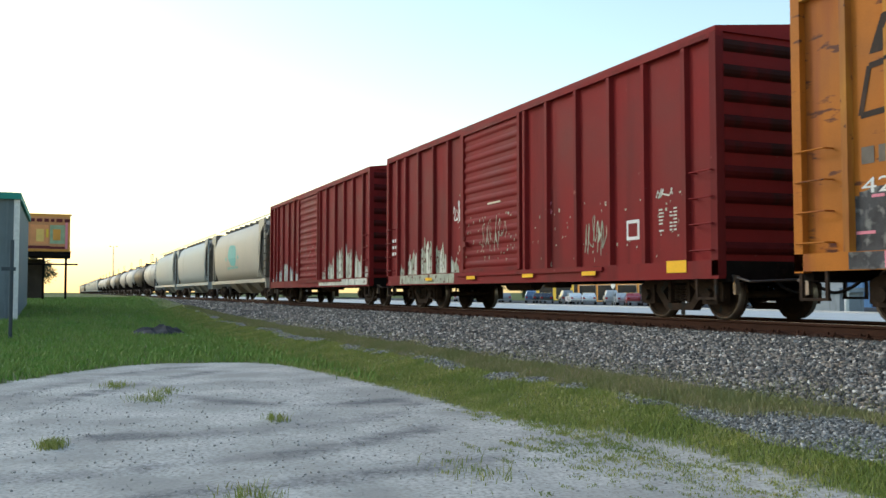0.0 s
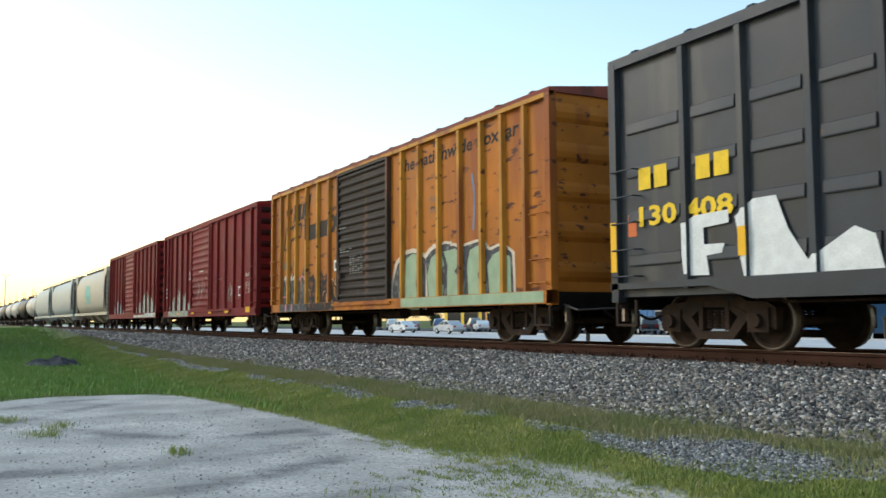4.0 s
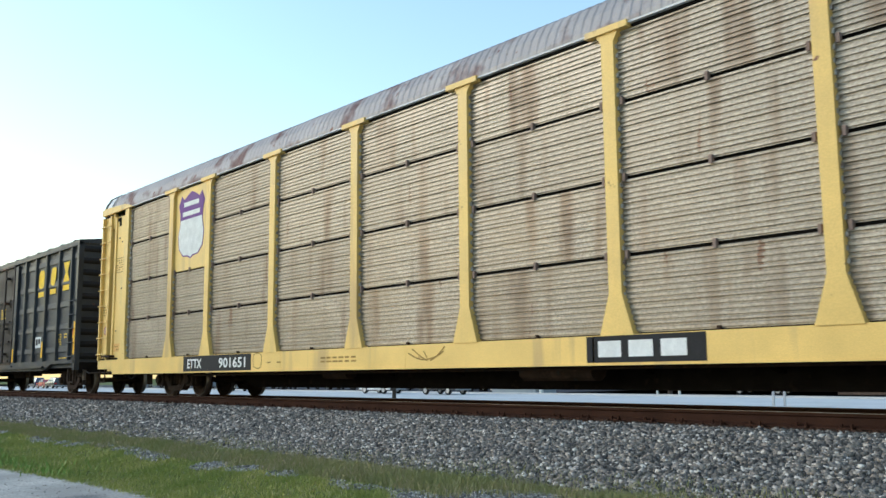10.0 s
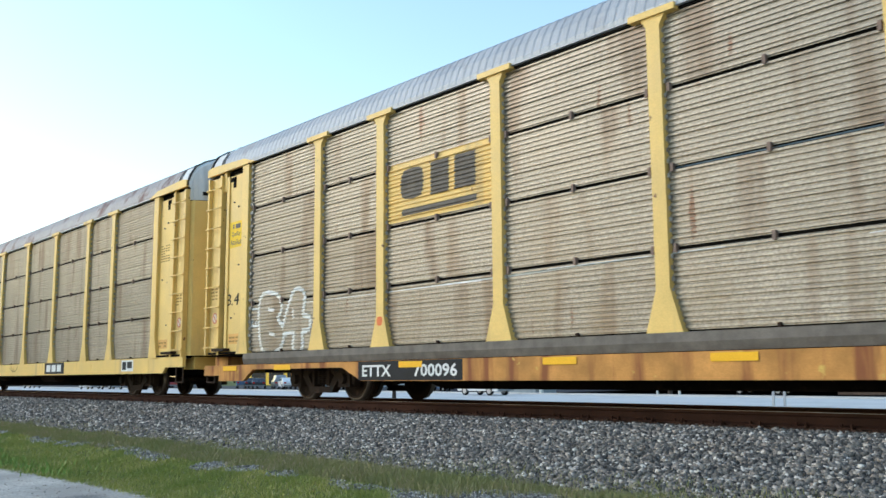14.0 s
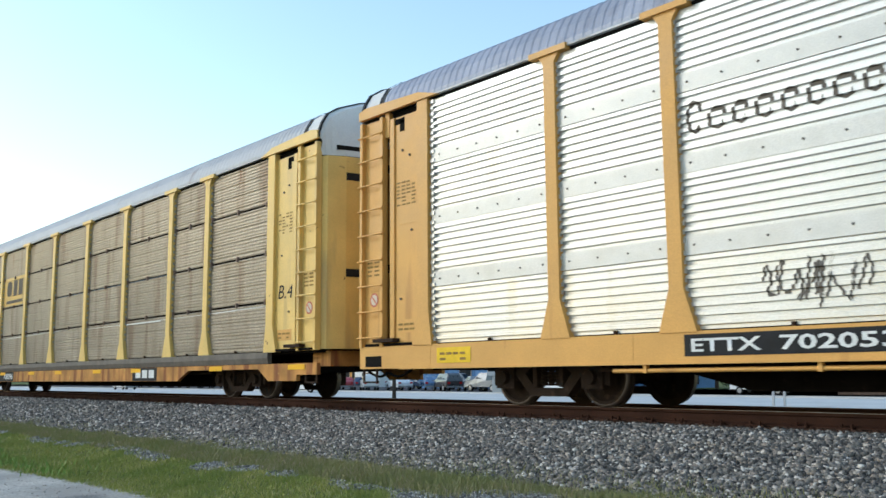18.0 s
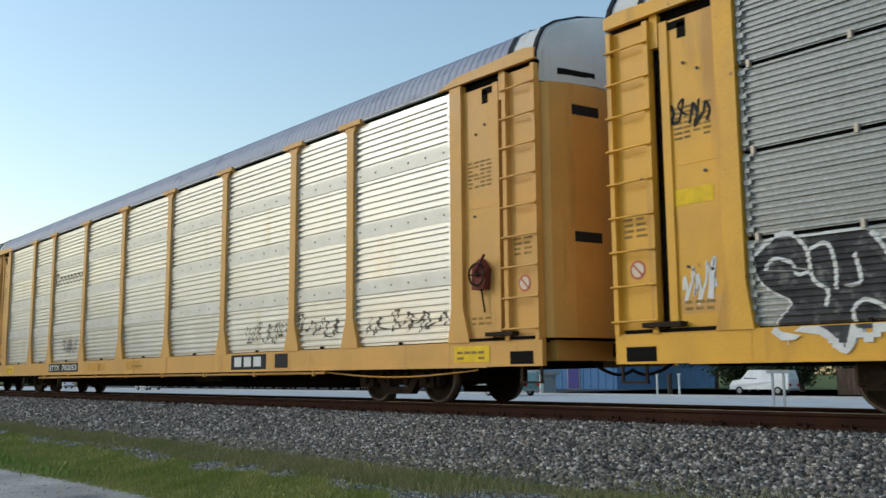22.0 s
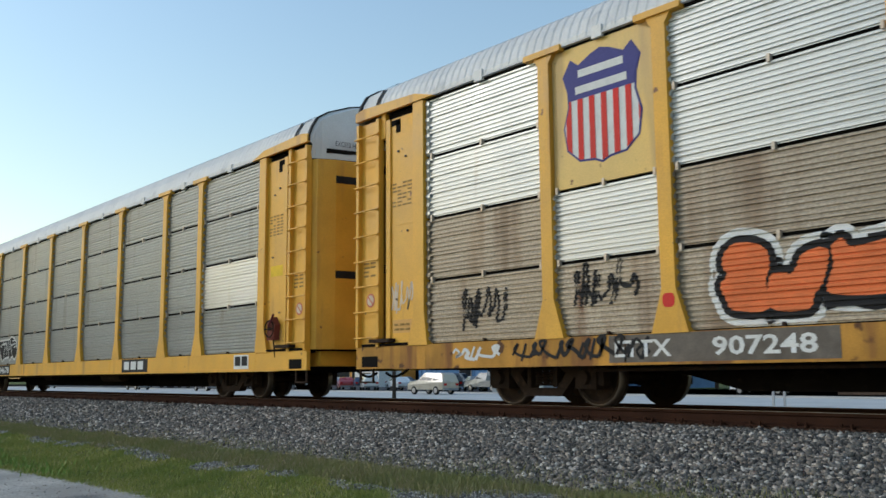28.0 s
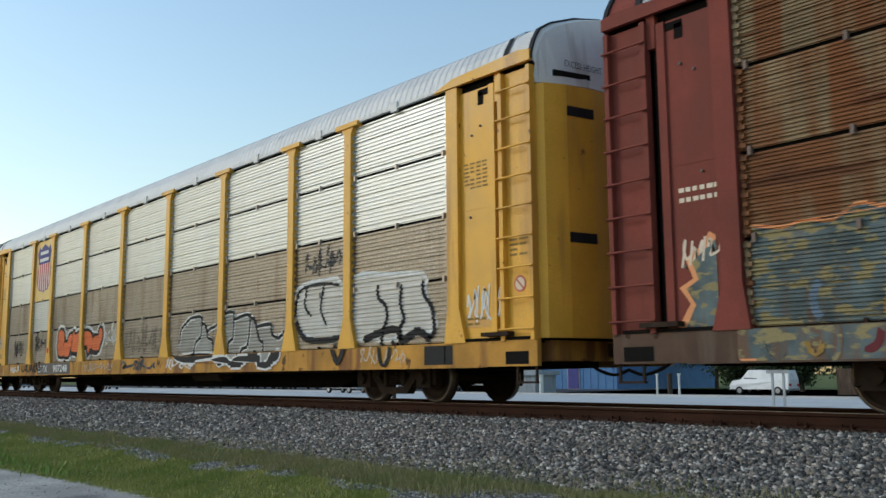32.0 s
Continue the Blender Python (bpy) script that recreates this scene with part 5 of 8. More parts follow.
hand_brake(three, 12.9, 1.75)
hand_brake(four, 12.88, 1.2)
_tab = Mesh().box(-0.09, 0.09, -1.60, -1.55, 0.0, 0.17).data("roof_tab", ROOF_WHITE)
for car in (four, five):
    for a, b in BAYS:
        part("roof_tab", _tab, None, car, at=pose((a + b) / 2, 0, 5.03))


# ---- boxcars ----
def wave(z0, z1, n, depth):
    """A corrugated profile: (height, depth) pairs."""
    out = []
    for k in range(n):
        a, p = z0 + (z1 - z0) * k / n, (z1 - z0) / n
        out += [(a, 0.0), (a + 0.18 * p, 0.0), (a + 0.36 * p, depth * 0.8), (a + 0.5 * p, depth), (a + 0.64 * p, depth * 0.8), (a + 0.82 * p, 0.0)]
    return out + [(z1, 0.0)]


def boxcar(u, spec):
    car = thing("boxcar", spec["label"], "railway wagon", "wagons of the train")
    paint, door_paint, half = spec["paint"], spec["door_paint"], spec.get("half", 7.85)
    da, db = spec["door"]
    m = Mesh()
    m.box(-half + 0.05, half - 0.05, -1.5, 1.5, 0.80, 4.57)
    part("body", m, paint, car)
    m = Mesh()
    m.prism([(-1.60, 4.57), (1.60, 4.57), (1.60, 4.65), (0.0, 4.84), (-1.60, 4.65)], "x", -half, half)
    part("roof", m, spec["roof"], car, spec.get("roof_label", ""))
    n = 13
    rib = Mesh().prism([(-1.6, 4.655), (1.6, 4.655), (1.56, 4.70), (0.0, 4.885), (-1.56, 4.70)], "x", -0.05, 0.05).data("roof_rib", spec["roof"])
    for k in range(n if spec.get("roof_ribs", 1.0) else 0):
        part("roof_rib", rib, None, car, at=pose(-half + 2 * half * (k + 0.5) / n, 0, 0))
    for x in spec["posts"]:
        m = Mesh()
        m.prism([(x - 0.075, -1.49), (x + 0.075, -1.49), (x + 0.05, -1.59), (x - 0.05, -1.59)], "z", 0.90, 4.52)
        both("side_post", m.data("side_post", spec.get("post_paint", paint)), car)
    m = Mesh()
    m.box(-half, half, -1.60, -1.48, 4.49, 4.585)
    both("top_chord", m.data("top_chord", spec.get("chord", paint)), car)
    m = Mesh()
    m.prism(spec["sill"], "y", -1.605, -1.46)
    both("side_sill", m.data("side_sill", paint), car)
    for s in (-1, 1):
        m = Mesh()
        m.box(*sorted((s * (half - 0.16), s * half)), -1.605, -1.45, 0.72, 4.57)
        both("corner_post", m.data("corner_post", paint), car)
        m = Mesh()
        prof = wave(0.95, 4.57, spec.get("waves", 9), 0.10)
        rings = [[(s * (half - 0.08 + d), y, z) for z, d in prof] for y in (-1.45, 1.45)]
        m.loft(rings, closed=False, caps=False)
        # end_paint, where given, carries the shade of the end in its colour
        part("end_sheet", m, spec.get("end_paint", paint), car, "corrugated steel end")
        m = Mesh()
        m.box(*sorted((s * (half - 0.2), s * half)), -1.45, 1.45, 0.62, 0.95)
        part("end_sill", m, spec.get("under", IRON_DARK), car)
        for k in range(spec.get("rungs", 4)):
            z = 1.12 + 0.42 * k
            m = Mesh()
            xa, xb = s * (half - 0.62), s * (half - 0.10)
            m.tube((xa, -1.66, z), (xb, -1.66, z), 0.014, 6)
            m.tube((xa, -1.66, z), (xa, -1.5, z), 0.014, 6)
            m.tube((xb, -1.66, z), (xb, -1.5, z), 0.014, 6)
            both("grab_iron", m.data("grab_iron", paint), car)
        m = Mesh()
        for x in (half - 0.58, half - 0.12):
            m.box(*sorted((s * x, s * (x + 0.05))), -1.59, -1.55, 0.36, 0.75)
        m.box(*sorted((s * (half - 0.58), s * (half - 0.07))), -1.59, -1.53, 0.34, 0.38)
        both("step", m.data("step", IRON), car)
        m = Mesh()
        m.tube((s * (half + 0.02), 0.55, 2.15), (s * (half + 0.2), 0.55, 2.15), 0.02, 6)
        m.tube((s * (half + 0.2), 0.55, 2.15), (s * (half + 0.24), 0.55, 2.15), 0.26, 14)
        if s > 0:
            part("brake_wheel", m, IRON, car)
        m = Mesh()
        m.tube((s * (half - 0.1), -1.35, 0.74), (s * (half + 0.3), -1.25, 0.62), 0.022, 6)
        m.tube((s * (half + 0.3), -1.25, 0.62), (s * (half + 0.32), -0.2, 0.66), 0.022, 6)
        m.box(*sorted((s * (half + 0.02), s * (half + 0.08))), -1.34, -1.26, 0.42, 0.72)
        part("uncoupling_lever", m, STEEL, car)
        coupler(car, s * (half - 0.1), s)
        bogie(car, s * spec.get("bogies", 6.15), True)
    # door
    m = Mesh()
    prof = wave(1.02, 4.45, spec.get("door_ribs", 15), spec.get("door_depth", 0.05))
    m.loft([[(x, -1.555 - d, z) for z, d in prof] for x in (da + 0.10, db - 0.10)], closed=False, caps=False)
    both("door", m.data("door", door_paint), car, label=spec.get("door_label", ""))
    for a in (da, db - 0.11):
        both("door_stile", Mesh().box(a, a + 0.11, -1.62, -1.5, 0.98, 4.49).data("door_stile", door_paint), car)
    for a in (0.96, 4.43):
        both("door_rail", Mesh().box(da + 0.11, db - 0.11, -1.615, -1.5, a, a + 0.08).data("door_rail", door_paint), car)
    m = Mesh()
    m.box(da - 0.3, db + (db - da) + 0.2 if spec.get("track") else db + 0.2, -1.65, -1.6, 0.86, 0.93)
    both("door_track", m.data("door_track", paint), car)
    m = Mesh()
    m.tube((da + 0.3, -1.66, 1.15), (da + 0.3, -1.66, 2.2), 0.02, 6)
    m.box(da + 0.22, da + 0.38, -1.68, -1.6, 1.6, 1.72)
    part("door_latch", m, door_paint, car)
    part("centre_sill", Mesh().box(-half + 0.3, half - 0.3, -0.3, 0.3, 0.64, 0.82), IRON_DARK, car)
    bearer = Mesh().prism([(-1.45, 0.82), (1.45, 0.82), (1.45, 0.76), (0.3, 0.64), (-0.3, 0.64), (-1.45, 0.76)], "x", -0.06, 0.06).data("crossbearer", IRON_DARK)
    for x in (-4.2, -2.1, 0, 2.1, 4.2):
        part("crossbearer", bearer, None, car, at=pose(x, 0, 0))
    part("air_tank", Mesh().tube((-1.0, -0.7, 0.66), (0.3, -0.7, 0.66), 0.17, 10), IRON, car)
    part("brake_valve", Mesh().box(1.4, 1.9, -1.1, -0.7, 0.56, 0.8), IRON, car)
    part("brake_pipe", Mesh().tube((-5, -0.9, 0.68), (5, -0.9, 0.7), 0.025, 6), IRON, car)
    trains.append((car, u))
    return car


STRAIGHT = [(-7.85, 0.67), (7.85, 0.67), (7.85, 0.96), (-7.85, 0.96)]
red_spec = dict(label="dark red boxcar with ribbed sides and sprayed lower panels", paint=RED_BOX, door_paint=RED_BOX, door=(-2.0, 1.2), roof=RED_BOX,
                posts=[-6.95, -6.25, -5.2, -4.05, -3.0, -2.1, 1.35, 2.35, 3.55, 4.75, 5.85, 7.0], sill=STRAIGHT, track=True, door_ribs=13, end_paint=RED_SHADE_GRIME, door_depth=0.03, roof_ribs=0.0)
SIDE = flat(-1.5)
LOW = flat(-1.605)


def mural(car, x0, x1, z0, z1, seed, mats, posts):
    """Flaking sprayed letters on the sheets between the posts: a ragged foot and many slim spires."""
    rng = random.Random(seed)
    keep, last = [], x0
    for p in sorted(p for p in posts if x0 < p < x1) + [x1 + 0.08]:
        keep.append((last, p - 0.08))
        last = p + 0.08

    def crest(x):
        return z0 + (z1 - z0) * max(0.12, 1 - abs((x - x0) / (x1 - x0) - 0.52) * 1.6)
    foot, x = [(x0, z0)], x0
    while x < x1:
        foot.append((x, z0 + (crest(x) - z0) * rng.uniform(0.38, 0.66)))
        x += rng.uniform(0.06, 0.2)
    foot.append((x1, z0))
    painted("graffiti", car, [foot], mats[-1], SIDE, 0.004, "pale flaking sprayed graffiti", keep)
    x, k = x0 + 0.05, 0
    while x < x1 - 0.1:
        w, top = rng.uniform(0.07, 0.2), z0 + (crest(x) - z0) * rng.uniform(0.6, 1.0)
        lean = rng.uniform(-0.05, 0.05)
        poly = [(x - w, z0 + 0.02), (x - 0.85 * w, z0 + 0.6 * (top - z0)), (x - 0.4 * w + lean, top - rng.uniform(0.02, 0.15)), (x + lean, top), (x + 0.35 * w + lean, top - rng.uniform(0.05, 0.3)),
                (x + 0.9 * w, z0 + rng.uniform(0.3, 0.55) * (top - z0)), (x + w, z0 + 0.02)]
        painted("graffiti", car, [poly], mats[k % len(mats)], SIDE, 0.008 + 0.0007 * (k % 5), "", keep)
        x += rng.uniform(0.12, 0.3)
        k += 1
    painted("graffiti", car, [stroke([(x, z0 + 0.1), (x + rng.uniform(-0.05, 0.1), z0 + 0.6 * (crest(x) - z0))], rng.uniform(0.015, 0.04)) for x in (x0 + (x1 - x0) * (q + 0.5) / 12 for q in range(12))], FADED, SIDE, 0.0135, "", keep)


MURAL_OLIVE = material("paint_flaking_olive", (0.40, 0.41, 0.32), 0.8, var=0.3, scale=2.5, stain=(0.22, 0.24, 0.18), amount=0.5, streak=True, stain2=(0.10, 0.015, 0.015), amount2=0.42, scale2=7.0)
def flakes(car, x0, x1, z0, z1, n, seed, mat, surface, size=0.07):
    """Small scraps of old chalk and flaking paint."""
    rng = random.Random(seed)
    out = []
    for k in range(n):
        x, z, a, b = rng.uniform(x0, x1), rng.uniform(z0, z1), size * rng.uniform(0.3, 1.0), size * rng.uniform(0.3, 1.2)
        out.append([(x, z), (x + a * rng.uniform(0.4, 1), z + b * rng.uniform(-0.3, 0.3)), (x + a, z + b), (x + a * rng.uniform(-0.2, 0.5), z + b * rng.uniform(0.6, 1.3))])
    painted("stencil", car, out, mat, surface, 0.005, "small pale paint flakes")


red_one = boxcar(-36.75, red_spec)
mural(red_one, -7.6, -2.2, 0.97, 2.25, 1, (MURAL_BLUE, MURAL), red_spec["posts"])
mural(red_one, 1.6, 7.5, 0.97, 2.75, 2, (MURAL, MURAL_OLIVE), red_spec["posts"])
painted("paint_patch", red_one, [rect(1.4, 7.6, 0.72, 0.93)], MURAL, LOW)
red_two = boxcar(-19.3, red_spec)
mural(red_two, -7.0, -2.4, 0.97, 2.5, 3, (MURAL, MURAL_OLIVE), red_spec["posts"])
painted("paint_patch", red_two, [rect(-6.6, -2.5, 0.70, 0.95)], MURAL_OLIVE, LOW)
painted("reflector", red_two, [rect(6.55, 7.08, 0.78, 0.98)], SIGNAL, flat(-1.612), 0.004, "orange reflector plate")
painted("reflector", red_two, [rect(x, x + 0.5, 0.78, 0.86) for x in (-4.4, -1.6, 1.4, 3.9)], SIGNAL, flat(-1.655), 0.004)
scrawl(red_two, 3.75, 4.65, 1.1, 2.0, 6, 7, MURAL_OLIVE, SIDE, 0.028)
scrawl(red_two, -0.9, 0.6, 1.4, 2.2, 6, 17, MURAL_OLIVE, flat(-1.59), 0.016)
painted("data_board", red_two, [rect(5.22, 5.62, 1.40, 1.76)], CHALK, SIDE)
painted("data_board", red_two, [rect(5.28, 5.56, 1.46, 1.70)], RED_BOX, SIDE, 0.008)
small_print(red_two, 6.2, 6.38, 1.5, 1.92, 7, 27, MURAL, -1.5, 1)
small_print(red_two, 6.5, 6.72, 1.5, 1.92, 7, 26, MURAL, -1.5, 2)
scrawl(red_two, 6.1, 6.6, 2.05, 2.25, 3, 28, MURAL, SIDE, 0.03)
small_print(red_two, -7.6, -7.1, 1.6, 2.2, 3, 29, CHALK, -1.5, 2)
scrawl(red_two, -2.75, -2.3, 2.2, 2.8, 2, 30, CHALK, SIDE, 0.05)
painted("dot", red_two, [rect(-0.5, 0.2, 2.56, 2.60)], PALE, flat(-1.59), 0.004)

flakes(red_two, -1.8, 1.0, 1.15, 2.3, 60, 41, MURAL_OLIVE, flat(-1.59), 0.06)
flakes(red_two, -2.6, -2.15, 1.2, 3.0, 22, 42, MURAL, SIDE, 0.08)
flakes(red_two, 1.5, 7.4, 1.0, 2.2, 50, 43, MURAL_OLIVE, SIDE, 0.06)
flakes(red_two, 2.3, 2.5, 1.9, 2.3, 4, 44, PINK, SIDE, 0.12)
flakes(red_one, -1.8, 1.0, 1.15, 2.3, 40, 45, MURAL_OLIVE, flat(-1.59), 0.06)
flakes(red_one, -7.4, 7.4, 1.0, 2.0, 60, 46, MURAL, SIDE, 0.07)

# the orange boxcar with a dark door
or_posts = [-7.15, -6.45, -5.7, -4.76, -3.8, -2.9, 1.85, 2.75, 3.7, 4.65, 5.55, 6.35, 7.15]
orange = boxcar(-1.8, dict(label="weathered orange boxcar with dark brown door and graffiti", paint=RAIL_ORANGE, door_paint=RAIL_DOOR, door=(-2.17, 1.15), half=8.05,
                           roof=BROWN_RED, posts=or_posts, post_paint=ORANGE_AGED, sill=[(-8.05, 0.74), (8.05, 0.74), (8.05, 0.98), (-8.05, 0.98)], chord=ORANGE_AGED, waves=5, door_ribs=16, door_label="dark brown corrugated sliding door"))
gaps = [(a + 0.08, b - 0.08) for a, b in zip([-7.9] + or_posts, or_posts + [7.9])]
slab = [[(-6.8, 3.5), (-6.6, 3.5), (-6.45, 3.82), (-6.2, 3.85), (-6.15, 4.0), (-6.6, 3.97)], [(-6.1, 3.5), (-5.45, 3.55), (-5.3, 4.08), (-5.95, 4.04)],
        [(-5.35, 3.57), (-5.1, 3.58), (-4.98, 4.05), (-5.22, 4.04)], [(-4.98, 3.55), (-4.72, 3.56), (-4.45, 4.28), (-4.72, 4.26)],
        [(-5.02, 2.84), (-3.95, 2.9), (-3.82, 3.35), (-4.62, 3.33), (-4.55, 3.55), (-4.85, 3.55)], [(-3.82, 2.88), (-3.0, 2.9), (-2.88, 3.36), (-3.7, 3.36)],
        [(-2.88, 2.95), (-2.6, 2.96), (-2.5, 3.1), (-2.35, 2.96), (-2.22, 3.0), (-2.4, 3.25), (-2.25, 3.48), (-2.45, 3.48), (-2.55, 3.38), (-2.7, 3.48), (-2.85, 3.44), (-2.65, 3.22)],
        stroke([(-6.95, 2.73), (-6.8, 3.35)], 0.08), stroke([(-6.8, 3.35), (-5.35, 3.45)], 0.08), stroke([(-5.35, 3.45), (-5.4, 3.05)], 0.08), stroke([(-5.4, 3.05), (-6.3, 3.0)], 0.08), stroke([(-6.95, 2.73), (-6.35, 2.76)], 0.08), stroke([(-6.35, 2.76), (-6.3, 3.0)], 0.08)]
painted("name_mark", orange, slab, RAIL_DOOR, SIDE, 0.004, "dark slanted blank name blocks")
painted("name_mark", orange, slab, RAIL_DOOR, flat(-1.59), 0.003, "", [(p - 0.05, p + 0.05) for p in or_posts])
lettering("42 662", -6.95, -5.6, 1.72, 1.92, -1.512, CHALK, orange, "car_number")
painted("reporting_mark", orange, [rect(-6.95, -6.75, 2.1, 2.32), rect(-6.68, -6.5, 2.1, 2.32), rect(-6.1, -5.9, 2.1, 2.32), rect(-5.85, -5.68, 2.1, 2.32)], FADED, SIDE, 0.008)
lettering("The nationwide boxcar", 1.55, 6.9, 3.98, 4.28, -1.506, RAIL_DOOR, orange, "slogan", slant=0.15, bold=0.025)
lettering("next\nload", 3.25, 3.75, 2.85, 3.25, -1.506, FADED, orange, "slogan")
painted("graffiti", orange, [[(-7.1, 0.98), (-7.08, 1.7), (-6.7, 1.82), (-6.2, 1.72), (-5.6, 1.85), (-5.4, 1.6), (-5.4, 0.98)], [(-5.4, 0.98), (-5.3, 1.8), (-5.05, 2.2), (-4.85, 1.85), (-4.6, 2.05), (-4.5, 0.98)]], SOOT, SIDE, 0.004, "dark sprayed graffiti", gaps)
painted("graffiti", orange, [rect(-6.53, -6.42, 0.98, 1.72), rect(-6.0, -5.9, 0.98, 1.28), rect(-6.0, -5.72, 1.24, 1.36), rect(-5.85, -5.75, 1.3, 1.78), rect(-7.05, -6.75, 1.2, 1.24), rect(-6.8, -6.6, 1.66, 1.7), stroke([(-5.55, 1.7), (-5.2, 1.82), (-5.0, 1.7)], 0.04)], PINK, SIDE, 0.009, "", gaps)
rngo = random.Random(12)
painted("graffiti", orange, [[(-5.3, 0.98), (-5.2, 1.75), (-4.9, 2.05), (-4.7, 1.7), (-4.3, 1.85), (-4.0, 1.55), (-3.6, 1.95), (-3.35, 1.6), (-3.0, 2.15), (-2.85, 1.7), (-2.5, 1.6), (-2.3, 1.2), (-2.3, 0.98)]], SWIRL, SIDE, 0.004, "dark brown sprayed swirls", gaps)
for k in range(16):
    c, z, r = rngo.uniform(-5.2, -2.4), rngo.uniform(1.05, 1.6), rngo.uniform(0.1, 0.28)
    a0 = rngo.uniform(0, 6.28)
    arc = [(c + r * 0.7 * math.cos(a0 + 0.7 * q), z + r * math.sin(a0 + 0.7 * q)) for q in range(rngo.randint(4, 6))]
    painted("graffiti", orange, [stroke(arc, rngo.uniform(0.02, 0.06))], (PEACH, INK, PEACH, ORANGE_AGED, INK, PALE)[k % 6], SIDE, 0.009 + 0.0006 * k, "", gaps)
painted("graffiti", orange, [rect(-7.1, -4.6, 0.75, 0.972)], SOOT, LOW, 0.004, "dark sprayed foot of the graffiti")
painted("graffiti", orange, [rect(-4.6, -2.35, 0.75, 0.972)], SWIRL, LOW, 0.004)
painted("graffiti", orange, [rect(-6.53, -6.42, 0.76, 0.972), rect(-5.95, -5.86, 0.76, 0.972)], PINK, LOW, 0.008)
painted("notice", orange, [rect(-2.6, -2.3, 1.85, 2.15)], CHALK, SIDE, 0.012)
painted("notice", orange, [rect(-2.52, -2.38, 1.92, 2.08)], INK, SIDE, 0.016)
small_print(orange, -1.2, -0.3, 1.7, 2.2, 9, 31, DULL, -1.62, 5)
small_print(orange, -2.0, -1.3, 2.95, 3.03, 1, 32, DULL, -1.62, 6)
small_print(orange, -1.9, -1.0, 2.3, 2.42, 2, 33, DULL, -1.62, 4)
# pale green letters on a dark ground
painted("graffiti", orange, [[(1.11, 0.72), (1.17, 1.41), (1.4, 1.86), (1.85, 2.1), (2.36, 2.13), (2.82, 2.04), (3.06, 1.91), (3.03, 0.69)]], PALE, SIDE, 0.004, "pale sprayed outline", gaps)
painted("graffiti", orange, [[(1.22, 0.72), (1.28, 1.36), (1.51, 1.79), (1.91, 2), (2.36, 2.03), (2.78, 1.95), (3.01, 1.84), (2.98, 0.69)]], SOOT, SIDE, 0.008, "dark sprayed letter", gaps)
painted("graffiti", orange, [[(1.84, 0.71), (1.91, 1.36), (1.99, 1.89), (2.34, 2.01), (2.71, 1.93), (2.61, 1.61), (2.51, 1.32), (2.56, 1.02), (2.78, 0.69)]], MINT, SIDE, 0.012, "pale green sprayed letter", gaps)
painted("graffiti", orange, [[(3.03, 0.89), (2.89, 1.92), (3.27, 2.12), (3.94, 2.18), (4.67, 2.04), (5.01, 2.09), (5.55, 2.12), (5.79, 1.9), (6.27, 1.98), (6.71, 1.76), (6.74, 0.83)]], PALE, SIDE, 0.0045, "", gaps)
painted("graffiti", orange, [[(3.11, 0.89), (3.01, 1.86), (3.35, 2.04), (3.95, 2.12), (4.6, 1.98), (5.02, 2.03), (5.49, 2.06), (5.79, 1.83), (6.27, 1.93), (6.62, 1.74), (6.68, 0.83)]], SOOT, SIDE, 0.0085, "", gaps)
painted("graffiti", orange, [[(3.07, 1.46), (3.28, 1.86), (3.73, 1.99), (3.9, 1.65), (3.61, 1.44), (3.85, 1.21), (3.79, 0.88), (3.18, 0.89)]], MINT, SIDE, 0.012, "", gaps)
painted("graffiti", orange, [[(4.01, 0.87), (4.04, 1.65), (3.88, 1.95), (4.39, 1.98), (4.68, 1.76), (4.34, 1.49), (4.78, 1.19), (4.73, 0.86)]], MINT, SIDE, 0.012, "", gaps)
painted("graffiti", orange, [[(4.94, 0.86), (4.9, 1.61), (5.02, 1.92), (5.43, 1.98), (5.54, 1.72), (5.32, 1.38), (5.54, 0.85)]], MINT, SIDE, 0.012, "", gaps)
painted("graffiti", orange, [[(5.8, 0.84), (5.71, 1.57), (5.96, 1.77), (6.27, 1.82), (6.56, 1.67), (6.59, 0.83)]], MINT, SIDE, 0.012, "", gaps)
painted("paint_patch", orange, [rect(1.9, 7.8, 0.76, 0.97)], MINT, LOW)
painted("graffiti", orange, [stroke([(5.15, 2.3), (5.2, 3.0), (5.1, 3.5)], 0.07)], SKYBLUE, SIDE, 0.006, "faint blue smudge", gaps)

# the charcoal boxcar with a plug door
bl_posts = [-6.17, -5.05, -3.92, -2.87, 2.45, 3.57, 4.69, 5.94, 7.1]
FISH = [(-7.85, 0.92), (-5.7, 0.92), (-4.9, 0.72), (4.9, 0.72), (5.7, 0.92), (7.85, 0.92), (7.85, 1.02), (-7.85, 1.02)]
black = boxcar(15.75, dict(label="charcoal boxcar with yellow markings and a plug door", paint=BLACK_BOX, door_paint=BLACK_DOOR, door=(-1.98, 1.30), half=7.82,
                           roof=BLACK_BOX, posts=bl_posts, sill=FISH, waves=10, door_ribs=4, door_depth=0.018, end_paint=BLACK_SHADE_GRIME, door_label="dark rust-tinged plug door", rungs=5))
edges = [-7.6] + bl_posts[:4] + [-2.0]
edges2 = [1.6] + bl_posts[4:] + [7.6]
for line in (edges, edges2):
    for i, (a, b) in enumerate(zip(line, line[1:])):
        for k, z in enumerate((1.28, 1.98, 2.68, 3.38, 4.12)):
            if b - a < 0.7 and k in (0, 3) or (line is edges and k == 4):
                continue
            m = Mesh()
            m.prism([(-1.49, z), (-1.53, z), (-1.535, z + 0.02), (-1.525, z + 0.17), (-1.49, z + 0.19)], "x", a + 0.14, b - 0.14)
            part("stiffener", m, BLACK_BOX, black)
m = Mesh()
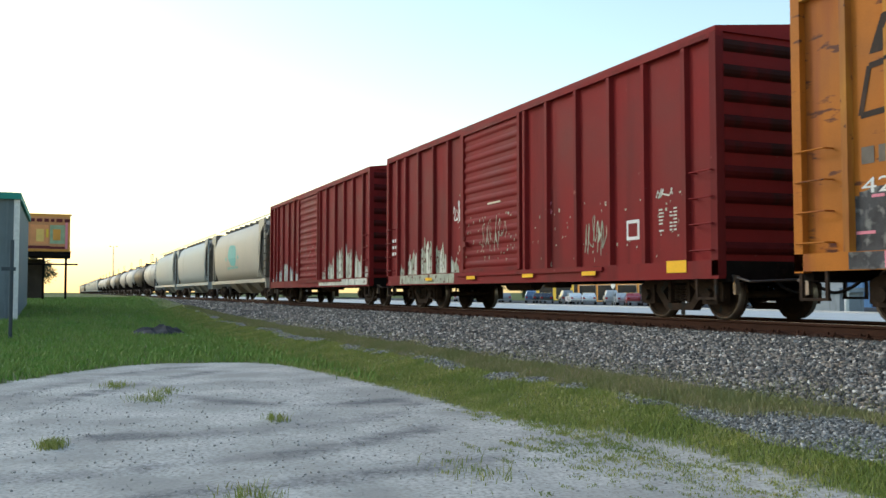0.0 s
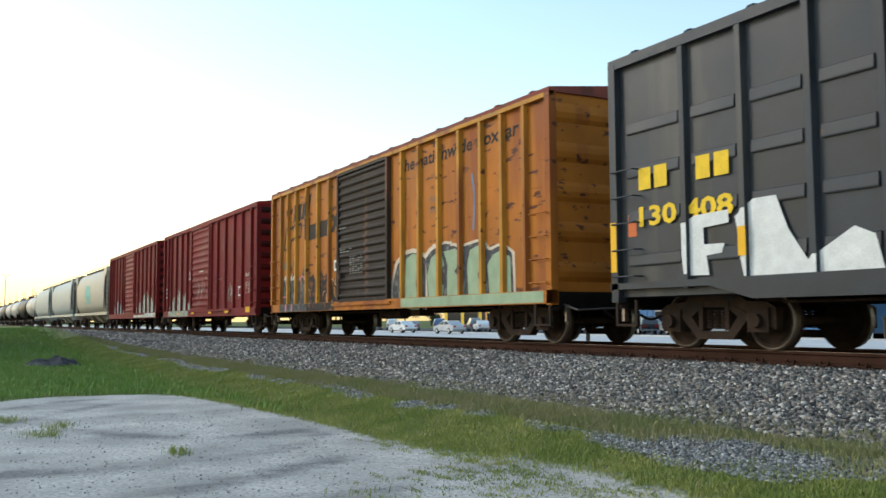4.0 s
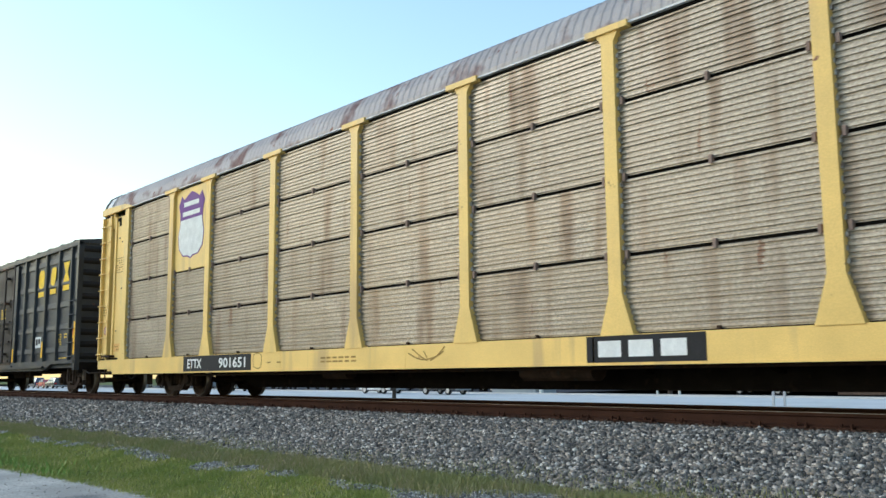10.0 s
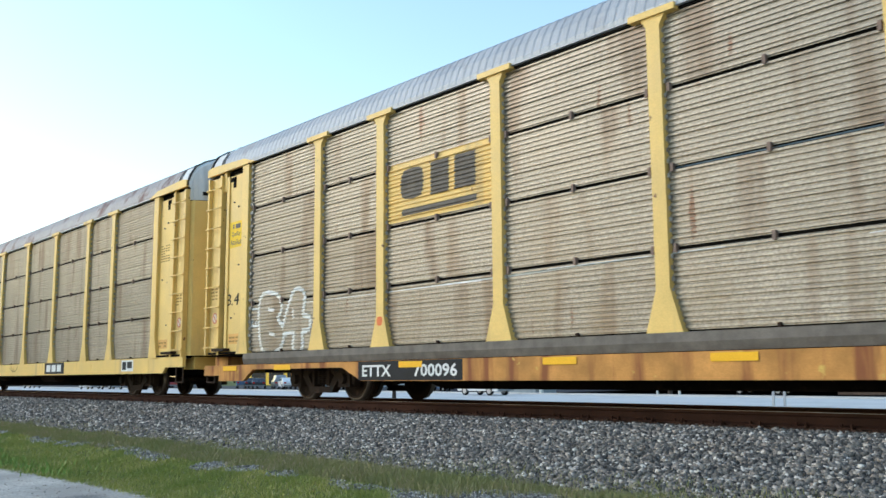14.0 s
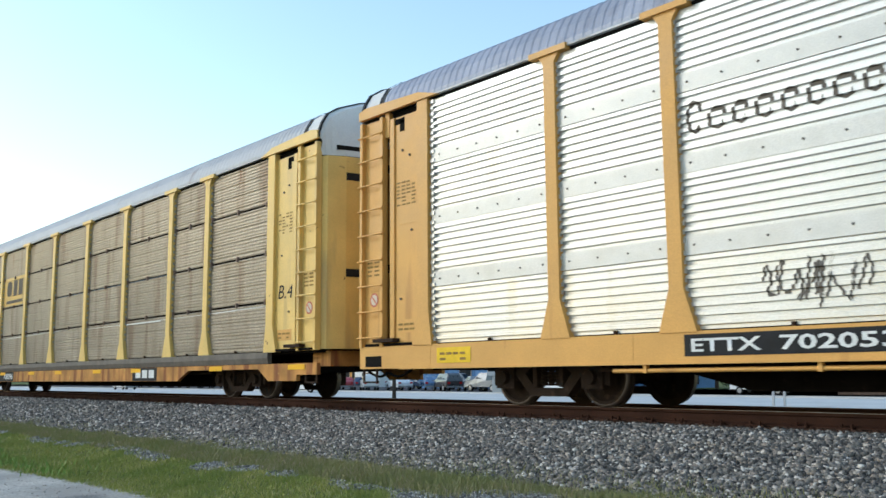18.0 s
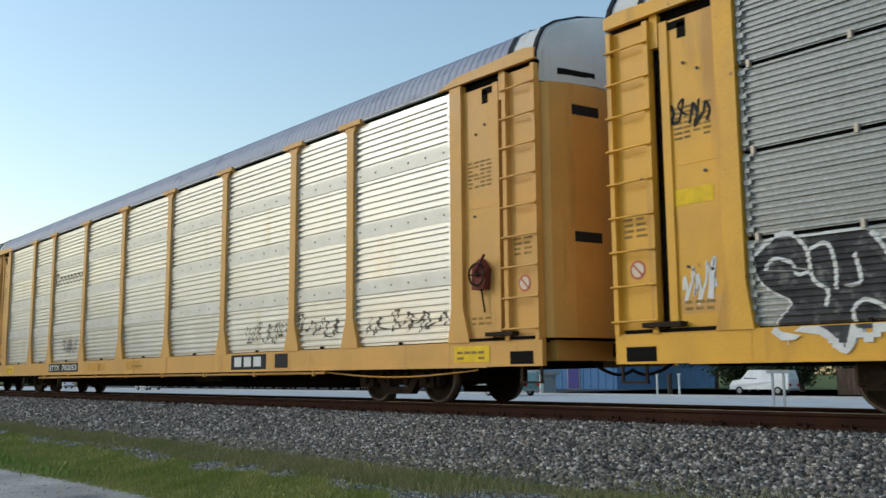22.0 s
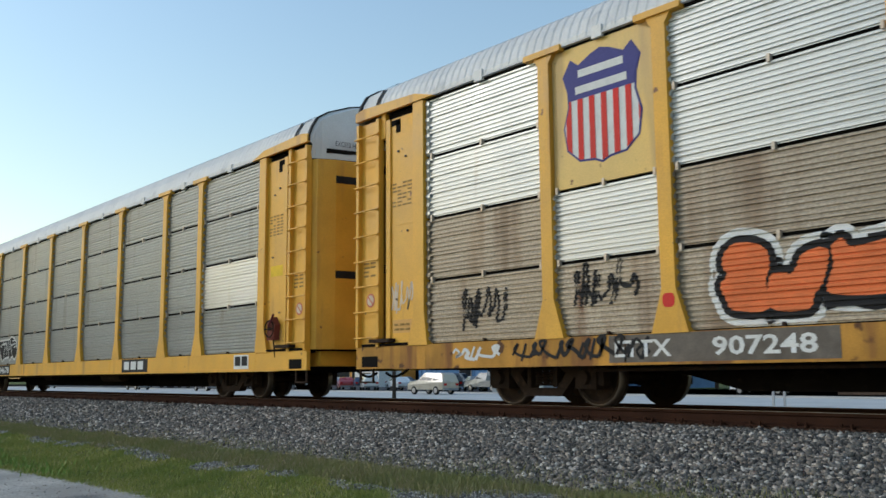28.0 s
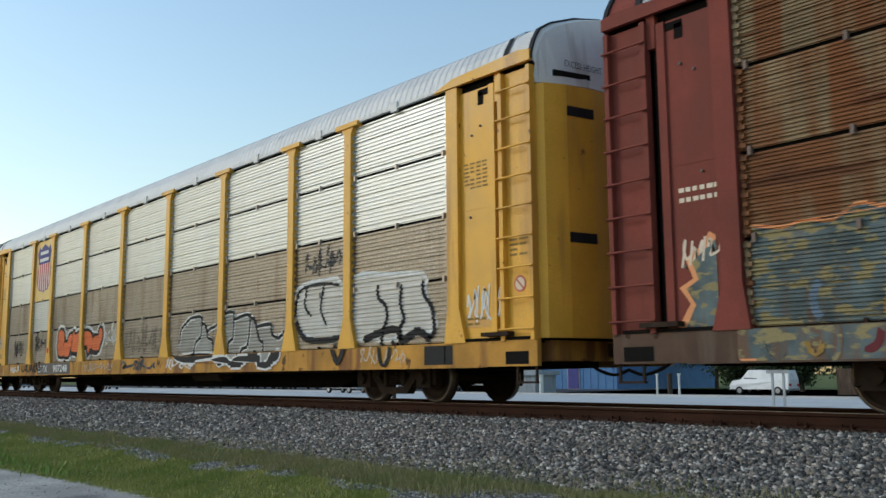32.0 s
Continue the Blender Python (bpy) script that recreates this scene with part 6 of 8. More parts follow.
m.box(1.32, 1.62, -1.60, -1.5, 1.0, 4.42)
part("door_post", m, BLACK_BOX, black)
for x in (-1.6, 0.62):
    m = Mesh()
    m.tube((x, -1.72, 1.05), (x, -1.72, 4.4), 0.03, 8)
    rod = part("lock_rod", m, BLACK_DOOR, black, "vertical door locking rod")
    for z in (1.3, 2.2, 3.1, 4.0):
        part("rod_guide", Mesh().box(x - 0.09, x + 0.09, -1.74, -1.6, z, z + 0.09), BLACK_DOOR, rod)
for z in (1.06, 1.75, 2.45, 3.2):
    m = Mesh()
    m.box(-1.88, 1.2, -1.70, -1.66, z, z + 0.06)
    part("door_bar", m, BLACK_DOOR, black)
m = Mesh()
m.tube((-0.35, -1.75, 1.5), (-0.35, -1.75, 2.5), 0.025, 6)
m.tube((-0.35, -1.75, 2.0), (-0.35, -1.68, 2.0), 0.14, 12)
part("door_handle", m, IRON, black)
m = Mesh()
m.box(-2.0, 5.0, -1.69, -1.6, 0.80, 0.86)
part("door_track", m, BLACK_BOX, black)
for x, zt in ((3.82, 4.04), (5.02, 4.06), (6.27, 4.09)):
    w = 0.58
    z0, z1 = zt - 0.62, zt
    c, mid = x + w / 2, (z0 + z1) / 2
    shape = {3.82: blob(c, mid, w, z1 - z0, random.Random(1), 12, 0.02), 5.02: blob(c, mid, w * 0.8, z1 - z0, random.Random(2), 10, 0.1, 0.15),
             6.27: [(x, z0), (x + w, z0), (x + w * 0.68, mid), (x + w, z1), (x, z1), (x + w * 0.32, mid)]}[x]
    painted("name_mark", black, [shape], LETTER, flat(-1.534), 0.004, "yellow blank name block")
    painted("name_mark", black, [rect(x, x + w, z0 - 0.27, z0 - 0.1)], LETTER, flat(-1.534), 0.004)
for x, z0, z1 in ((7.72, 1.18, 2.17), (4.69, 1.14, 1.66), (1.47, 1.05, 1.50), (-2.12, 1.15, 1.6), (-5.05, 1.3, 1.7), (-7.75, 1.2, 2.0)):
    painted("reflector", black, [rect(x - 0.07, x + 0.07, z0, z1)], SIGNAL, flat(-1.606), 0.004, "yellow reflector strip")
painted("data_board", black, [rect(3.84, 4.42, 1.47, 1.83)], CHALK, SIDE, 0.06)
painted("data_board", black, [rect(3.9, 4.1, 1.55, 1.76), rect(4.16, 4.36, 1.6, 1.76)], INK, SIDE, 0.064)
painted("placard", black, [rect(7.28, 7.6, 1.68, 1.98)], FLAME, SIDE, 0.008)
painted("placard", black, [rect(7.3, 7.58, 1.68, 1.78)], LETTER, SIDE, 0.012)
painted("placard", black, [rect(-7.5, -7.3, 1.75, 2.1)], FLAME, SIDE, 0.008)
small_print(black, 5.98, 6.3, 1.35, 1.9, 7, 5, LETTER, -1.5, 2)
small_print(black, 6.5, 6.8, 1.72, 1.9, 2, 6, LETTER, -1.5, 2)
small_print(black, 6.1, 6.9, 1.08, 1.15, 1, 7, LETTER, -1.5, 5)
small_print(black, -0.1, 0.55, 2.62, 3.0, 5, 8, LETTER, -1.63, 2)
small_print(black, -1.3, -0.7, 2.65, 2.95, 2, 9, LETTER, -1.63, 2)
lettering("130 408", -7.2, -5.25, 1.88, 2.2, -1.537, LETTER, black, "car_number", bold=0.03)
painted("reporting_mark", black, [rect(-7.2 + d, -6.92 + d, 2.46, 2.8) for d in (0, 0.36, 1.25, 1.61)], LETTER, SIDE, 0.036)
# white letters on the charcoal boxcar
painted("graffiti", black, [[(-6.18, 1.08), (-6.29, 1.84), (-6, 1.94), (-5.35, 1.96), (-5.34, 1.78), (-5.83, 1.75), (-5.82, 1.51), (-5.43, 1.5), (-5.48, 1.37), (-5.78, 1.35), (-5.73, 1.07)]], CHALK, SIDE, 0.038, "white sprayed letter")
painted("graffiti", black, [[(-4.99, 0.82), (-5.23, 1.85), (-4.9, 2.06), (-4.51, 2.06), (-4.33, 1.61), (-4.04, 1.19), (-3.35, 1.55), (-3.07, 1.43), (-2.93, 0.88), (-3.59, 0.77), (-4.11, 0.95), (-4.34, 0.75)]], CHALK, SIDE, 0.038, "white sprayed letter")
painted("graffiti", black, [[(-6.18, 1.08), (-6.29, 1.84), (-6, 1.94), (-5.35, 1.96), (-5.34, 1.78), (-5.83, 1.75), (-5.82, 1.51), (-5.43, 1.5), (-5.48, 1.37), (-5.78, 1.35), (-5.73, 1.07)]], CHALK, flat(-1.592), 0.003, "", [(p - 0.05, p + 0.05) for p in bl_posts])
painted("graffiti", black, [[(-4.99, 0.82), (-5.23, 1.85), (-4.9, 2.06), (-4.51, 2.06), (-4.33, 1.61), (-4.04, 1.19), (-3.35, 1.55), (-3.07, 1.43), (-2.93, 0.88), (-3.59, 0.77), (-4.11, 0.95), (-4.34, 0.75)]], CHALK, flat(-1.592), 0.003, "", [(p - 0.05, p + 0.05) for p in bl_posts])


# ---- hoppers and tank wagons ahead ----
def hopper(u, paint, label, half=8.9, spin=False, logo=False):
    car = thing("covered_hopper", label, "railway wagon", "wagons of the train")
    sec = [(0.0, 4.35), (0.75, 4.32), (1.15, 4.2), (1.42, 3.9), (1.56, 3.3), (1.58, 2.5), (1.5, 1.7), (1.3, 1.15), (0.0, 1.15)]
    ring = [(-y, z) for y, z in sec[::-1]] + [(y, z) for y, z in sec[1:-1]]
    m = Mesh()
    m.loft([[(x, y, z) for y, z in ring] for x in (-half + 1.7, half - 1.7)], smooth=True)
    part("tank_body", m, paint, car)
    for s in (-1, 1):
        # dark grey slope sheets: the shade of the end recess is in their colour
        m = Mesh()
        m.loft([[(s * (half - a), y * k, max(z, cut)) for y, z in ring] for a, cut, k in ((1.7, 1.15, 0.94), (1.2, 2.3, 0.9), (0.5, 3.4, 0.84))], smooth=True)
        part("slope_sheet", m, FADED, car, "end slope coloured dark for its shaded recess")
        for y in (-1.55, 1.5):
            m = Mesh()
            m.prism([(s * (half - 1.7), 4.25), (s * (half - 0.3), 4.25), (s * (half - 0.3), 3.9), (s * (half - 1.2), 3.6), (s * (half - 1.7), 1.3)], "y", y, y + 0.05)
            part("side_gusset", m, paint, car)
    m = Mesh()
    m.box(-half + 0.2, half - 0.2, -0.5, 0.5, 4.36, 4.46)
    for k in range(10):
        x = -half + 1.2 + k * (2 * half - 2.4) / 9
        m.tube((x, -0.5, 4.40), (x, -0.5, 4.55), 0.3, 12)
    m.box(-half + 0.2, half - 0.2, -1.02, -0.98, 4.55, 4.58)
    part("roof_walk", m, FADED, car)
    m = Mesh()
    m.box(-half, half, -1.52, -1.44, 0.98, 1.18)
    both("side_sill", m.data("side_sill", paint), car)
    for s in (-1, 1):
        m = Mesh()
        m.box(*sorted((s * (half - 0.12), s * half)), -1.5, 1.5, 0.7, 1.2)
        for y in (-1.5, 1.42):
            m.box(*sorted((s * (half - 0.5), s * (half - 0.4))), y, y + 0.08, 1.1, 4.3)
        part("end_frame", m, paint, car)
        m = Mesh()
        for k in range(8):
            m.tube((s * (half - 0.45), -1.52, 1.3 + 0.38 * k), (s * half, -1.52, 1.3 + 0.38 * k), 0.018, 5)
        part("end_ladder", m, IRON, car)
        coupler(car, s * (half - 0.1), s)
        bogie(car, s * (half - 1.9), spin)
    for x in (-3.6, 0.0, 3.6):
        m = Mesh()
        m.loft([[(x - 1.5, -1.25, 1.16), (x + 1.5, -1.25, 1.16), (x + 1.5, 1.25, 1.16), (x - 1.5, 1.25, 1.16)], [(x - 0.4, -0.5, 0.42), (x + 0.4, -0.5, 0.42), (x + 0.4, 0.5, 0.42), (x - 0.4, 0.5, 0.42)]])
        part("hopper_chute", m, paint, car)
    if logo:
        mid = [(2.0, -1.53), (2.5, -1.582), (3.0, -1.572), (3.3, -1.562)]
        painted("emblem", car, [blob(-0.6, 2.65, 2.6, 1.15, random.Random(5), 10, 0.16)], TEAL, mid, 0.01, "faded teal emblem")
        painted("emblem", car, [rect(-2.4 + 0.62 * k, -1.95 + 0.62 * k, 1.86, 2.0) for k in range(6)] + [rect(-2.9, -2.5, 2.4, 2.6), rect(1.2, 1.6, 2.4, 2.6)], TEAL, [(1.7, -1.5), (2.5, -1.582), (3.3, -1.56)], 0.012)
    trains.append((car, u))
    return car


def tank_wagon(u, paint, label, half=8.0):
    car = thing("tank_wagon", label, "railway wagon", "wagons of the train")
    m = Mesh()
    rings = []
    for x, k in ((-half + 0.6, 0.05), (-half + 0.75, 0.55), (-half + 1.1, 0.88), (-half + 1.5, 1.0), (half - 1.5, 1.0), (half - 1.1, 0.88), (half - 0.75, 0.55), (half - 0.6, 0.05)):
        rings.append([(x, 1.48 * k * math.cos(2 * math.pi * i / 20), 2.6 + 1.48 * k * math.sin(2 * math.pi * i / 20)) for i in range(20)])
    m.loft(rings, smooth=True)
    part("tank_body", m, paint, car)
    m = Mesh()
    m.tube((0, 0, 4.0), (0, 0, 4.4), 0.45, 14)
    part("dome", m, paint, car)
    m = Mesh()
    for x in (-1.3, 1.3):
        for y in (-1.1, 1.1):
            m.tube((x, y, 3.7), (x, y, 4.95), 0.025, 5)
    for y in (-1.1, 1.1):
        m.tube((-1.3, y, 4.95), (1.3, y, 4.95), 0.025, 5)
    m.box(-1.3, 1.3, -1.15, 1.15, 4.04, 4.08)
    part("platform", m, IRON, car)
    m = Mesh()
    m.box(-half, half, -0.35, 0.35, 0.75, 1.1)
    for x in (-half + 1.6, half - 1.6):
        m.prism([(-1.35, 1.0), (1.35, 1.0), (1.35, 2.0), (0.9, 1.3), (-0.9, 1.3), (-1.35, 2.0)], "x", x - 0.25, x + 0.25)
    m.box(-half, -half + 1.2, -1.45, 1.45, 1.05, 1.15)
    m.box(half - 1.2, half, -1.45, 1.45, 1.05, 1.15)
    part("underframe", m, IRON_DARK, car)
    for s in (-1, 1):
        coupler(car, s * (half - 0.1), s)
        bogie(car, s * (half - 1.6), False)
    trains.append((car, u))
    return car


hopper(-55.0, TAN_HOP, "cream-tan covered hopper with a faded teal emblem", 8.95, True, True)
grey_hopper = hopper(-75.2, GREY_HOP, "pale grey-green covered hopper in the train", 9.6)
trains.append((copy_thing(grey_hopper, pose(0, 0, 0)), -95.6))
tank = tank_wagon(-114.2, TANK_WHITE, "dirty white tank wagon in the train")
dark_tank = tank_wagon(-131.6, TANK_BLACK, "grimy black tank wagon in the train")
u = -149.0
for k, kind in enumerate("wwbwbwww" + "hhhhhhh" + "bb" + "cccccc"):
    if kind in "wb":
        trains.append((copy_thing(tank if kind == "w" else dark_tank, pose(0, 0, 0)), u))
        u -= 17.4
    elif kind == "h":
        trains.append((copy_thing(grey_hopper, pose(0, 0, 0)), u - 1.5))
        u -= 20.4
    else:
        if k == 17:
            tan_far = hopper(u - 1.2, TAN_HOP, "cream-tan covered hopper far ahead in the train", 8.95)
        else:
            trains.append((copy_thing(tan_far, pose(0, 0, 0)), u - 1.2))
        u -= 19.2


# ---- ground, track and lot ----
def smoothstep(a, b, v):
    t = min(1.0, max(0.0, (v - a) / (b - a)))
    return t * t * (3 - 2 * t)


def height(x, y):
    """The lie of the land: a lot, a low bank to the ballast, flat ground past the track."""
    z = 0.34 * smoothstep(4.9, 7.2, y) * (1 - smoothstep(14.6, 17.5, y))
    berm = 1.0 * smoothstep(30, 75, -x) * (1 - smoothstep(6.0, 8.5, y)) * smoothstep(-60, -20, y)
    near = 1 - smoothstep(40, 90, abs(x) + abs(y))
    return z + berm + near * (0.018 * noise.noise(Vector((x * 0.35, y * 0.5, 0))) + 0.012 * noise.noise(Vector((x * 1.7, y * 1.7, 3)))) - 0.03


def spaced(stops):
    out = []
    for a, b, step in stops:
        k = max(1, round((b - a) / step))
        out += [a + (b - a) * i / k for i in range(k)]
    return out + [stops[-1][1]]


LOT_EDGE = smooth_line([(-16.2, -1.6), (-18.6, -0.1), (-20.2, 1.2), (-20.6, 2.4), (-20.3, 3.6), (-19.2, 4.35), (-16.7, 4.75), (-13.3, 4.98), (-10.1, 5.05), (-8.4, 5.45), (-7.0, 5.55), (-5.6, 5.5), (-2, 5.4), (8, 5.3), (30, 5.4)], 3)
LOT_POLY = LOT_EDGE + [(30, -40), (-9, -40), (-12, -8)]


def lot_depth(x, y):
    """How far inside the lot a place lies; negative outside."""
    inside, best = False, 1e9
    for i in range(len(LOT_POLY)):
        (xa, ya), (xb, yb) = LOT_POLY[i], LOT_POLY[(i + 1) % len(LOT_POLY)]
        if (ya > y) != (yb > y) and x < xa + (y - ya) / (yb - ya) * (xb - xa):
            inside = not inside
        dx, dy = xb - xa, yb - ya
        t = min(1.0, max(0.0, ((x - xa) * dx + (y - ya) * dy) / (dx * dx + dy * dy)))
        best = min(best, math.hypot(x - xa - t * dx, y - ya - t * dy))
    return best if inside else -best


def patchy(x, y):
    """Bare stony patches in the grass beside the ballast."""
    wander = 0.16 * noise.noise(Vector((x * 0.21, 4.0, 1))) + 0.06 * math.sin(x)
    band = max(0.0, 1 - abs(y - 6.40 - wander) / 0.34)
    n = 0.5 + 0.7 * noise.noise(Vector((x * 0.37, y * 0.8, 2))) + 0.55 * noise.noise(Vector((x * 1.9, y * 2.3, 7)))
    right = smoothstep(-8.6, -6.6, x) * max(0.0, 1 - abs(y - 6.5) / 0.75)
    return min(1.0, max(band * n * 1.5, right * (n + 0.35)))


GRASS_SOIL = material("grass_soil", (0.11, 0.13, 0.036), 0.95, var=0.3, scale=0.6, stain=(0.15, 0.145, 0.06), amount=0.4, bump=0.6, grain=45, stain2=(0.085, 0.125, 0.028), amount2=0.35, scale2=1.3)
ROAD = material("pale_concrete", (0.54, 0.53, 0.505), 0.85, var=0.08, scale=0.3, stain=(0.38, 0.38, 0.37), amount=0.3)
ASPHALT = material("asphalt", (0.07, 0.07, 0.075), 0.9, var=0.15)
BALLAST_BED = material("ballast_bed", (0.075, 0.073, 0.068), 0.95, var=0.4, scale=9.0, bump=1.0, grain=22, stain=(0.07, 0.065, 0.065), amount=0.45)


def stone_material(name, stops):
    """Broken stones that differ one from another."""
    m = bpy.data.materials.new(name)
    m.use_nodes = True
    n, l = m.node_tree.nodes, m.node_tree.links
    g, r = n.new("ShaderNodeNewGeometry"), n.new("ShaderNodeValToRGB")
    for k, (p, c) in enumerate(stops):
        e = r.color_ramp.elements[k] if k < 2 else r.color_ramp.elements.new(p)
        e.position, e.color = p, (*c, 1)
    l.new(g.outputs["Random Per Island"], r.inputs[0])
    l.new(r.outputs[0], n["Principled BSDF"].inputs["Base Color"])
    n["Principled BSDF"].inputs["Roughness"].default_value = 0.85
    return m


STONE = stone_material("ballast_stone", ((0.0, (0.028, 0.027, 0.026)), (0.3, (0.088, 0.083, 0.074)), (0.6, (0.185, 0.173, 0.152)), (0.82, (0.26, 0.212, 0.165)), (1.0, (0.62, 0.58, 0.51))))
VERGE_STONE = stone_material("verge_stone", ((0.0, (0.05, 0.048, 0.042)), (0.35, (0.12, 0.118, 0.105)), (0.7, (0.24, 0.235, 0.215)), (1.0, (0.46, 0.45, 0.42))))

xs = spaced([(-3000, -400, 260), (-400, -100, 15), (-100, -30, 2.0), (-30, 4, 0.25), (4, 60, 4), (60, 400, 34), (400, 3000, 260)])
ys = spaced([(-3000, -300, 270), (-300, -30, 15), (-30, -6, 1.5), (-6, 9, 0.22), (9, 20, 0.8), (20, 300, 14), (300, 3500, 320)])
gv = [(x, y, height(x, y)) for y in ys for x in xs]
nx = len(xs)
gf = [(j * nx + i, j * nx + i + 1, (j + 1) * nx + i + 1, (j + 1) * nx + i) for j in range(len(ys) - 1) for i in range(nx - 1)]
gme = bpy.data.meshes.new("ground")
gme.from_pydata(gv, [], gf)
gme.polygons.foreach_set("use_smooth", [True] * len(gf))
mask = gme.attributes.new("lot", "FLOAT", "POINT")
mask.data.foreach_set("value", [max(-2.0, min(2.0, lot_depth(x, y))) if -32 < x < 32 and -42 < y < 10 else -2.0 for x, y, z in gv])
mask = gme.attributes.new("stony", "FLOAT", "POINT")
mask.data.foreach_set("value", [patchy(x, y) if -60 < x < 5 and 5 < y < 8 else 0.0 for x, y, z in gv])
RUTS = [smooth_line(q, 6) for q in (
    [(-14.2, -1.0), (-16.8, 0.2), (-18.8, 1.6), (-19.6, 2.6)], [(-13.2, -0.6), (-15.6, 0.9), (-17.6, 2.2), (-18.6, 3.2)],
    [(-14.2, 1.6), (-12.9, 2.3), (-12.2, 3.2), (-12.4, 4.4)], [(-10.4, 0.4), (-10.2, 2.0), (-10.6, 3.4), (-11.8, 4.6)],
    [(-8.3, -0.6), (-8.5, 1.2), (-8.9, 2.6), (-9.8, 4.0)], [(-7.2, 0.6), (-7.3, 2.2), (-7.8, 3.6)])]


def rut(x, y):
    d = min(math.hypot(x - a, y - b) for line in RUTS for a, b in line)
    return max(0.0, 1 - d / 0.34) * (0.8 + 0.9 * noise.noise(Vector((x * 1.1, y * 1.1, 6))))


mask = gme.attributes.new("rut", "FLOAT", "POINT")
mask.data.foreach_set("value", [rut(x, y) if -21 < x < -5 and -2 < y < 6 else 0.0 for x, y, z in gv])
# the lot's gravel shows where the ground lies inside it, with a ragged edge
GRASS_SOIL.name = "ground_cover"
_n, _l = GRASS_SOIL.node_tree.nodes, GRASS_SOIL.node_tree.links


def lay_over(attribute, lo, hi, rough, sc, col_a, col_b, col_c, blotch=0.45):
    b = _n["Principled BSDF"]
    old = b.inputs["Base Color"].links[0].from_socket
    at = _n.new("ShaderNodeAttribute")
    at.attribute_name = attribute
    co = _n.new("ShaderNodeTexCoord")
    nz = []
    for s_ in (sc, sc * 7, 24.0, 0.8):
        t = _n.new("ShaderNodeTexNoise")
        t.inputs["Scale"].default_value, t.inputs["Detail"].default_value = s_, 6.0
        _l.new(co.outputs["Object"], t.inputs["Vector"])
        nz.append(t.outputs[0])
    half_ = _n.new("ShaderNodeMath")
    half_.operation, half_.inputs[1].default_value = "MULTIPLY_ADD", rough
    _l.new(nz[0], half_.inputs[0])
    _l.new(at.outputs["Fac"], half_.inputs[2])
    third = _n.new("ShaderNodeMath")
    third.operation, third.inputs[1].default_value = "MULTIPLY_ADD", rough * 0.7
    _l.new(nz[1], third.inputs[0])
    _l.new(half_.outputs[0], third.inputs[2])
    rng_ = _n.new("ShaderNodeMapRange")
    rng_.inputs[1].default_value, rng_.inputs[2].default_value = lo + rough * 0.85, hi + rough * 0.85
    _l.new(third.outputs[0], rng_.inputs[0])
    ramp_ = _n.new("ShaderNodeValToRGB")
    for k, (p, c) in enumerate(((0.32, col_a), (0.5, col_b), (0.68, col_c))):
        e = ramp_.color_ramp.elements[k] if k < 2 else ramp_.color_ramp.elements.new(p)
        e.position, e.color = p, (*c, 1)
    _l.new(nz[2], ramp_.inputs[0])
    ramp2 = _n.new("ShaderNodeMapRange")
    ramp2.inputs[1].default_value, ramp2.inputs[2].default_value, ramp2.inputs[3].default_value, ramp2.inputs[4].default_value = 0.38, 0.62, 0.0, blotch
    _l.new(nz[3], ramp2.inputs[0])
    m1 = _n.new("ShaderNodeMix")
    m1.data_type = "RGBA"
    _l.new(ramp2.outputs[0], m1.inputs[0])
    _l.new(ramp_.outputs[0], m1.inputs[6])
    m1.inputs[7].default_value = (*[c * 0.62 for c in col_b], 1)
    m2 = _n.new("ShaderNodeMix")
    m2.data_type = "RGBA"
    _l.new(rng_.outputs[0], m2.inputs[0])
    _l.new(old, m2.inputs[6])
    _l.new(m1.outputs[2], m2.inputs[7])
    _l.new(m2.outputs[2], b.inputs["Base Color"])


lay_over("stony", 0.45, 0.75, 0.7, 3.5, (0.07, 0.068, 0.062), (0.15, 0.145, 0.13), (0.30, 0.29, 0.27))
lay_over("lot", -0.1, 0.1, 0.75, 1.9, (0.30, 0.28, 0.24), (0.50, 0.475, 0.42), (0.63, 0.60, 0.54), 0.85)
lay_over("rut", 0.08, 0.75, 0.75, 2.4, (0.13, 0.125, 0.115), (0.21, 0.203, 0.19), (0.32, 0.31, 0.29))
gme.materials.append(GRASS_SOIL)
tagged(new("ground", gme), "green and dry grass ground reaching to the horizon", "ground", kind="structure")

# ballast bed
BED = [(7.15, 0.30), (7.9, 0.52), (8.7, 0.72), (9.35, 0.835), (9.9, 0.855), (12.1, 0.855), (12.7, 0.83), (14.6, 0.3)]
bed = Mesh()
bed.loft([[(x, y, z) for y, z in BED] for x in (-2600, -300, -60, -20, 10, 80, 400, 2600)], closed=False, caps=False)
single("ballast_bed", bed, BALLAST_BED, "grey crushed-stone ballast bed under the track", "ballast", kind="structure")


def bed_z(y):
    for (ya, za), (yb, zb) in zip(BED, BED[1:]):
        if ya <= y <= yb:
            return za + (zb - za) * (y - ya) / (yb - ya)
    return 0.3


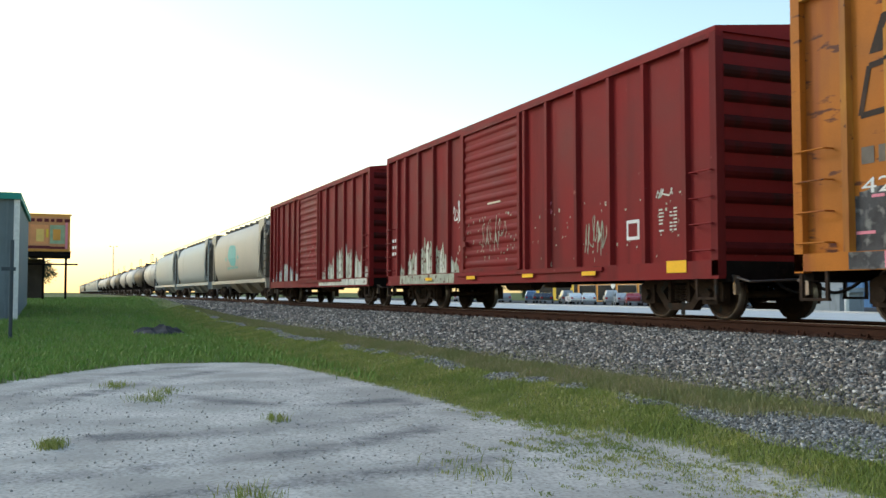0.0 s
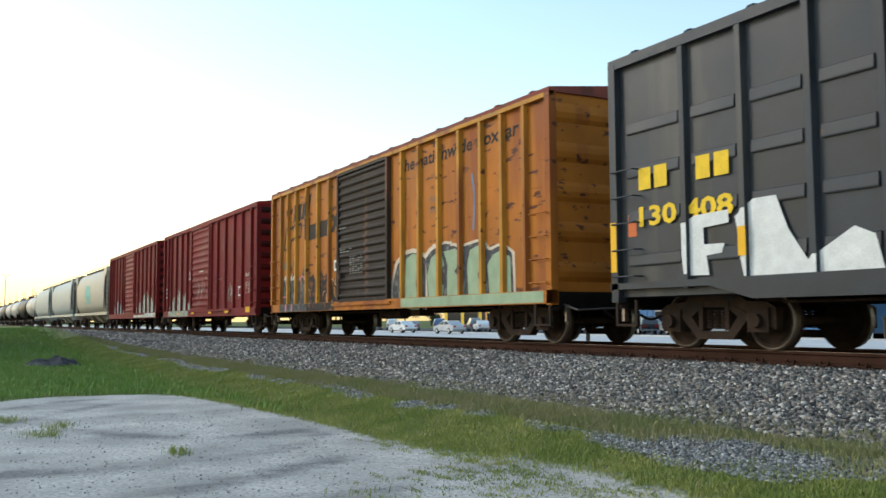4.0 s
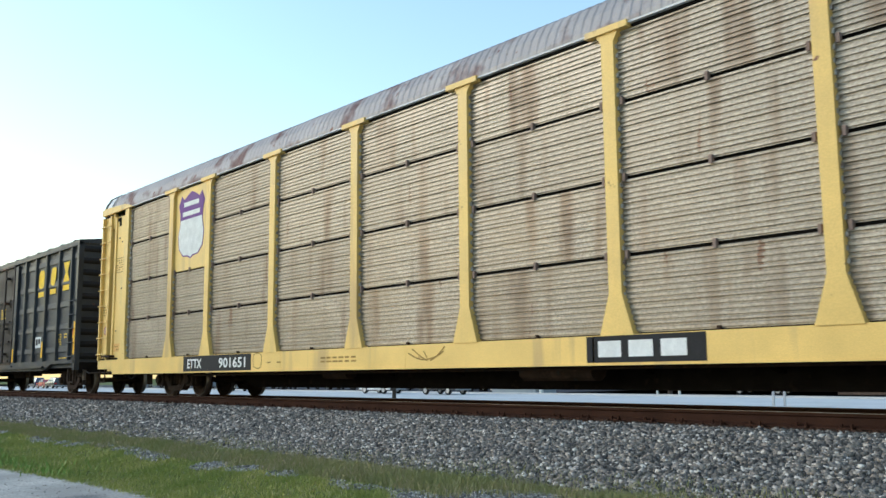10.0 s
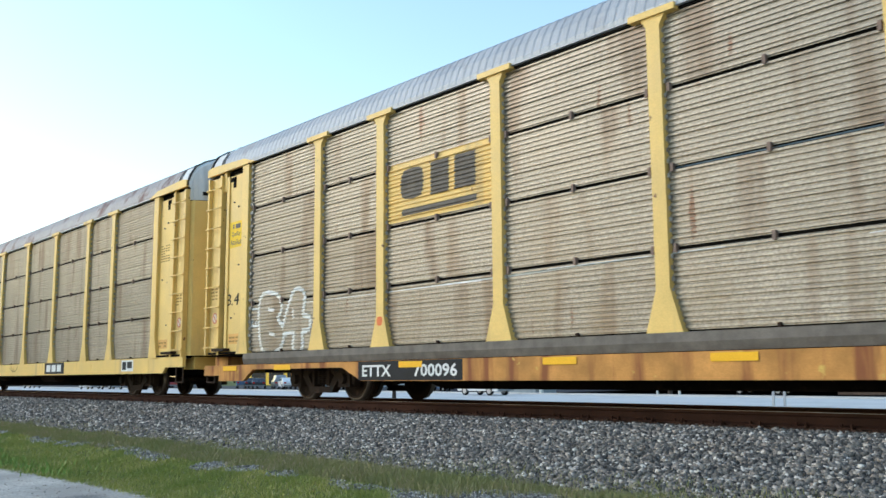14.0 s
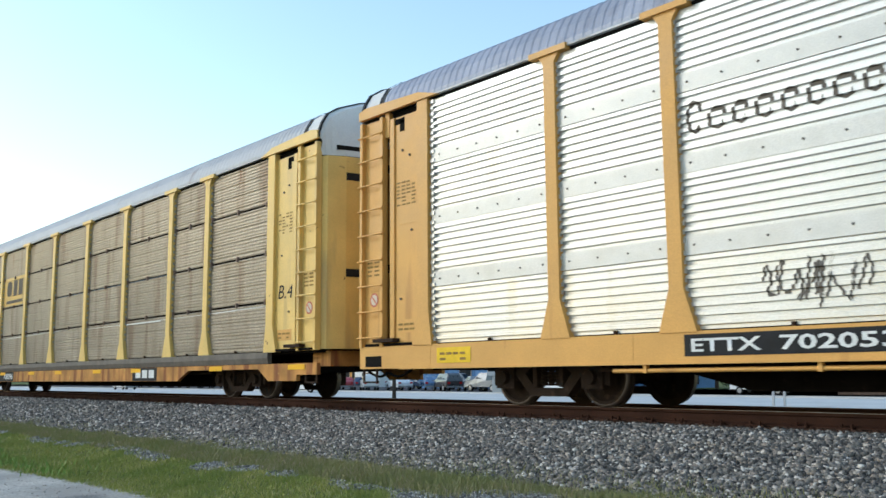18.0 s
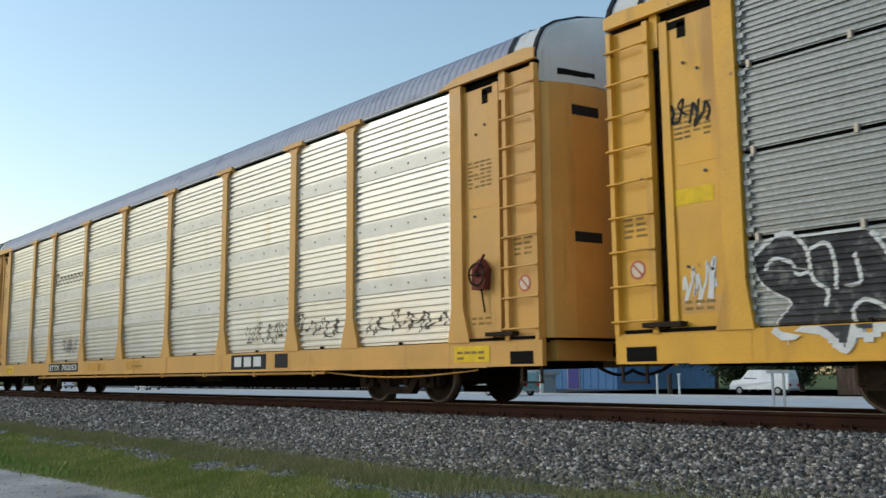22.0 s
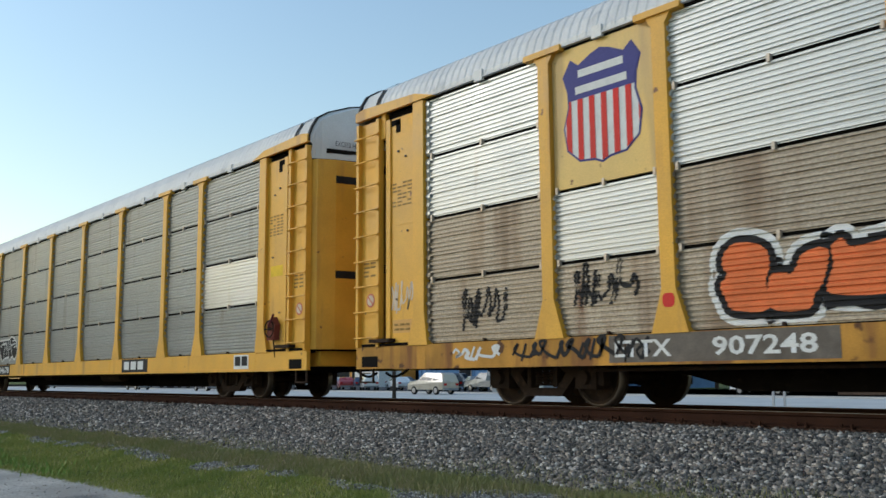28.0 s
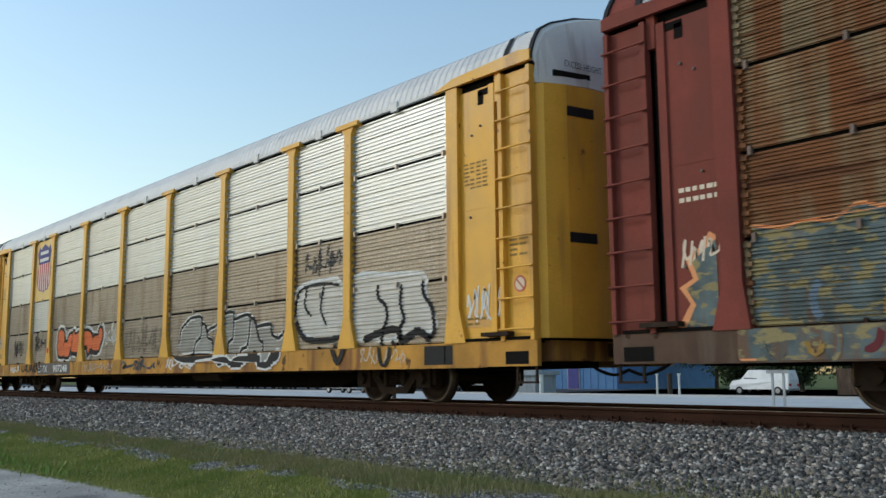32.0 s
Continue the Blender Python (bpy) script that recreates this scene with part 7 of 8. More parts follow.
def scatter_stones(name, count, xr, yr, size, seed, zfun, mat, label, category, power=1.0, at=None):
    """Many small broken stones in one mesh."""
    rs = np.random.RandomState(seed)
    ico = np.array([(x, y, z) for z in (-1, 1) for y in (-1, 1) for x in (-1, 1)]) * 0.62
    tri = np.array([(0, 2, 1), (1, 2, 3), (4, 5, 6), (5, 7, 6), (0, 1, 5), (0, 5, 4), (2, 6, 3), (3, 6, 7), (0, 4, 2), (2, 4, 6), (1, 3, 5), (3, 7, 5)])
    x = xr[1] - (xr[1] - xr[0]) * rs.rand(count) ** power
    y = yr[0] + (yr[1] - yr[0]) * rs.rand(count)
    if at is not None:
        x, y = np.array(at).T
    z = np.array([zfun(a, b) for a, b in zip(x, y)])
    s = size * (0.55 + 0.9 * rs.rand(count)) / 2
    v = ico[None] * (1 + 0.9 * (rs.rand(count, 8, 3) - 0.5))
    v = v * (0.65 + 0.6 * rs.rand(count, 1, 3)) * s[:, None, None]
    a, b = rs.rand(count) * 6.28, rs.rand(count) * 6.28
    ca, sa, cb, sb = np.cos(a), np.sin(a), np.cos(b), np.sin(b)
    ra = np.stack([np.stack([ca, -sa, 0 * a], 1), np.stack([sa, ca, 0 * a], 1), np.stack([0 * a, 0 * a, 1 + 0 * a], 1)], 1)
    rb = np.stack([np.stack([1 + 0 * b, 0 * b, 0 * b], 1), np.stack([0 * b, cb, -sb], 1), np.stack([0 * b, sb, cb], 1)], 1)
    v = np.einsum("nij,njk,nlk->nli", ra, rb, v) + np.stack([x, y, z + s * 0.25], 1)[:, None]
    f = (tri[None] + 8 * np.arange(count)[:, None, None]).reshape(-1, 3)
    me = bpy.data.meshes.new(name)
    me.vertices.add(count * 8)
    me.vertices.foreach_set("co", v.ravel())
    me.loops.add(len(f) * 3)
    me.loops.foreach_set("vertex_index", f.ravel())
    me.polygons.add(len(f))
    me.polygons.foreach_set("loop_start", np.arange(len(f)) * 3)
    me.polygons.foreach_set("loop_total", np.full(len(f), 3))
    me.update(calc_edges=True)
    me.materials.append(mat)
    return tagged(new(name, me), label, category, kind="stuff")


scatter_stones("ballast_stones", 50000, (-15, 0), (7.2, 9.72), 0.052, 1, lambda x, y: bed_z(y), STONE, "grey and tan broken ballast stones", "ballast")
scatter_stones("ballast_stones", 30000, (-42, -15), (7.2, 9.72), 0.07, 2, lambda x, y: bed_z(y), STONE, "grey and tan broken ballast stones", "ballast", 1.6)
scatter_stones("ballast_stones", 16000, (-150, -42), (7.2, 9.72), 0.11, 3, lambda x, y: bed_z(y), STONE, "grey and tan broken ballast stones", "ballast", 1.6)

RUST_STONE = material("ballast_rusty", (0.075, 0.042, 0.028), 0.95, var=0.4, scale=6.0, stain=(0.035, 0.024, 0.018), amount=0.4)
scatter_stones("rusty_ballast", 15000, (-60, 2), (9.62, 10.15), 0.055, 4, lambda x, y: bed_z(y) - 0.01, RUST_STONE, "rust-brown stained ballast beside the rail", "ballast", 1.4)
m = Mesh().box(-2600, 2600, 9.66, 12.3, 0.84, 0.862)
single("stained_bed", m, RUST_STONE, "rust-stained ballast between the rails", "ballast", kind="structure")

# rails and ties
RAIL_SECTION = [(-0.07, -0.17), (0.07, -0.17), (0.07, -0.158), (0.012, -0.135), (0.010, -0.05), (0.036, -0.035), (0.036, -0.006), (0.028, 0.0), (-0.028, 0.0), (-0.036, -0.006), (-0.036, -0.035), (-0.010, -0.05), (-0.012, -0.135), (-0.07, -0.158)]
for y in (TRACK - 0.755, TRACK + 0.755):
    m = Mesh()
    m.loft([[(x, y + a, RAIL + b) for a, b in RAIL_SECTION] for x in (-2600, -200, -20, 20, 200, 2600)])
    rail = single("rail", m, RAIL_STEEL, "rust-brown steel rail", "rail", "rails of the track", "structure")
    m = Mesh()
    m.box(-2600, 2600, y - 0.027, y + 0.027, RAIL, RAIL + 0.003)
    part("rail_head", m, RAIL_HEAD, rail, "polished rail head")
m = Mesh()
m.prism([(-0.115, 0.0), (0.115, 0.0), (0.115, 0.16), (0.10, 0.175), (-0.10, 0.175), (-0.115, 0.16)], "y", -1.3, 1.3)
tie_me = m.data("tie", TIE)
m = Mesh()
m.box(-0.1, 0.1, -0.17, 0.17, 0.0, 0.02)
for a, b in ((-0.06, -0.1), (0.06, -0.1), (-0.06, 0.1), (0.06, 0.1)):
    m.box(a - 0.014, a + 0.014, b - 0.014, b + 0.014, 0.02, 0.06)
plate_me = m.data("tie_plate", RAIL_STEEL)
rt = random.Random(4)
for i in range(170):
    x = 6 - 0.55 * i + rt.uniform(-0.03, 0.03)
    tie = single("tie", tie_me, None, "dark weathered wooden track tie", "track tie", "ties of the track", "structure",
                 pose(x, TRACK + rt.uniform(-0.04, 0.04), 0.70, 0, 0, rt.uniform(-1, 1)))
    for y in (-0.755, 0.755):
        part("tie_plate", plate_me, None, tie, at=pose(0, y, 0.1745))


# ---- the street past the track ----
def strip(name, mat, x0, x1, y0, y1, z, label, category):
    m = Mesh()
    xs_, ys_ = [x0, -300, -150, -80, -40, 0, 40, 150, x1], [y0, (y0 + y1) / 2, y1]
    m.add([(x, y, z) for y in ys_ for x in xs_], [(j * 9 + i, j * 9 + i + 1, (j + 1) * 9 + i + 1, (j + 1) * 9 + i) for j in range(2) for i in range(8)])
    return single(name, m, mat, label, category, kind="structure")


strip("road", ROAD, -1500, 1500, 37.0, 52.5, 0.012, "wide pale concrete road beyond the track", "road")
strip("parking_lot", ASPHALT, -220, -56, 56.0, 80.0, 0.014, "dark asphalt car park", "car park")
m = Mesh()
m.box(-1500, 1500, 52.5, 52.8, -0.05, 0.14)
single("kerb", m, ROAD, "pale concrete kerb along the road", "kerb", kind="structure")

GLASS = material("car_glass", (0.02, 0.025, 0.03), 0.08, var=0.05, bump=0.0)
TYRE = material("tyre_rubber", (0.02, 0.02, 0.021), 0.85)
RIM = material("wheel_rim", (0.45, 0.45, 0.46), 0.35, metal=0.7)
LAMP_RED = material("tail_lamp", (0.45, 0.02, 0.02), 0.3)
LAMP_CLEAR = material("head_lamp", (0.7, 0.7, 0.68), 0.2)
BODY = {c: material("car_paint_" + c, rgb, 0.3, var=0.04, bump=0.0, coat=0.6) for c, rgb in (
    ("white", (0.75, 0.75, 0.74)), ("black", (0.02, 0.02, 0.025)), ("navy", (0.03, 0.045, 0.09)), ("silver", (0.48, 0.49, 0.50)),
    ("green", (0.10, 0.20, 0.19)), ("tan", (0.42, 0.38, 0.30)), ("red", (0.35, 0.04, 0.04)), ("grey", (0.22, 0.23, 0.24)), ("blue", (0.10, 0.17, 0.30)))}

SHAPES = {
    "sedan": ([(-2.3, 0.35), (-2.32, 0.75), (-2.15, 0.98), (-1.5, 1.03), (-0.95, 1.42), (0.25, 1.45), (0.95, 1.02), (1.95, 0.88), (2.25, 0.68), (2.28, 0.35)],
              [[(-1.35, 1.02), (-0.9, 1.35), (-0.2, 1.38), (-0.2, 1.0)], [(-0.1, 1.0), (-0.1, 1.38), (0.22, 1.38), (0.8, 1.02)]], 1.38),
    "suv": ([(-2.3, 0.4), (-2.35, 1.0), (-2.2, 1.6), (-1.9, 1.75), (0.3, 1.76), (0.95, 1.15), (2.05, 1.05), (2.3, 0.8), (2.3, 0.4)],
            [[(-2.0, 1.15), (-1.85, 1.62), (-0.95, 1.66), (-0.95, 1.12)], [(-0.85, 1.12), (-0.85, 1.66), (0.25, 1.66), (0.75, 1.15)]], 1.4),
    "pickup": ([(-2.75, 0.45), (-2.75, 1.05), (-0.75, 1.05), (-0.7, 1.75), (0.5, 1.78), (1.15, 1.18), (2.45, 1.08), (2.7, 0.8), (2.7, 0.45)],
               [[(-0.6, 1.2), (-0.6, 1.66), (-0.05, 1.68), (-0.05, 1.18)], [(0.05, 1.18), (0.05, 1.68), (0.45, 1.68), (0.98, 1.2)]], 1.65),
    "van": ([(-2.7, 0.45), (-2.75, 1.2), (-2.6, 2.0), (1.0, 2.05), (1.65, 1.3), (2.5, 1.12), (2.7, 0.8), (2.7, 0.45)],
            [[(0.15, 1.3), (0.15, 1.85), (0.9, 1.85), (1.4, 1.32)]], 1.75),
}
_vehicles = {}


def half_width(z):
    return 0.86 if z < 1.0 else 0.86 - 0.24 * min(1.0, (z - 1.0) / 0.6)


def vehicle(kind, colour, label, at):
    key = kind + colour
    if key in _vehicles:
        return tagged(copy_thing(_vehicles[key], at), label)
    line, panes, axle = SHAPES[kind]
    ob = thing(kind if kind != "sedan" else "car", label, kind if kind != "sedan" else "car", "cars on and beside the road", at=at)
    m = Mesh()
    rings = []
    for k in (-1.0, -0.9, 0.9, 1.0):
        grow = 0.97 if abs(k) == 1 else 1.0
        rings.append([(x * grow, k * half_width(z), 0.35 + (z - 0.35) * (0.985 if abs(k) == 1 else 1.0)) for x, z in line])
    m.loft(rings, smooth=False)
    part("body", m, BODY[colour], ob)
    for pane in panes:
        m = Mesh()
        for s in (-1, 1):
            m.add([(x, s * (half_width(z) + 0.008), z) for x, z in pane], [tuple(range(len(pane)))])
        part("side_window", m, GLASS, ob)
    i = max(range(len(line)), key=lambda k: line[k][1] + 0.01 * line[k][0])
    (xa, za), (xb, zb) = line[i], line[i + 1]
    m = Mesh()
    pts = [(xa + (xb - xa) * f, za + (zb - za) * f) for f in (0.12, 0.9)]
    m.add([(pts[0][0] + 0.012, -0.55, pts[0][1] + 0.012), (pts[0][0] + 0.012, 0.55, pts[0][1] + 0.012), (pts[1][0] + 0.012, 0.7, pts[1][1] + 0.012), (pts[1][0] + 0.012, -0.7, pts[1][1] + 0.012)], [(0, 1, 2, 3)])
    part("windscreen", m, GLASS, ob)
    tyre = Mesh().loft(lathe([(-0.1, 0.2), (-0.11, 0.31), (-0.08, 0.34), (0.08, 0.34), (0.11, 0.31), (0.1, 0.2)], 18), caps=True).data("tyre", TYRE)
    rim = Mesh().loft(lathe([(-0.115, 0.0), (-0.115, 0.1), (-0.112, 0.21), (0.112, 0.21), (0.115, 0.0)], 14), caps=False).data("rim", RIM)
    for x in (-axle, axle):
        for y in (-0.78, 0.78):
            w = part("wheel", tyre, None, ob, at=pose(x, y, 0.34))
            part("rim", rim, None, w)
    for y in (-0.62, 0.62):
        m = Mesh().box(line[-2][0] - 0.06, line[-2][0] + 0.015, y - 0.16, y + 0.16, 0.62, 0.76)
        part("headlight", m, LAMP_CLEAR, ob)
        m = Mesh().box(line[1][0] - 0.015, line[1][0] + 0.06, y - 0.14, y + 0.14, 0.72, 0.9)
        part("tail_light", m, LAMP_RED, ob)
    m = Mesh().box(line[0][0] - 0.05, line[0][0] + 0.1, -0.8, 0.8, 0.36, 0.52)
    m.box(line[-1][0] - 0.1, line[-1][0] + 0.05, -0.8, 0.8, 0.36, 0.52)
    part("bumper", m, BODY["grey"], ob)
    _vehicles[key] = ob
    return ob


traffic = []
for kind, colour, label, x, t0 in (
        ("sedan", "white", "white saloon car driving on the road", -46.3, 1.0), ("sedan", "silver", "silver saloon car driving on the road", -61.5, 2.5),
        ("suv", "navy", "dark blue minivan driving on the road", -36.6, 4.5), ("sedan", "red", "dark red saloon car driving on the road", -31.5, 4.5),
        ("suv", "black", "black off-road car driving on the road", -61.5, 6.0), ("pickup", "white", "white pickup driving on the road", -48.5, 6.0),
        ("sedan", "black", "black saloon car driving on the road", -39.2, 7.0),
        ("sedan", "white", "long white saloon car driving on the road", -29.5, 8.0), ("sedan", "navy", "dark blue saloon car driving on the road", -27.2, 24.0),
        ("suv", "black", "dark estate car driving on the road", -47.8, 24.0), ("sedan", "white", "white saloon car driving on the road", -41.2, 16.0), ("suv", "black", "black estate car driving on the road", -39.0, 9.0), ("sedan", "white", "white saloon car driving on the road", -34.2, 13.0),
        ("sedan", "white", "white saloon car driving on the road", -26.3, 17.0), ("suv", "green", "green minivan driving on the road", -67.5, 23.0),
        ("suv", "tan", "tan off-road car driving on the road", -31.5, 26.5), ("pickup", "silver", "silver pickup driving on the road", -62.0, 31.5)):
    traffic.append((vehicle(kind, colour, label, pose(x, 48.5, 0.012)), x, t0, 48.5, 23.0 if t0 in (4.5, 6.0) else 18.0))

vehicle("van", "white", "white panel van parked beside the road", pose(-35.7, 60.4, 0.0, 0, 0, 180) @ Matrix.Scale(0.86, 4))
for kind, colour, label, x, y, turn in (
        ("suv", "white", "white off-road car parked in the car park", -82.0, 59, 150), ("sedan", "white", "white saloon car parked in the car park", -78.0, 60, 160),
        ("sedan", "blue", "blue saloon car parked in the car park", -73.5, 61, 140), ("suv", "black", "black off-road car parked in the car park", -70.2, 60, 160),
        ("sedan", "grey", "grey saloon car parked in the car park", -67.0, 61, 150), ("pickup", "grey", "grey pickup parked in the car park", -63.6, 59.5, 175),
        ("sedan", "red", "red saloon car parked in the car park", -88.0, 60, 150), ("suv", "silver", "silver off-road car parked in the car park", -94.0, 61, 150),
        ("sedan", "white", "white saloon car parked in the car park", -101.0, 60, 160), ("sedan", "black", "black saloon car parked in the car park", -108.0, 60, 150),
        ("suv", "blue", "blue off-road car parked in the car park", -116.0, 62, 150), ("sedan", "silver", "silver saloon car parked in the car park", -125.0, 61, 150),
        ("sedan", "silver", "silver saloon car parked in the car park", -91.0, 60.5, 155), ("sedan", "white", "white saloon car parked in the car park", -97.4, 60, 150),
        ("suv", "grey", "grey off-road car parked in the car park", -104.5, 61, 155), ("sedan", "navy", "dark blue saloon car parked in the car park", -85.0, 60, 150),
        ("sedan", "black", "black saloon car parked in the car park", -111.8, 61, 150), ("sedan", "grey", "grey saloon car parked in the car park", -120.5, 60, 155),
        ("suv", "white", "white off-road car parked in the car park", -129.5, 61, 150), ("sedan", "red", "red saloon car parked in the car park", -134.0, 60, 150),
        ("sedan", "silver", "silver saloon car parked in the car park", -139.0, 61, 150), ("sedan", "navy", "dark blue saloon car parked in the car park", -145.0, 60, 150),
        ("sedan", "navy", "dark saloon car parked in the car park", -84.5, 66, 20), ("suv", "grey", "grey off-road car parked in the car park", -76.0, 67, 20)):
    vehicle(kind, colour, label, pose(x, y, 0.014, 0, 0, turn))

BLUE_WALL = material("blue_siding", (0.10, 0.20, 0.38), 0.6, var=0.12, stain=(0.07, 0.14, 0.27), amount=0.3, streak=True)
GREY_WALL = material("grey_siding", (0.30, 0.33, 0.36), 0.7, var=0.1, stain=(0.22, 0.24, 0.26), amount=0.3, streak=True)
YEL_WALL = material("yellow_render", (0.70, 0.48, 0.06), 0.8, var=0.1)
OR_WALL = material("orange_board", (0.62, 0.30, 0.07), 0.8, var=0.12)
SHED_WALL = material("shed_siding", (0.17, 0.205, 0.225), 0.7, var=0.14, stain=(0.17, 0.2, 0.22), amount=0.35, streak=True)
TEAL_TRIM = material("teal_fascia", (0.05, 0.26, 0.22), 0.6, var=0.1)
WOOD_FENCE = material("fence_wood", (0.13, 0.09, 0.065), 0.9, var=0.3, piece=0.3, stain=(0.08, 0.055, 0.04), amount=0.35, streak=True)
POLE_WOOD = material("pole_wood", (0.07, 0.055, 0.045), 0.9, var=0.25)
METAL_GREY = material("galvanised_post", (0.36, 0.37, 0.38), 0.5, metal=0.5)


def building(name, label, x0, x1, y0, y1, h, wall, trim, openings, ribs_=0.0, category="building"):
    """A plain building: walls, roof with parapet, and openings set into its street side."""
    ob = thing(name, label, category, at=pose(0, 0, 0))
    m = Mesh().box(x0, x1, y0, y1, -0.1, h)
    part("wall", m, wall, ob)
    m = Mesh().box(x0 - 0.25, x1 + 0.25, y0 - 0.25, y1 + 0.25, h, h + 0.35)
    part("roof", m, trim, ob)
    if ribs_:
        me = Mesh().box(-0.05, 0.05, y0 - 0.05, y0, 0.0, h).data("rib", wall)
        for k in range(int((x1 - x0) / ribs_)):
            part("rib", me, None, ob, at=pose(x0 + ribs_ * (k + 0.5), 0, 0))
    for kind, a, b, z0, z1, mat in openings:
        f = Mesh().box(a - 0.08, b + 0.08, y0 - 0.10, y0 - 0.055, z0 - 0.08, z1 + 0.08)
        w = part(kind, f, PALE, ob)
        part("pane", Mesh().box(a, b, y0 - 0.13, y0 - 0.10, z0, z1), mat, w)
    return ob


building("warehouse", "long blue ribbed-metal warehouse", -92, -60, 74, 92, 5.5, BLUE_WALL, BLUE_WALL,
         [("door", -66.5, -65.0, 0.05, 2.4, NAVY), ("loading_door", -74, -70.5, 0.05, 3.2, GREY_WALL), ("window", -84, -82, 1.2, 2.4, GLASS), ("window", -79, -77, 1.2, 2.4, GLASS)], 1.0)
building("store", "yellow roadside store with a red sign band", -170, -106, 92, 112, 6.5, YEL_WALL, REDDOT,
         [("shop_window", -168.5 + 7 * k, -163.0 + 7 * k, 0.2, 4.2, GLASS) for k in range(9)])
building("store", "orange and yellow shopfront", -140, -114, 84, 91, 3.6, OR_WALL, LETTER, [("shop_window", -139.2 + 6 * k, -134.0 + 6 * k, 0.2, 2.7, GLASS) for k in range(4)])
building("trailer", "low grey metal site trailer by the road", -58.6, -53.4, 55.3, 57.8, 1.5, GREY_WALL, GREY_WALL, [("hatch", -57.4, -56.6, 0.7, 1.25, DARK)], category="trailer")
building("white_shed", "small white roadside kiosk", -112, -106, 78, 82, 3.0, CHALK, PALE, [("window", -110, -108, 1.0, 2.0, GLASS)])
for x, w in ((-52.9, 0.35), (-41.3, 0.16), (-40.2, 0.35), (-39.4, 0.16)):
    m = Mesh().tube((x, 55.5, 0), (x, 55.5, 1.45), w / 2, 10)
    m.tube((x, 55.5, 1.45), (x, 55.5, 1.55), w / 2 + 0.05, 10)
    single("bollard", m, CHALK if w < 0.3 or x < -50 else POLE_WOOD, "white painted post by the road", "post", "posts by the road")
# fence, poles and signs
fence = thing("wooden_fence", "weathered brown board fence", "fence", at=pose(0, 0, 0))
board = Mesh().prism([(-0.07, 0), (0.07, 0), (0.07, 1.75), (0.0, 1.82), (-0.07, 1.75)], "y", 62.0, 62.03).data("board", WOOD_FENCE)
for k in range(200):
    part("board", board, None, fence, at=pose(-31.0 + 0.155 * k, 0, 0))
m = Mesh().box(-31.1, 0.1, 62.03, 62.09, 0.4, 0.5)
m.box(-31.1, 0.1, 62.03, 62.09, 1.3, 1.4)
part("fence_rail", m, WOOD_FENCE, fence)
pole = thing("utility_pole", "dark wooden roadside pole", "pole", at=pose(-48.6, 37.0, 0))
part("shaft", Mesh().tube((0, 0, 0), (0, 0, 3.6), 0.14, 10, 0.12), POLE_WOOD, pole)
part("marker_plate", Mesh().box(-0.22, 0.22, -0.17, -0.14, 0.55, 0.85), INK, pole)
sign = thing("road_sign", "two-post grey metal road sign", "road sign", at=pose(-22.6, 39.5, 0))
for x in (-0.28, 0.28):
    part("post", Mesh().box(x - 0.05, x + 0.05, -0.04, 0.04, 0, 1.6), METAL_GREY, sign)
part("sign_board", Mesh().box(-0.55, 0.55, -0.07, -0.04, 1.5, 1.66), METAL_GREY, sign)
sign = thing("road_sign", "small white round sign on a post", "road sign", at=pose(-83.5, 54.5, 0))
part("post", Mesh().tube((0, 0, 0), (0, 0, 2.4), 0.04, 8), METAL_GREY, sign)
part("sign_board", Mesh().tube((0, -0.06, 2.3), (0, -0.03, 2.3), 0.4, 16), CHALK, sign)
mast = thing("light_mast", "tall grey lamp mast", "lamp post", at=pose(-330, 16, 0))
part("shaft", Mesh().tube((0, 0, 0), (0, 0, 17.2), 0.22, 8, 0.12), METAL_GREY, mast)
for y in (-1.3, 0.7):
    part("lamp_head", Mesh().box(-0.3, 0.3, y, y + 0.7, 17.0, 17.25), METAL_GREY, mast)

# ---- by the lot: shed, sign pavilion and fence post ----
shed = thing("shed", "grey-blue metal shed with teal fascia", "shed", at=pose(0, 0, 0))
part("wall", Mesh().box(-60, -46.0, -14, -1.9, -0.2, 5.75), SHED_WALL, shed)
part("fascia", Mesh().box(-60.15, -45.8, -14.2, -1.78, 5.75, 6.05), TEAL_TRIM, shed)
part("corner_trim", Mesh().box(-46.06, -45.9, -2.07, -1.83, -0.2, 5.75), CHALK, shed, "white corner trim")
rib = Mesh().box(-46.0, -45.95, -0.04, 0.04, 0.0, 5.75).data("rib", SHED_WALL)
for k in range(24):
    part("rib", rib, None, shed, at=pose(0, -2.35 - 0.5 * k, 0))
GATE_GREY = material("gate_grey_blue", (0.075, 0.09, 0.105), 0.7, var=0.2)
gate = thing("gate_post", "dark steel gate post with hinges", "gate post", at=pose(-32.6, -1.5, 0))
part("post", Mesh().tube((0, 0, 0), (0, 0, 3.2), 0.06, 10), GATE_GREY, gate)
part("hinge", Mesh().box(-0.05, 0.05, -0.3, 0.12, 2.2, 2.32), GATE_GREY, gate)
part("post", Mesh().tube((0, -0.5, 0), (0, -0.5, 3.25), 0.05, 8), GATE_GREY, gate)
part("gate_panel", Mesh().box(-0.03, 0.03, -3.0, -0.55, 0.3, 2.6), GATE_GREY, gate)
pav = thing("pavilion", "open roadside pavilion under an orange billboard", "pavilion", at=pose(-72, 0.05, 0.85))
part("roof", Mesh().box(-4.5, 0.6, -3.6, 0.5, 3.25, 3.6), IRON_DARK, pav, "dark flat roof")
part("back_wall", Mesh().box(-4.6, -4.4, -3.6, -1.3, 0, 3.2), POLE_WOOD, pav)
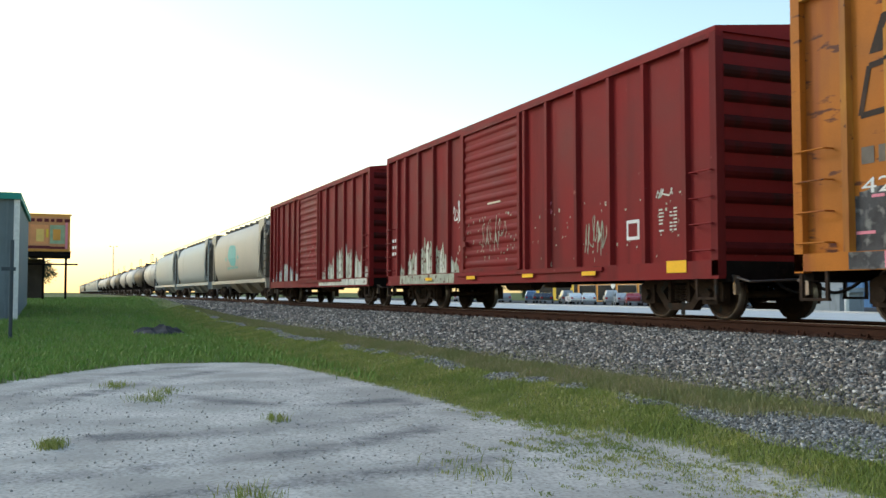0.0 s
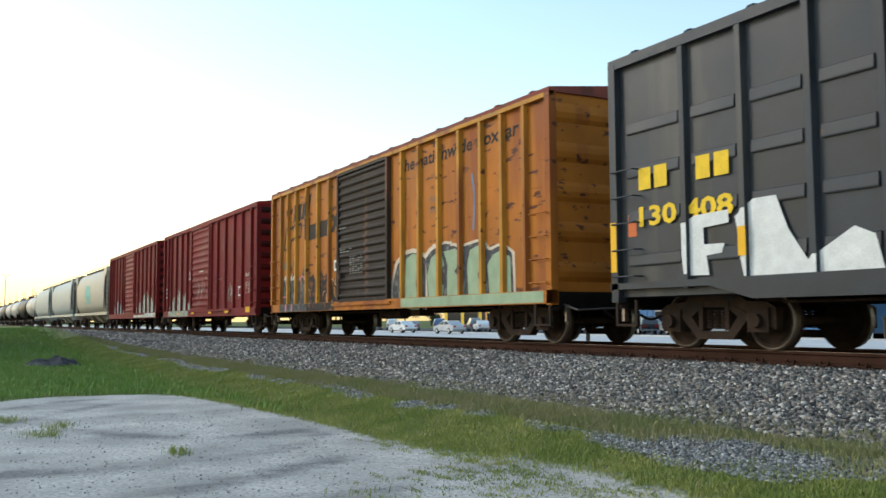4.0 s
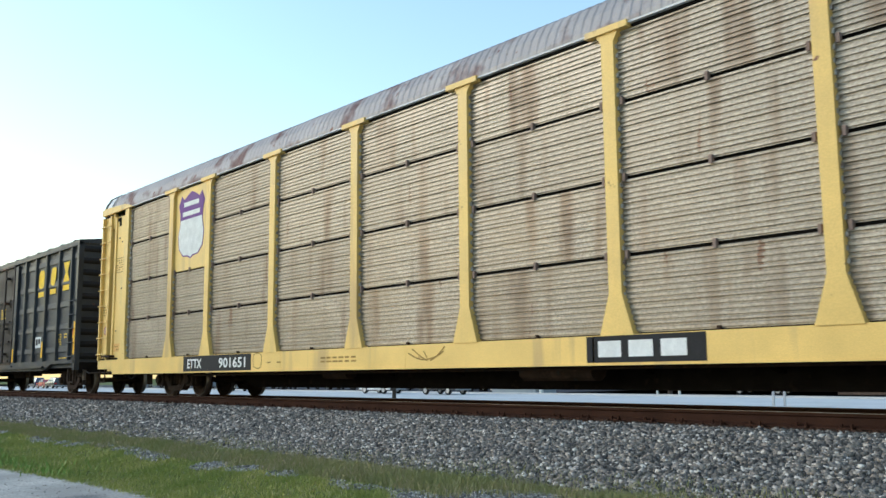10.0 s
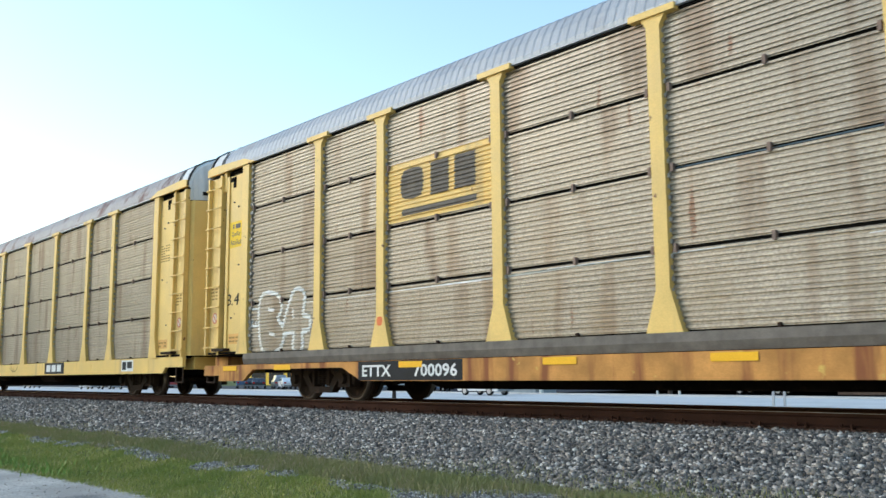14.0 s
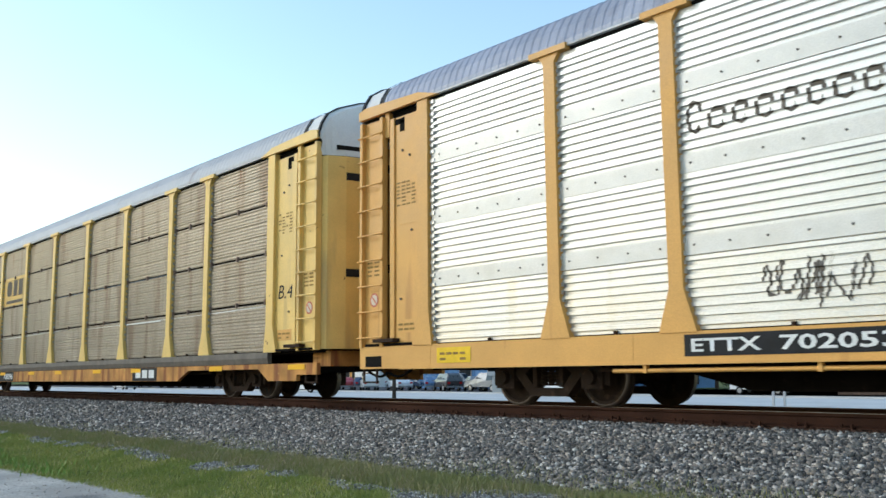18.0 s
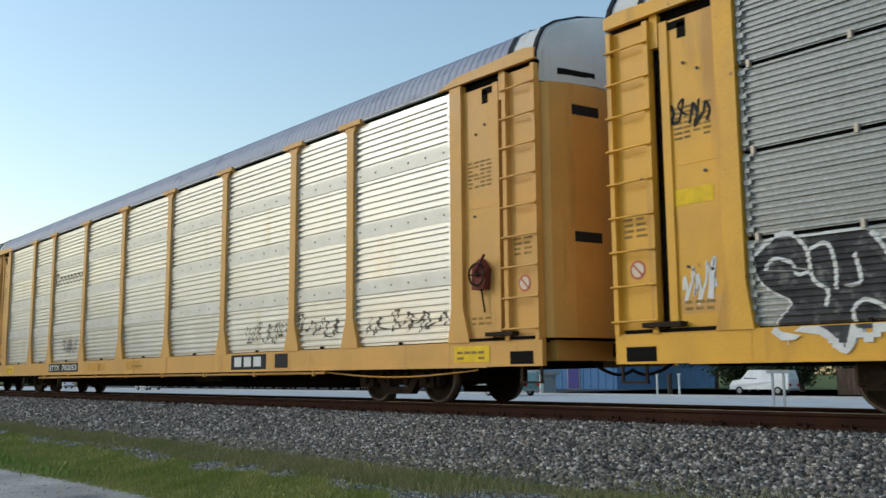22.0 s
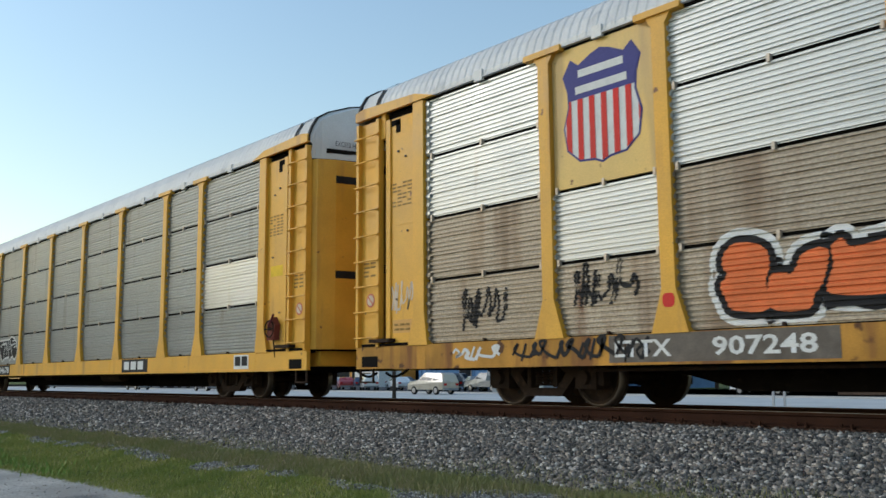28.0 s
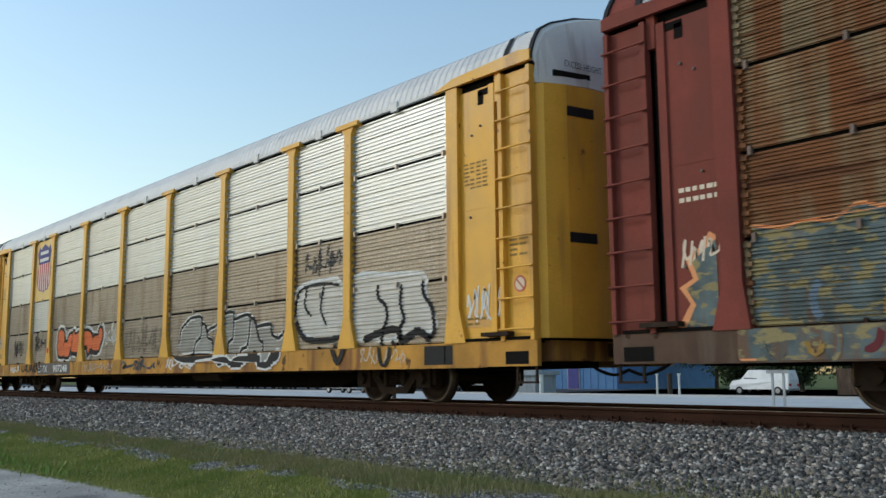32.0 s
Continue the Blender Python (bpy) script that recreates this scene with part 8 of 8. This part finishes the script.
for x, y in ((0.2, 0.2), (0.2, -1.3), (0.2, -3.2), (-4.2, 0.2)):
    part("post", Mesh().tube((x, y, -0.4), (x, y, 3.15), 0.08, 8), IRON_DARK, pav)
part("beam", Mesh().box(0.1, 0.3, -3.4, 1.0, 2.62, 2.74), IRON_DARK, pav)
board = part("billboard", Mesh().box(0.35, 0.55, -3.25, 0.45, 3.65, 6.2), OR_WALL, pav, "faded orange billboard")
part("border", Mesh().box(0.3, 0.34, -3.35, 0.55, 6.2, 6.32).box(0.3, 0.6, -3.35, 0.55, 3.58, 3.65), OR_WALL, pav)
rb = random.Random(6)
BOARD_PALE = material("board_peach", (0.58, 0.27, 0.13), 0.8, var=0.12, scale=1.0)
k = 0.551
for a, b, c, d, mat in ((-3.1, 0.3, 3.75, 6.1, BOARD_PALE), (-2.2, -1.0, 4.15, 5.5, PEACH), (-0.9, 0.1, 4.15, 5.5, MINT), (-0.7, -0.2, 4.4, 5.2, OR_WALL), (-1.8, -1.3, 4.3, 5.2, YELLOW_PALE), (-3.1, -2.4, 4.1, 5.5, YEL_WALL), (-2.95, -2.75, 4.1, 4.9, INK), (-2.65, -2.5, 4.4, 5.5, POLE_WOOD),
                        (-2.6, -0.9, 3.8, 4.0, MAROON), (-0.9, 0.15, 3.78, 3.95, MAROON), (-1.15, -1.0, 4.6, 5.2, YEL_WALL), (0.12, 0.28, 3.8, 5.7, PINK)):
    k += 0.004
    part("print", Mesh().box(0.551, k, a, b, c, d), mat, pav)
x = -2.95
while x < 0.1:
    w = rb.uniform(0.22, 0.5)
    part("print", Mesh().box(0.551, 0.60, x, x + w, 5.72, 5.95), MAROON, pav, "dark blurred heading bar")
    x += w + 0.14
part("awning", Mesh().prism([(-3.6, 6.4), (-2.6, 6.7), (-2.6, 6.6), (-3.5, 6.2)], "x", -0.5, 0.4), IRON_DARK, pav)

# ---- plants ----
LEAF = bpy.data.materials.new("leaves")
LEAF.use_nodes = True
_n, _l = LEAF.node_tree.nodes, LEAF.node_tree.links
_g, _r = _n.new("ShaderNodeNewGeometry"), _n.new("ShaderNodeValToRGB")
_r.color_ramp.elements[0].color, _r.color_ramp.elements[1].color = (0.018, 0.035, 0.012, 1), (0.06, 0.085, 0.025, 1)
_l.new(_g.outputs["Random Per Island"], _r.inputs[0])
_l.new(_r.outputs[0], _n["Principled BSDF"].inputs["Base Color"])
_n["Principled BSDF"].inputs["Roughness"].default_value = 0.7
BARK = material("bark", (0.06, 0.045, 0.035), 0.95, var=0.3, bump=0.6)


def tree(x, y, h, seed, name="tree", label="dark green broad-leaved tree beyond the road"):
    rng = random.Random(seed)
    ob = thing(name, label, name, name + "s beyond the road", at=pose(x, y, 0))
    m = Mesh()
    m.tube((0, 0, -0.1), (0.1, 0, h * 0.35), 0.22, 8, 0.16)
    m.tube((0.1, 0, h * 0.35), (0.0, 0.1, h * 0.75), 0.16, 8, 0.06)
    ends = []
    for k in range(8):
        a, z = rng.uniform(0, 6.28), h * rng.uniform(0.25, 0.6)
        e = (math.cos(a) * h * rng.uniform(0.15, 0.33), math.sin(a) * h * rng.uniform(0.15, 0.33), z + h * rng.uniform(0.1, 0.3))
        m.tube((0.08, 0, z), e, 0.07, 6, 0.02)
        ends.append(e)
    part("trunk", m, BARK, ob)
    c = Mesh()
    for k in range(26):
        e = rng.choice(ends)
        cx, cy, cz = (e[0] + rng.gauss(0, 0.1 * h), e[1] + rng.gauss(0, 0.1 * h), e[2] + rng.gauss(0, 0.12 * h))
        for q in range(110):
            p = Vector((cx + rng.gauss(0, 0.45), cy + rng.gauss(0, 0.45), max(0.5, cz + rng.gauss(0, 0.35))))
            d = Vector((rng.gauss(0, 1), rng.gauss(0, 1), rng.gauss(0, 0.7))).normalized() * 0.2
            w = Vector((-d.y, d.x, rng.uniform(-0.1, 0.1))).normalized() * 0.1
            c.add([p - d, p + w, p + d, p - w], [(0, 1, 2, 3)])
    me = bpy.data.meshes.new("crown")
    me.from_pydata(c.v, [], c.f)
    me.materials.append(LEAF)
    part("crown", me, None, ob)
    return ob


tree_a, tree_b = tree(-55, 84, 8.0, 1), tree(-48, 80, 8.6, 2)
rt = random.Random(9)
shrub = tree(-46, 73, 3.0, 5, "shrub", "dense dark green shrub beyond the road")
for k in range(18):
    copy_thing(shrub, pose(-43.5 + 2.5 * k, 71 + rt.uniform(0, 4), 0, 0, 0, rt.uniform(0, 360)))
for k in range(14):
    copy_thing(shrub, pose(-100 - 9 * k, 112 + rt.uniform(0, 5), 0, 0, 0, rt.uniform(0, 360)))
for k in range(16):
    copy_thing((tree_a, tree_b)[k % 2], pose(-44 + 3.6 * k, 76 + rt.uniform(0, 14), 0, 0, 0, rt.uniform(0, 360)))
for k in range(10):
    copy_thing((tree_a, tree_b)[k % 2], pose(-100 - 22 * k, 118 + rt.uniform(0, 14), 0, 0, 0, rt.uniform(0, 360)))
for x, y in ((-80, -4.5), (-86, -2.0), (-79, -9)):
    copy_thing(tree_b, pose(x, y, 0.6, 0, 0, x) @ Matrix.Scale(0.6, 4))

def blade_material(name, stops, broad, spread_):
    """Blades that differ one from another and, over metres, from place to place."""
    m = bpy.data.materials.new(name)
    m.use_nodes = True
    n, l = m.node_tree.nodes, m.node_tree.links
    g, r, co, nz = (n.new("ShaderNode" + k) for k in ("NewGeometry", "ValToRGB", "TexCoord", "TexNoise"))
    for k, (p, c) in enumerate(stops):
        e = r.color_ramp.elements[k] if k < 2 else r.color_ramp.elements.new(p)
        e.position, e.color = p, (*c, 1)
    nz.inputs["Scale"].default_value, nz.inputs["Detail"].default_value = 1.1, 4.0
    l.new(co.outputs["Object"], nz.inputs["Vector"])
    mr, mx = n.new("ShaderNodeMapRange"), n.new("ShaderNodeMix")
    for k, v in zip((1, 2, 3, 4), (0.38, 0.64, 0.0, spread_)):
        mr.inputs[k].default_value = v
    mx.data_type = "RGBA"
    l.new(g.outputs["Random Per Island"], r.inputs[0])
    l.new(nz.outputs[0], mr.inputs[0])
    l.new(mr.outputs[0], mx.inputs[0])
    l.new(r.outputs[0], mx.inputs[6])
    mx.inputs[7].default_value = (*broad, 1)
    b = n["Principled BSDF"]
    l.new(mx.outputs[2], b.inputs["Base Color"])
    b.inputs["Roughness"].default_value = 0.8
    b.inputs["Specular IOR Level"].default_value = 0.2
    return m


GRASS_NEAR = blade_material("grass_verge", ((0.0, (0.228, 0.261, 0.054)), (0.5, (0.332, 0.346, 0.084)), (0.9, (0.436, 0.410, 0.156)), (1.0, (0.540, 0.420, 0.288))), (0.176, 0.233, 0.048), 0.7)
GRASS_DRY = blade_material("grass_olive", ((0.0, (0.196, 0.203, 0.072)), (0.5, (0.274, 0.264, 0.108)), (0.85, (0.372, 0.320, 0.180)), (1.0, (0.470, 0.355, 0.276))), (0.196, 0.225, 0.072), 0.6)
GRASS_FIELD = blade_material("grass_lush", ((0.0, (0.108, 0.219, 0.036)), (0.5, (0.166, 0.295, 0.054)), (0.9, (0.245, 0.352, 0.084)), (1.0, (0.353, 0.352, 0.180))), (0.264, 0.304, 0.084), 0.6)


def blades(name, pts, tall, wide_, seed, label, mat):
    """Grass blades as slim bent triangles, one mesh."""
    rs = np.random.RandomState(seed)
    p = np.array(pts)
    n = len(p)
    a = rs.rand(n) * 6.28
    h = tall * (0.4 + 0.8 * rs.rand(n))
    w = wide_ * (0.6 + 0.8 * rs.rand(n))
    lean = h * (0.2 + 0.6 * rs.rand(n))
    side = np.stack([np.cos(a), np.sin(a), 0 * a], 1) * w[:, None] / 2
    b = rs.rand(n) * 6.28
    tip = p + np.stack([np.cos(b) * lean, np.sin(b) * lean, h], 1)
    mid = p + np.stack([np.cos(b) * lean * 0.3, np.sin(b) * lean * 0.3, h * 0.6], 1)
    v = np.stack([p - side, p + side, mid + side * 0.8, mid - side * 0.8, tip], 1).reshape(-1, 3)
    k = 5 * np.arange(n)[:, None]
    f = np.concatenate([k + np.array([[0, 1, 2]]), k + np.array([[0, 2, 3]]), k + np.array([[3, 2, 4]])]).astype(int)
    me = bpy.data.meshes.new(name)
    me.vertices.add(len(v))
    me.vertices.foreach_set("co", v.ravel())
    me.loops.add(len(f) * 3)
    me.loops.foreach_set("vertex_index", f.ravel())
    me.polygons.add(len(f))
    me.polygons.foreach_set("loop_start", np.arange(len(f)) * 3)
    me.polygons.foreach_set("loop_total", np.full(len(f), 3))
    me.update(calc_edges=True)
    me.materials.append(mat)
    return tagged(new(name, me), label, "grass", kind="stuff")


PALE_STONE = material("pale_stone", (0.36, 0.34, 0.31), 0.95, var=0.3, scale=3.0)
rg = random.Random(21)
strip_pts, field_pts, tufts = [], [], []
rs_ = np.random.RandomState(21)


def deep(x, y):
    """lot_depth() for many places at once."""
    best, inside = np.full(len(x), 1e9), np.zeros(len(x), bool)
    for (xa, ya), (xb, yb) in zip(LOT_POLY, LOT_POLY[1:] + LOT_POLY[:1]):
        dx, dy = xb - xa, yb - ya
        if dy:
            inside ^= ((ya > y) != (yb > y)) & (x < xa + (y - ya) / dy * dx)
        k = np.clip(((x - xa) * dx + (y - ya) * dy) / (dx * dx + dy * dy), 0, 1)
        best = np.minimum(best, np.hypot(x - xa - k * dx, y - ya - k * dy))
    return np.where(inside, best, -best)


dry_pts, N = [], 680000
gx, gy = -2.0 - 52 * rs_.rand(N) ** 1.7, 4.3 + 3.5 * rs_.rand(N)
gd = deep(gx, gy)
ok = gd < 0.03 + 0.07 * rs_.randn(N)
for x, y, k in zip(gx[ok], gy[ok], rs_.rand(ok.sum(), 3)):
    bare = patchy(x, y)
    if k[0] < 1.6 * bare - 0.35:
        continue
    if k[1] > (0.75 if y < 6.42 else 0.95) + 0.8 * noise.noise(Vector((x * 0.9, y * 1.3, 5))):
        continue
    fringe = 7.25 + 0.28 * noise.noise(Vector((x * 0.7, 3.0, 1)))
    if y < 6.42 + 0.1 * noise.noise(Vector((x * 0.6, 0.0, 8))):
        strip_pts.append((x, y, height(x, y)))
    elif y < fringe or k[2] < 0.45 * (fringe + 0.5 - y):
        dry_pts.append((x, y, max(height(x, y), bed_z(y) if y > 7.15 else -1)))
N = 170000
gx, gy = -15 - 75 * rs_.rand(N) ** 1.5, -9 + 15.6 * rs_.rand(N)
ok = (deep(gx, gy) < -0.03 + 0.1 * rs_.randn(N)) & (gy > 0.055 * gx - 3) & (gy < 4.7 + 0.35 * rs_.randn(N) - 0.012 * gx) & (np.hypot((gx + 35) / 1.9, (gy - 3.3) / 0.9) > 1)
field_pts = [(x, y, height(x, y)) for x, y in zip(gx[ok], gy[ok])]
for cx, cy, r, n in ((-9.9, -0.06, 0.10, 320), (-13.7, 1.18, 0.22, 200), (-10.95, 2.4, 0.13, 120), (-15.8, 0.85, 0.2, 160), (-6.9, 1.35, 0.2, 130), (-7.15, 3.3, 0.3, 120), (-14.6, 1.5, 0.2, 110)):
    for k in range(n):
        x, y = cx + rg.gauss(0, r), cy + rg.gauss(0, r * 0.6)
        tufts.append((x, y, height(x, y)))
# creeping weeds that thin out from the verge into the gravel
creep = []
for k in range(620):
    cx = -4.0 - 7.0 * rg.random() ** 0.8
    cy = 5.35 - abs(rg.gauss(0, 0.75)) * (1.0 if cx > -8.5 else 0.35)
    if cy < 2.6:
        continue
    for q in range(rg.randint(6, 34)):
        x, y = cx + rg.gauss(0, 0.06), cy + rg.gauss(0, 0.035)
        creep.append((x, y, height(x, y)))
blades("grass", strip_pts, 0.05, 0.007, 1, "short yellow-green grass along the lot", GRASS_NEAR)
blades("grass", dry_pts, 0.085, 0.0065, 5, "olive and drying grass at the foot of the ballast", GRASS_DRY)
blades("grass", field_pts, 0.14, 0.02, 2, "lush green grass at the edge of the lot", GRASS_FIELD)
blades("weeds", tufts, 0.09, 0.009, 3, "small green weeds in the gravel", GRASS_NEAR)
blades("weeds", creep, 0.025, 0.008, 4, "low creeping weeds thinning out into the gravel", GRASS_NEAR)
bare_pts = [(x, y) for x, y in zip(-2.5 - 34 * rs_.rand(110000) ** 1.4, 5.9 + 1.3 * rs_.rand(110000)) if patchy(x, y) > 0.40]
scatter_stones("lot_stones", 2500, (-16, -3), (-1.5, 6.9), 0.02, 7, lambda x, y: height(x, y), PALE_STONE, "small loose stones on the lot", "gravel", 0.8)
DARK_BIT = material("dark_bits", (0.27, 0.25, 0.22), 0.95, var=0.3, scale=3.0)
scatter_stones("lot_litter", 1800, (-15, -3), (-1.5, 5.4), 0.011, 8, lambda x, y: height(x, y) - 0.002, DARK_BIT, "dark crumbs of soil and leaves on the gravel", "litter", 0.8)
scatter_stones("verge_stones", len(bare_pts), (-15, 0), (7.2, 10.05), 0.034, 9, lambda x, y: height(x, y), VERGE_STONE, "pale stones showing between the grass bands", "stones", at=bare_pts)
# a dark heap of soil at the far edge of the lot
heap = Mesh()
hx, hy = 26, 12
heap.add([(-35 + 2.0 * (2 * i / hx - 1), 3.3 + 1.0 * (2 * j / hy - 1),
           height(-35 + 2.0 * (2 * i / hx - 1), 3.3 + 1.0 * (2 * j / hy - 1)) - 0.05
           + max(0.0, 1 - math.hypot(2 * i / hx - 1, 2 * j / hy - 1)) ** 0.6 * (0.3 + 0.3 * noise.noise(Vector((i * 0.4, j * 0.5, 1)))))
          for j in range(hy + 1) for i in range(hx + 1)],
         [(j * (hx + 1) + i, j * (hx + 1) + i + 1, (j + 1) * (hx + 1) + i + 1, (j + 1) * (hx + 1) + i) for j in range(hy) for i in range(hx)])
single("soil_heap", heap, material("dark_soil", (0.05, 0.05, 0.052), 0.95, var=0.4, scale=2.0, stain=(0.16, 0.16, 0.16), amount=0.3, bump=0.8, grain=18), "low heap of dark grey soil in the grass", "soil heap")


# ---- what moves ----
SPEED = [(0, 4.75), (2.5, 4.93), (6, 5.28), (9, 5.48), (12, 5.66), (13.5, 5.80), (16, 5.90), (19, 5.96), (33, 5.95)]


def gone(t):
    """How far the train has run by t seconds."""
    s = 0.0
    for (ta, va), (tb, vb) in zip(SPEED, SPEED[1:]):
        if t <= ta:
            break
        e = min(t, tb)
        v = va + (vb - va) * (e - ta) / (tb - ta)
        s += (e - ta) * (va + v) / 2
    return s


def motions():
    for car, u in trains:
        walk(car, [(t, pose(u - gone(t), TRACK, RAIL)) for t in range(0, 33)])
    for axle, dx in spinning:
        walk(axle, [(k / 10, pose(dx, 0, WHEEL_R, 0, -math.degrees(gone(k / 10) / WHEEL_R), 0)) for k in range(0, 321)])
    for vehicle, x, t0, y, v in traffic:
        walk(vehicle, [(t, pose(x - v * (t - t0), y, 0.012, 0, 0, 180 if v > 0 else 0)) for t in range(0, 33, 2)])


motions()
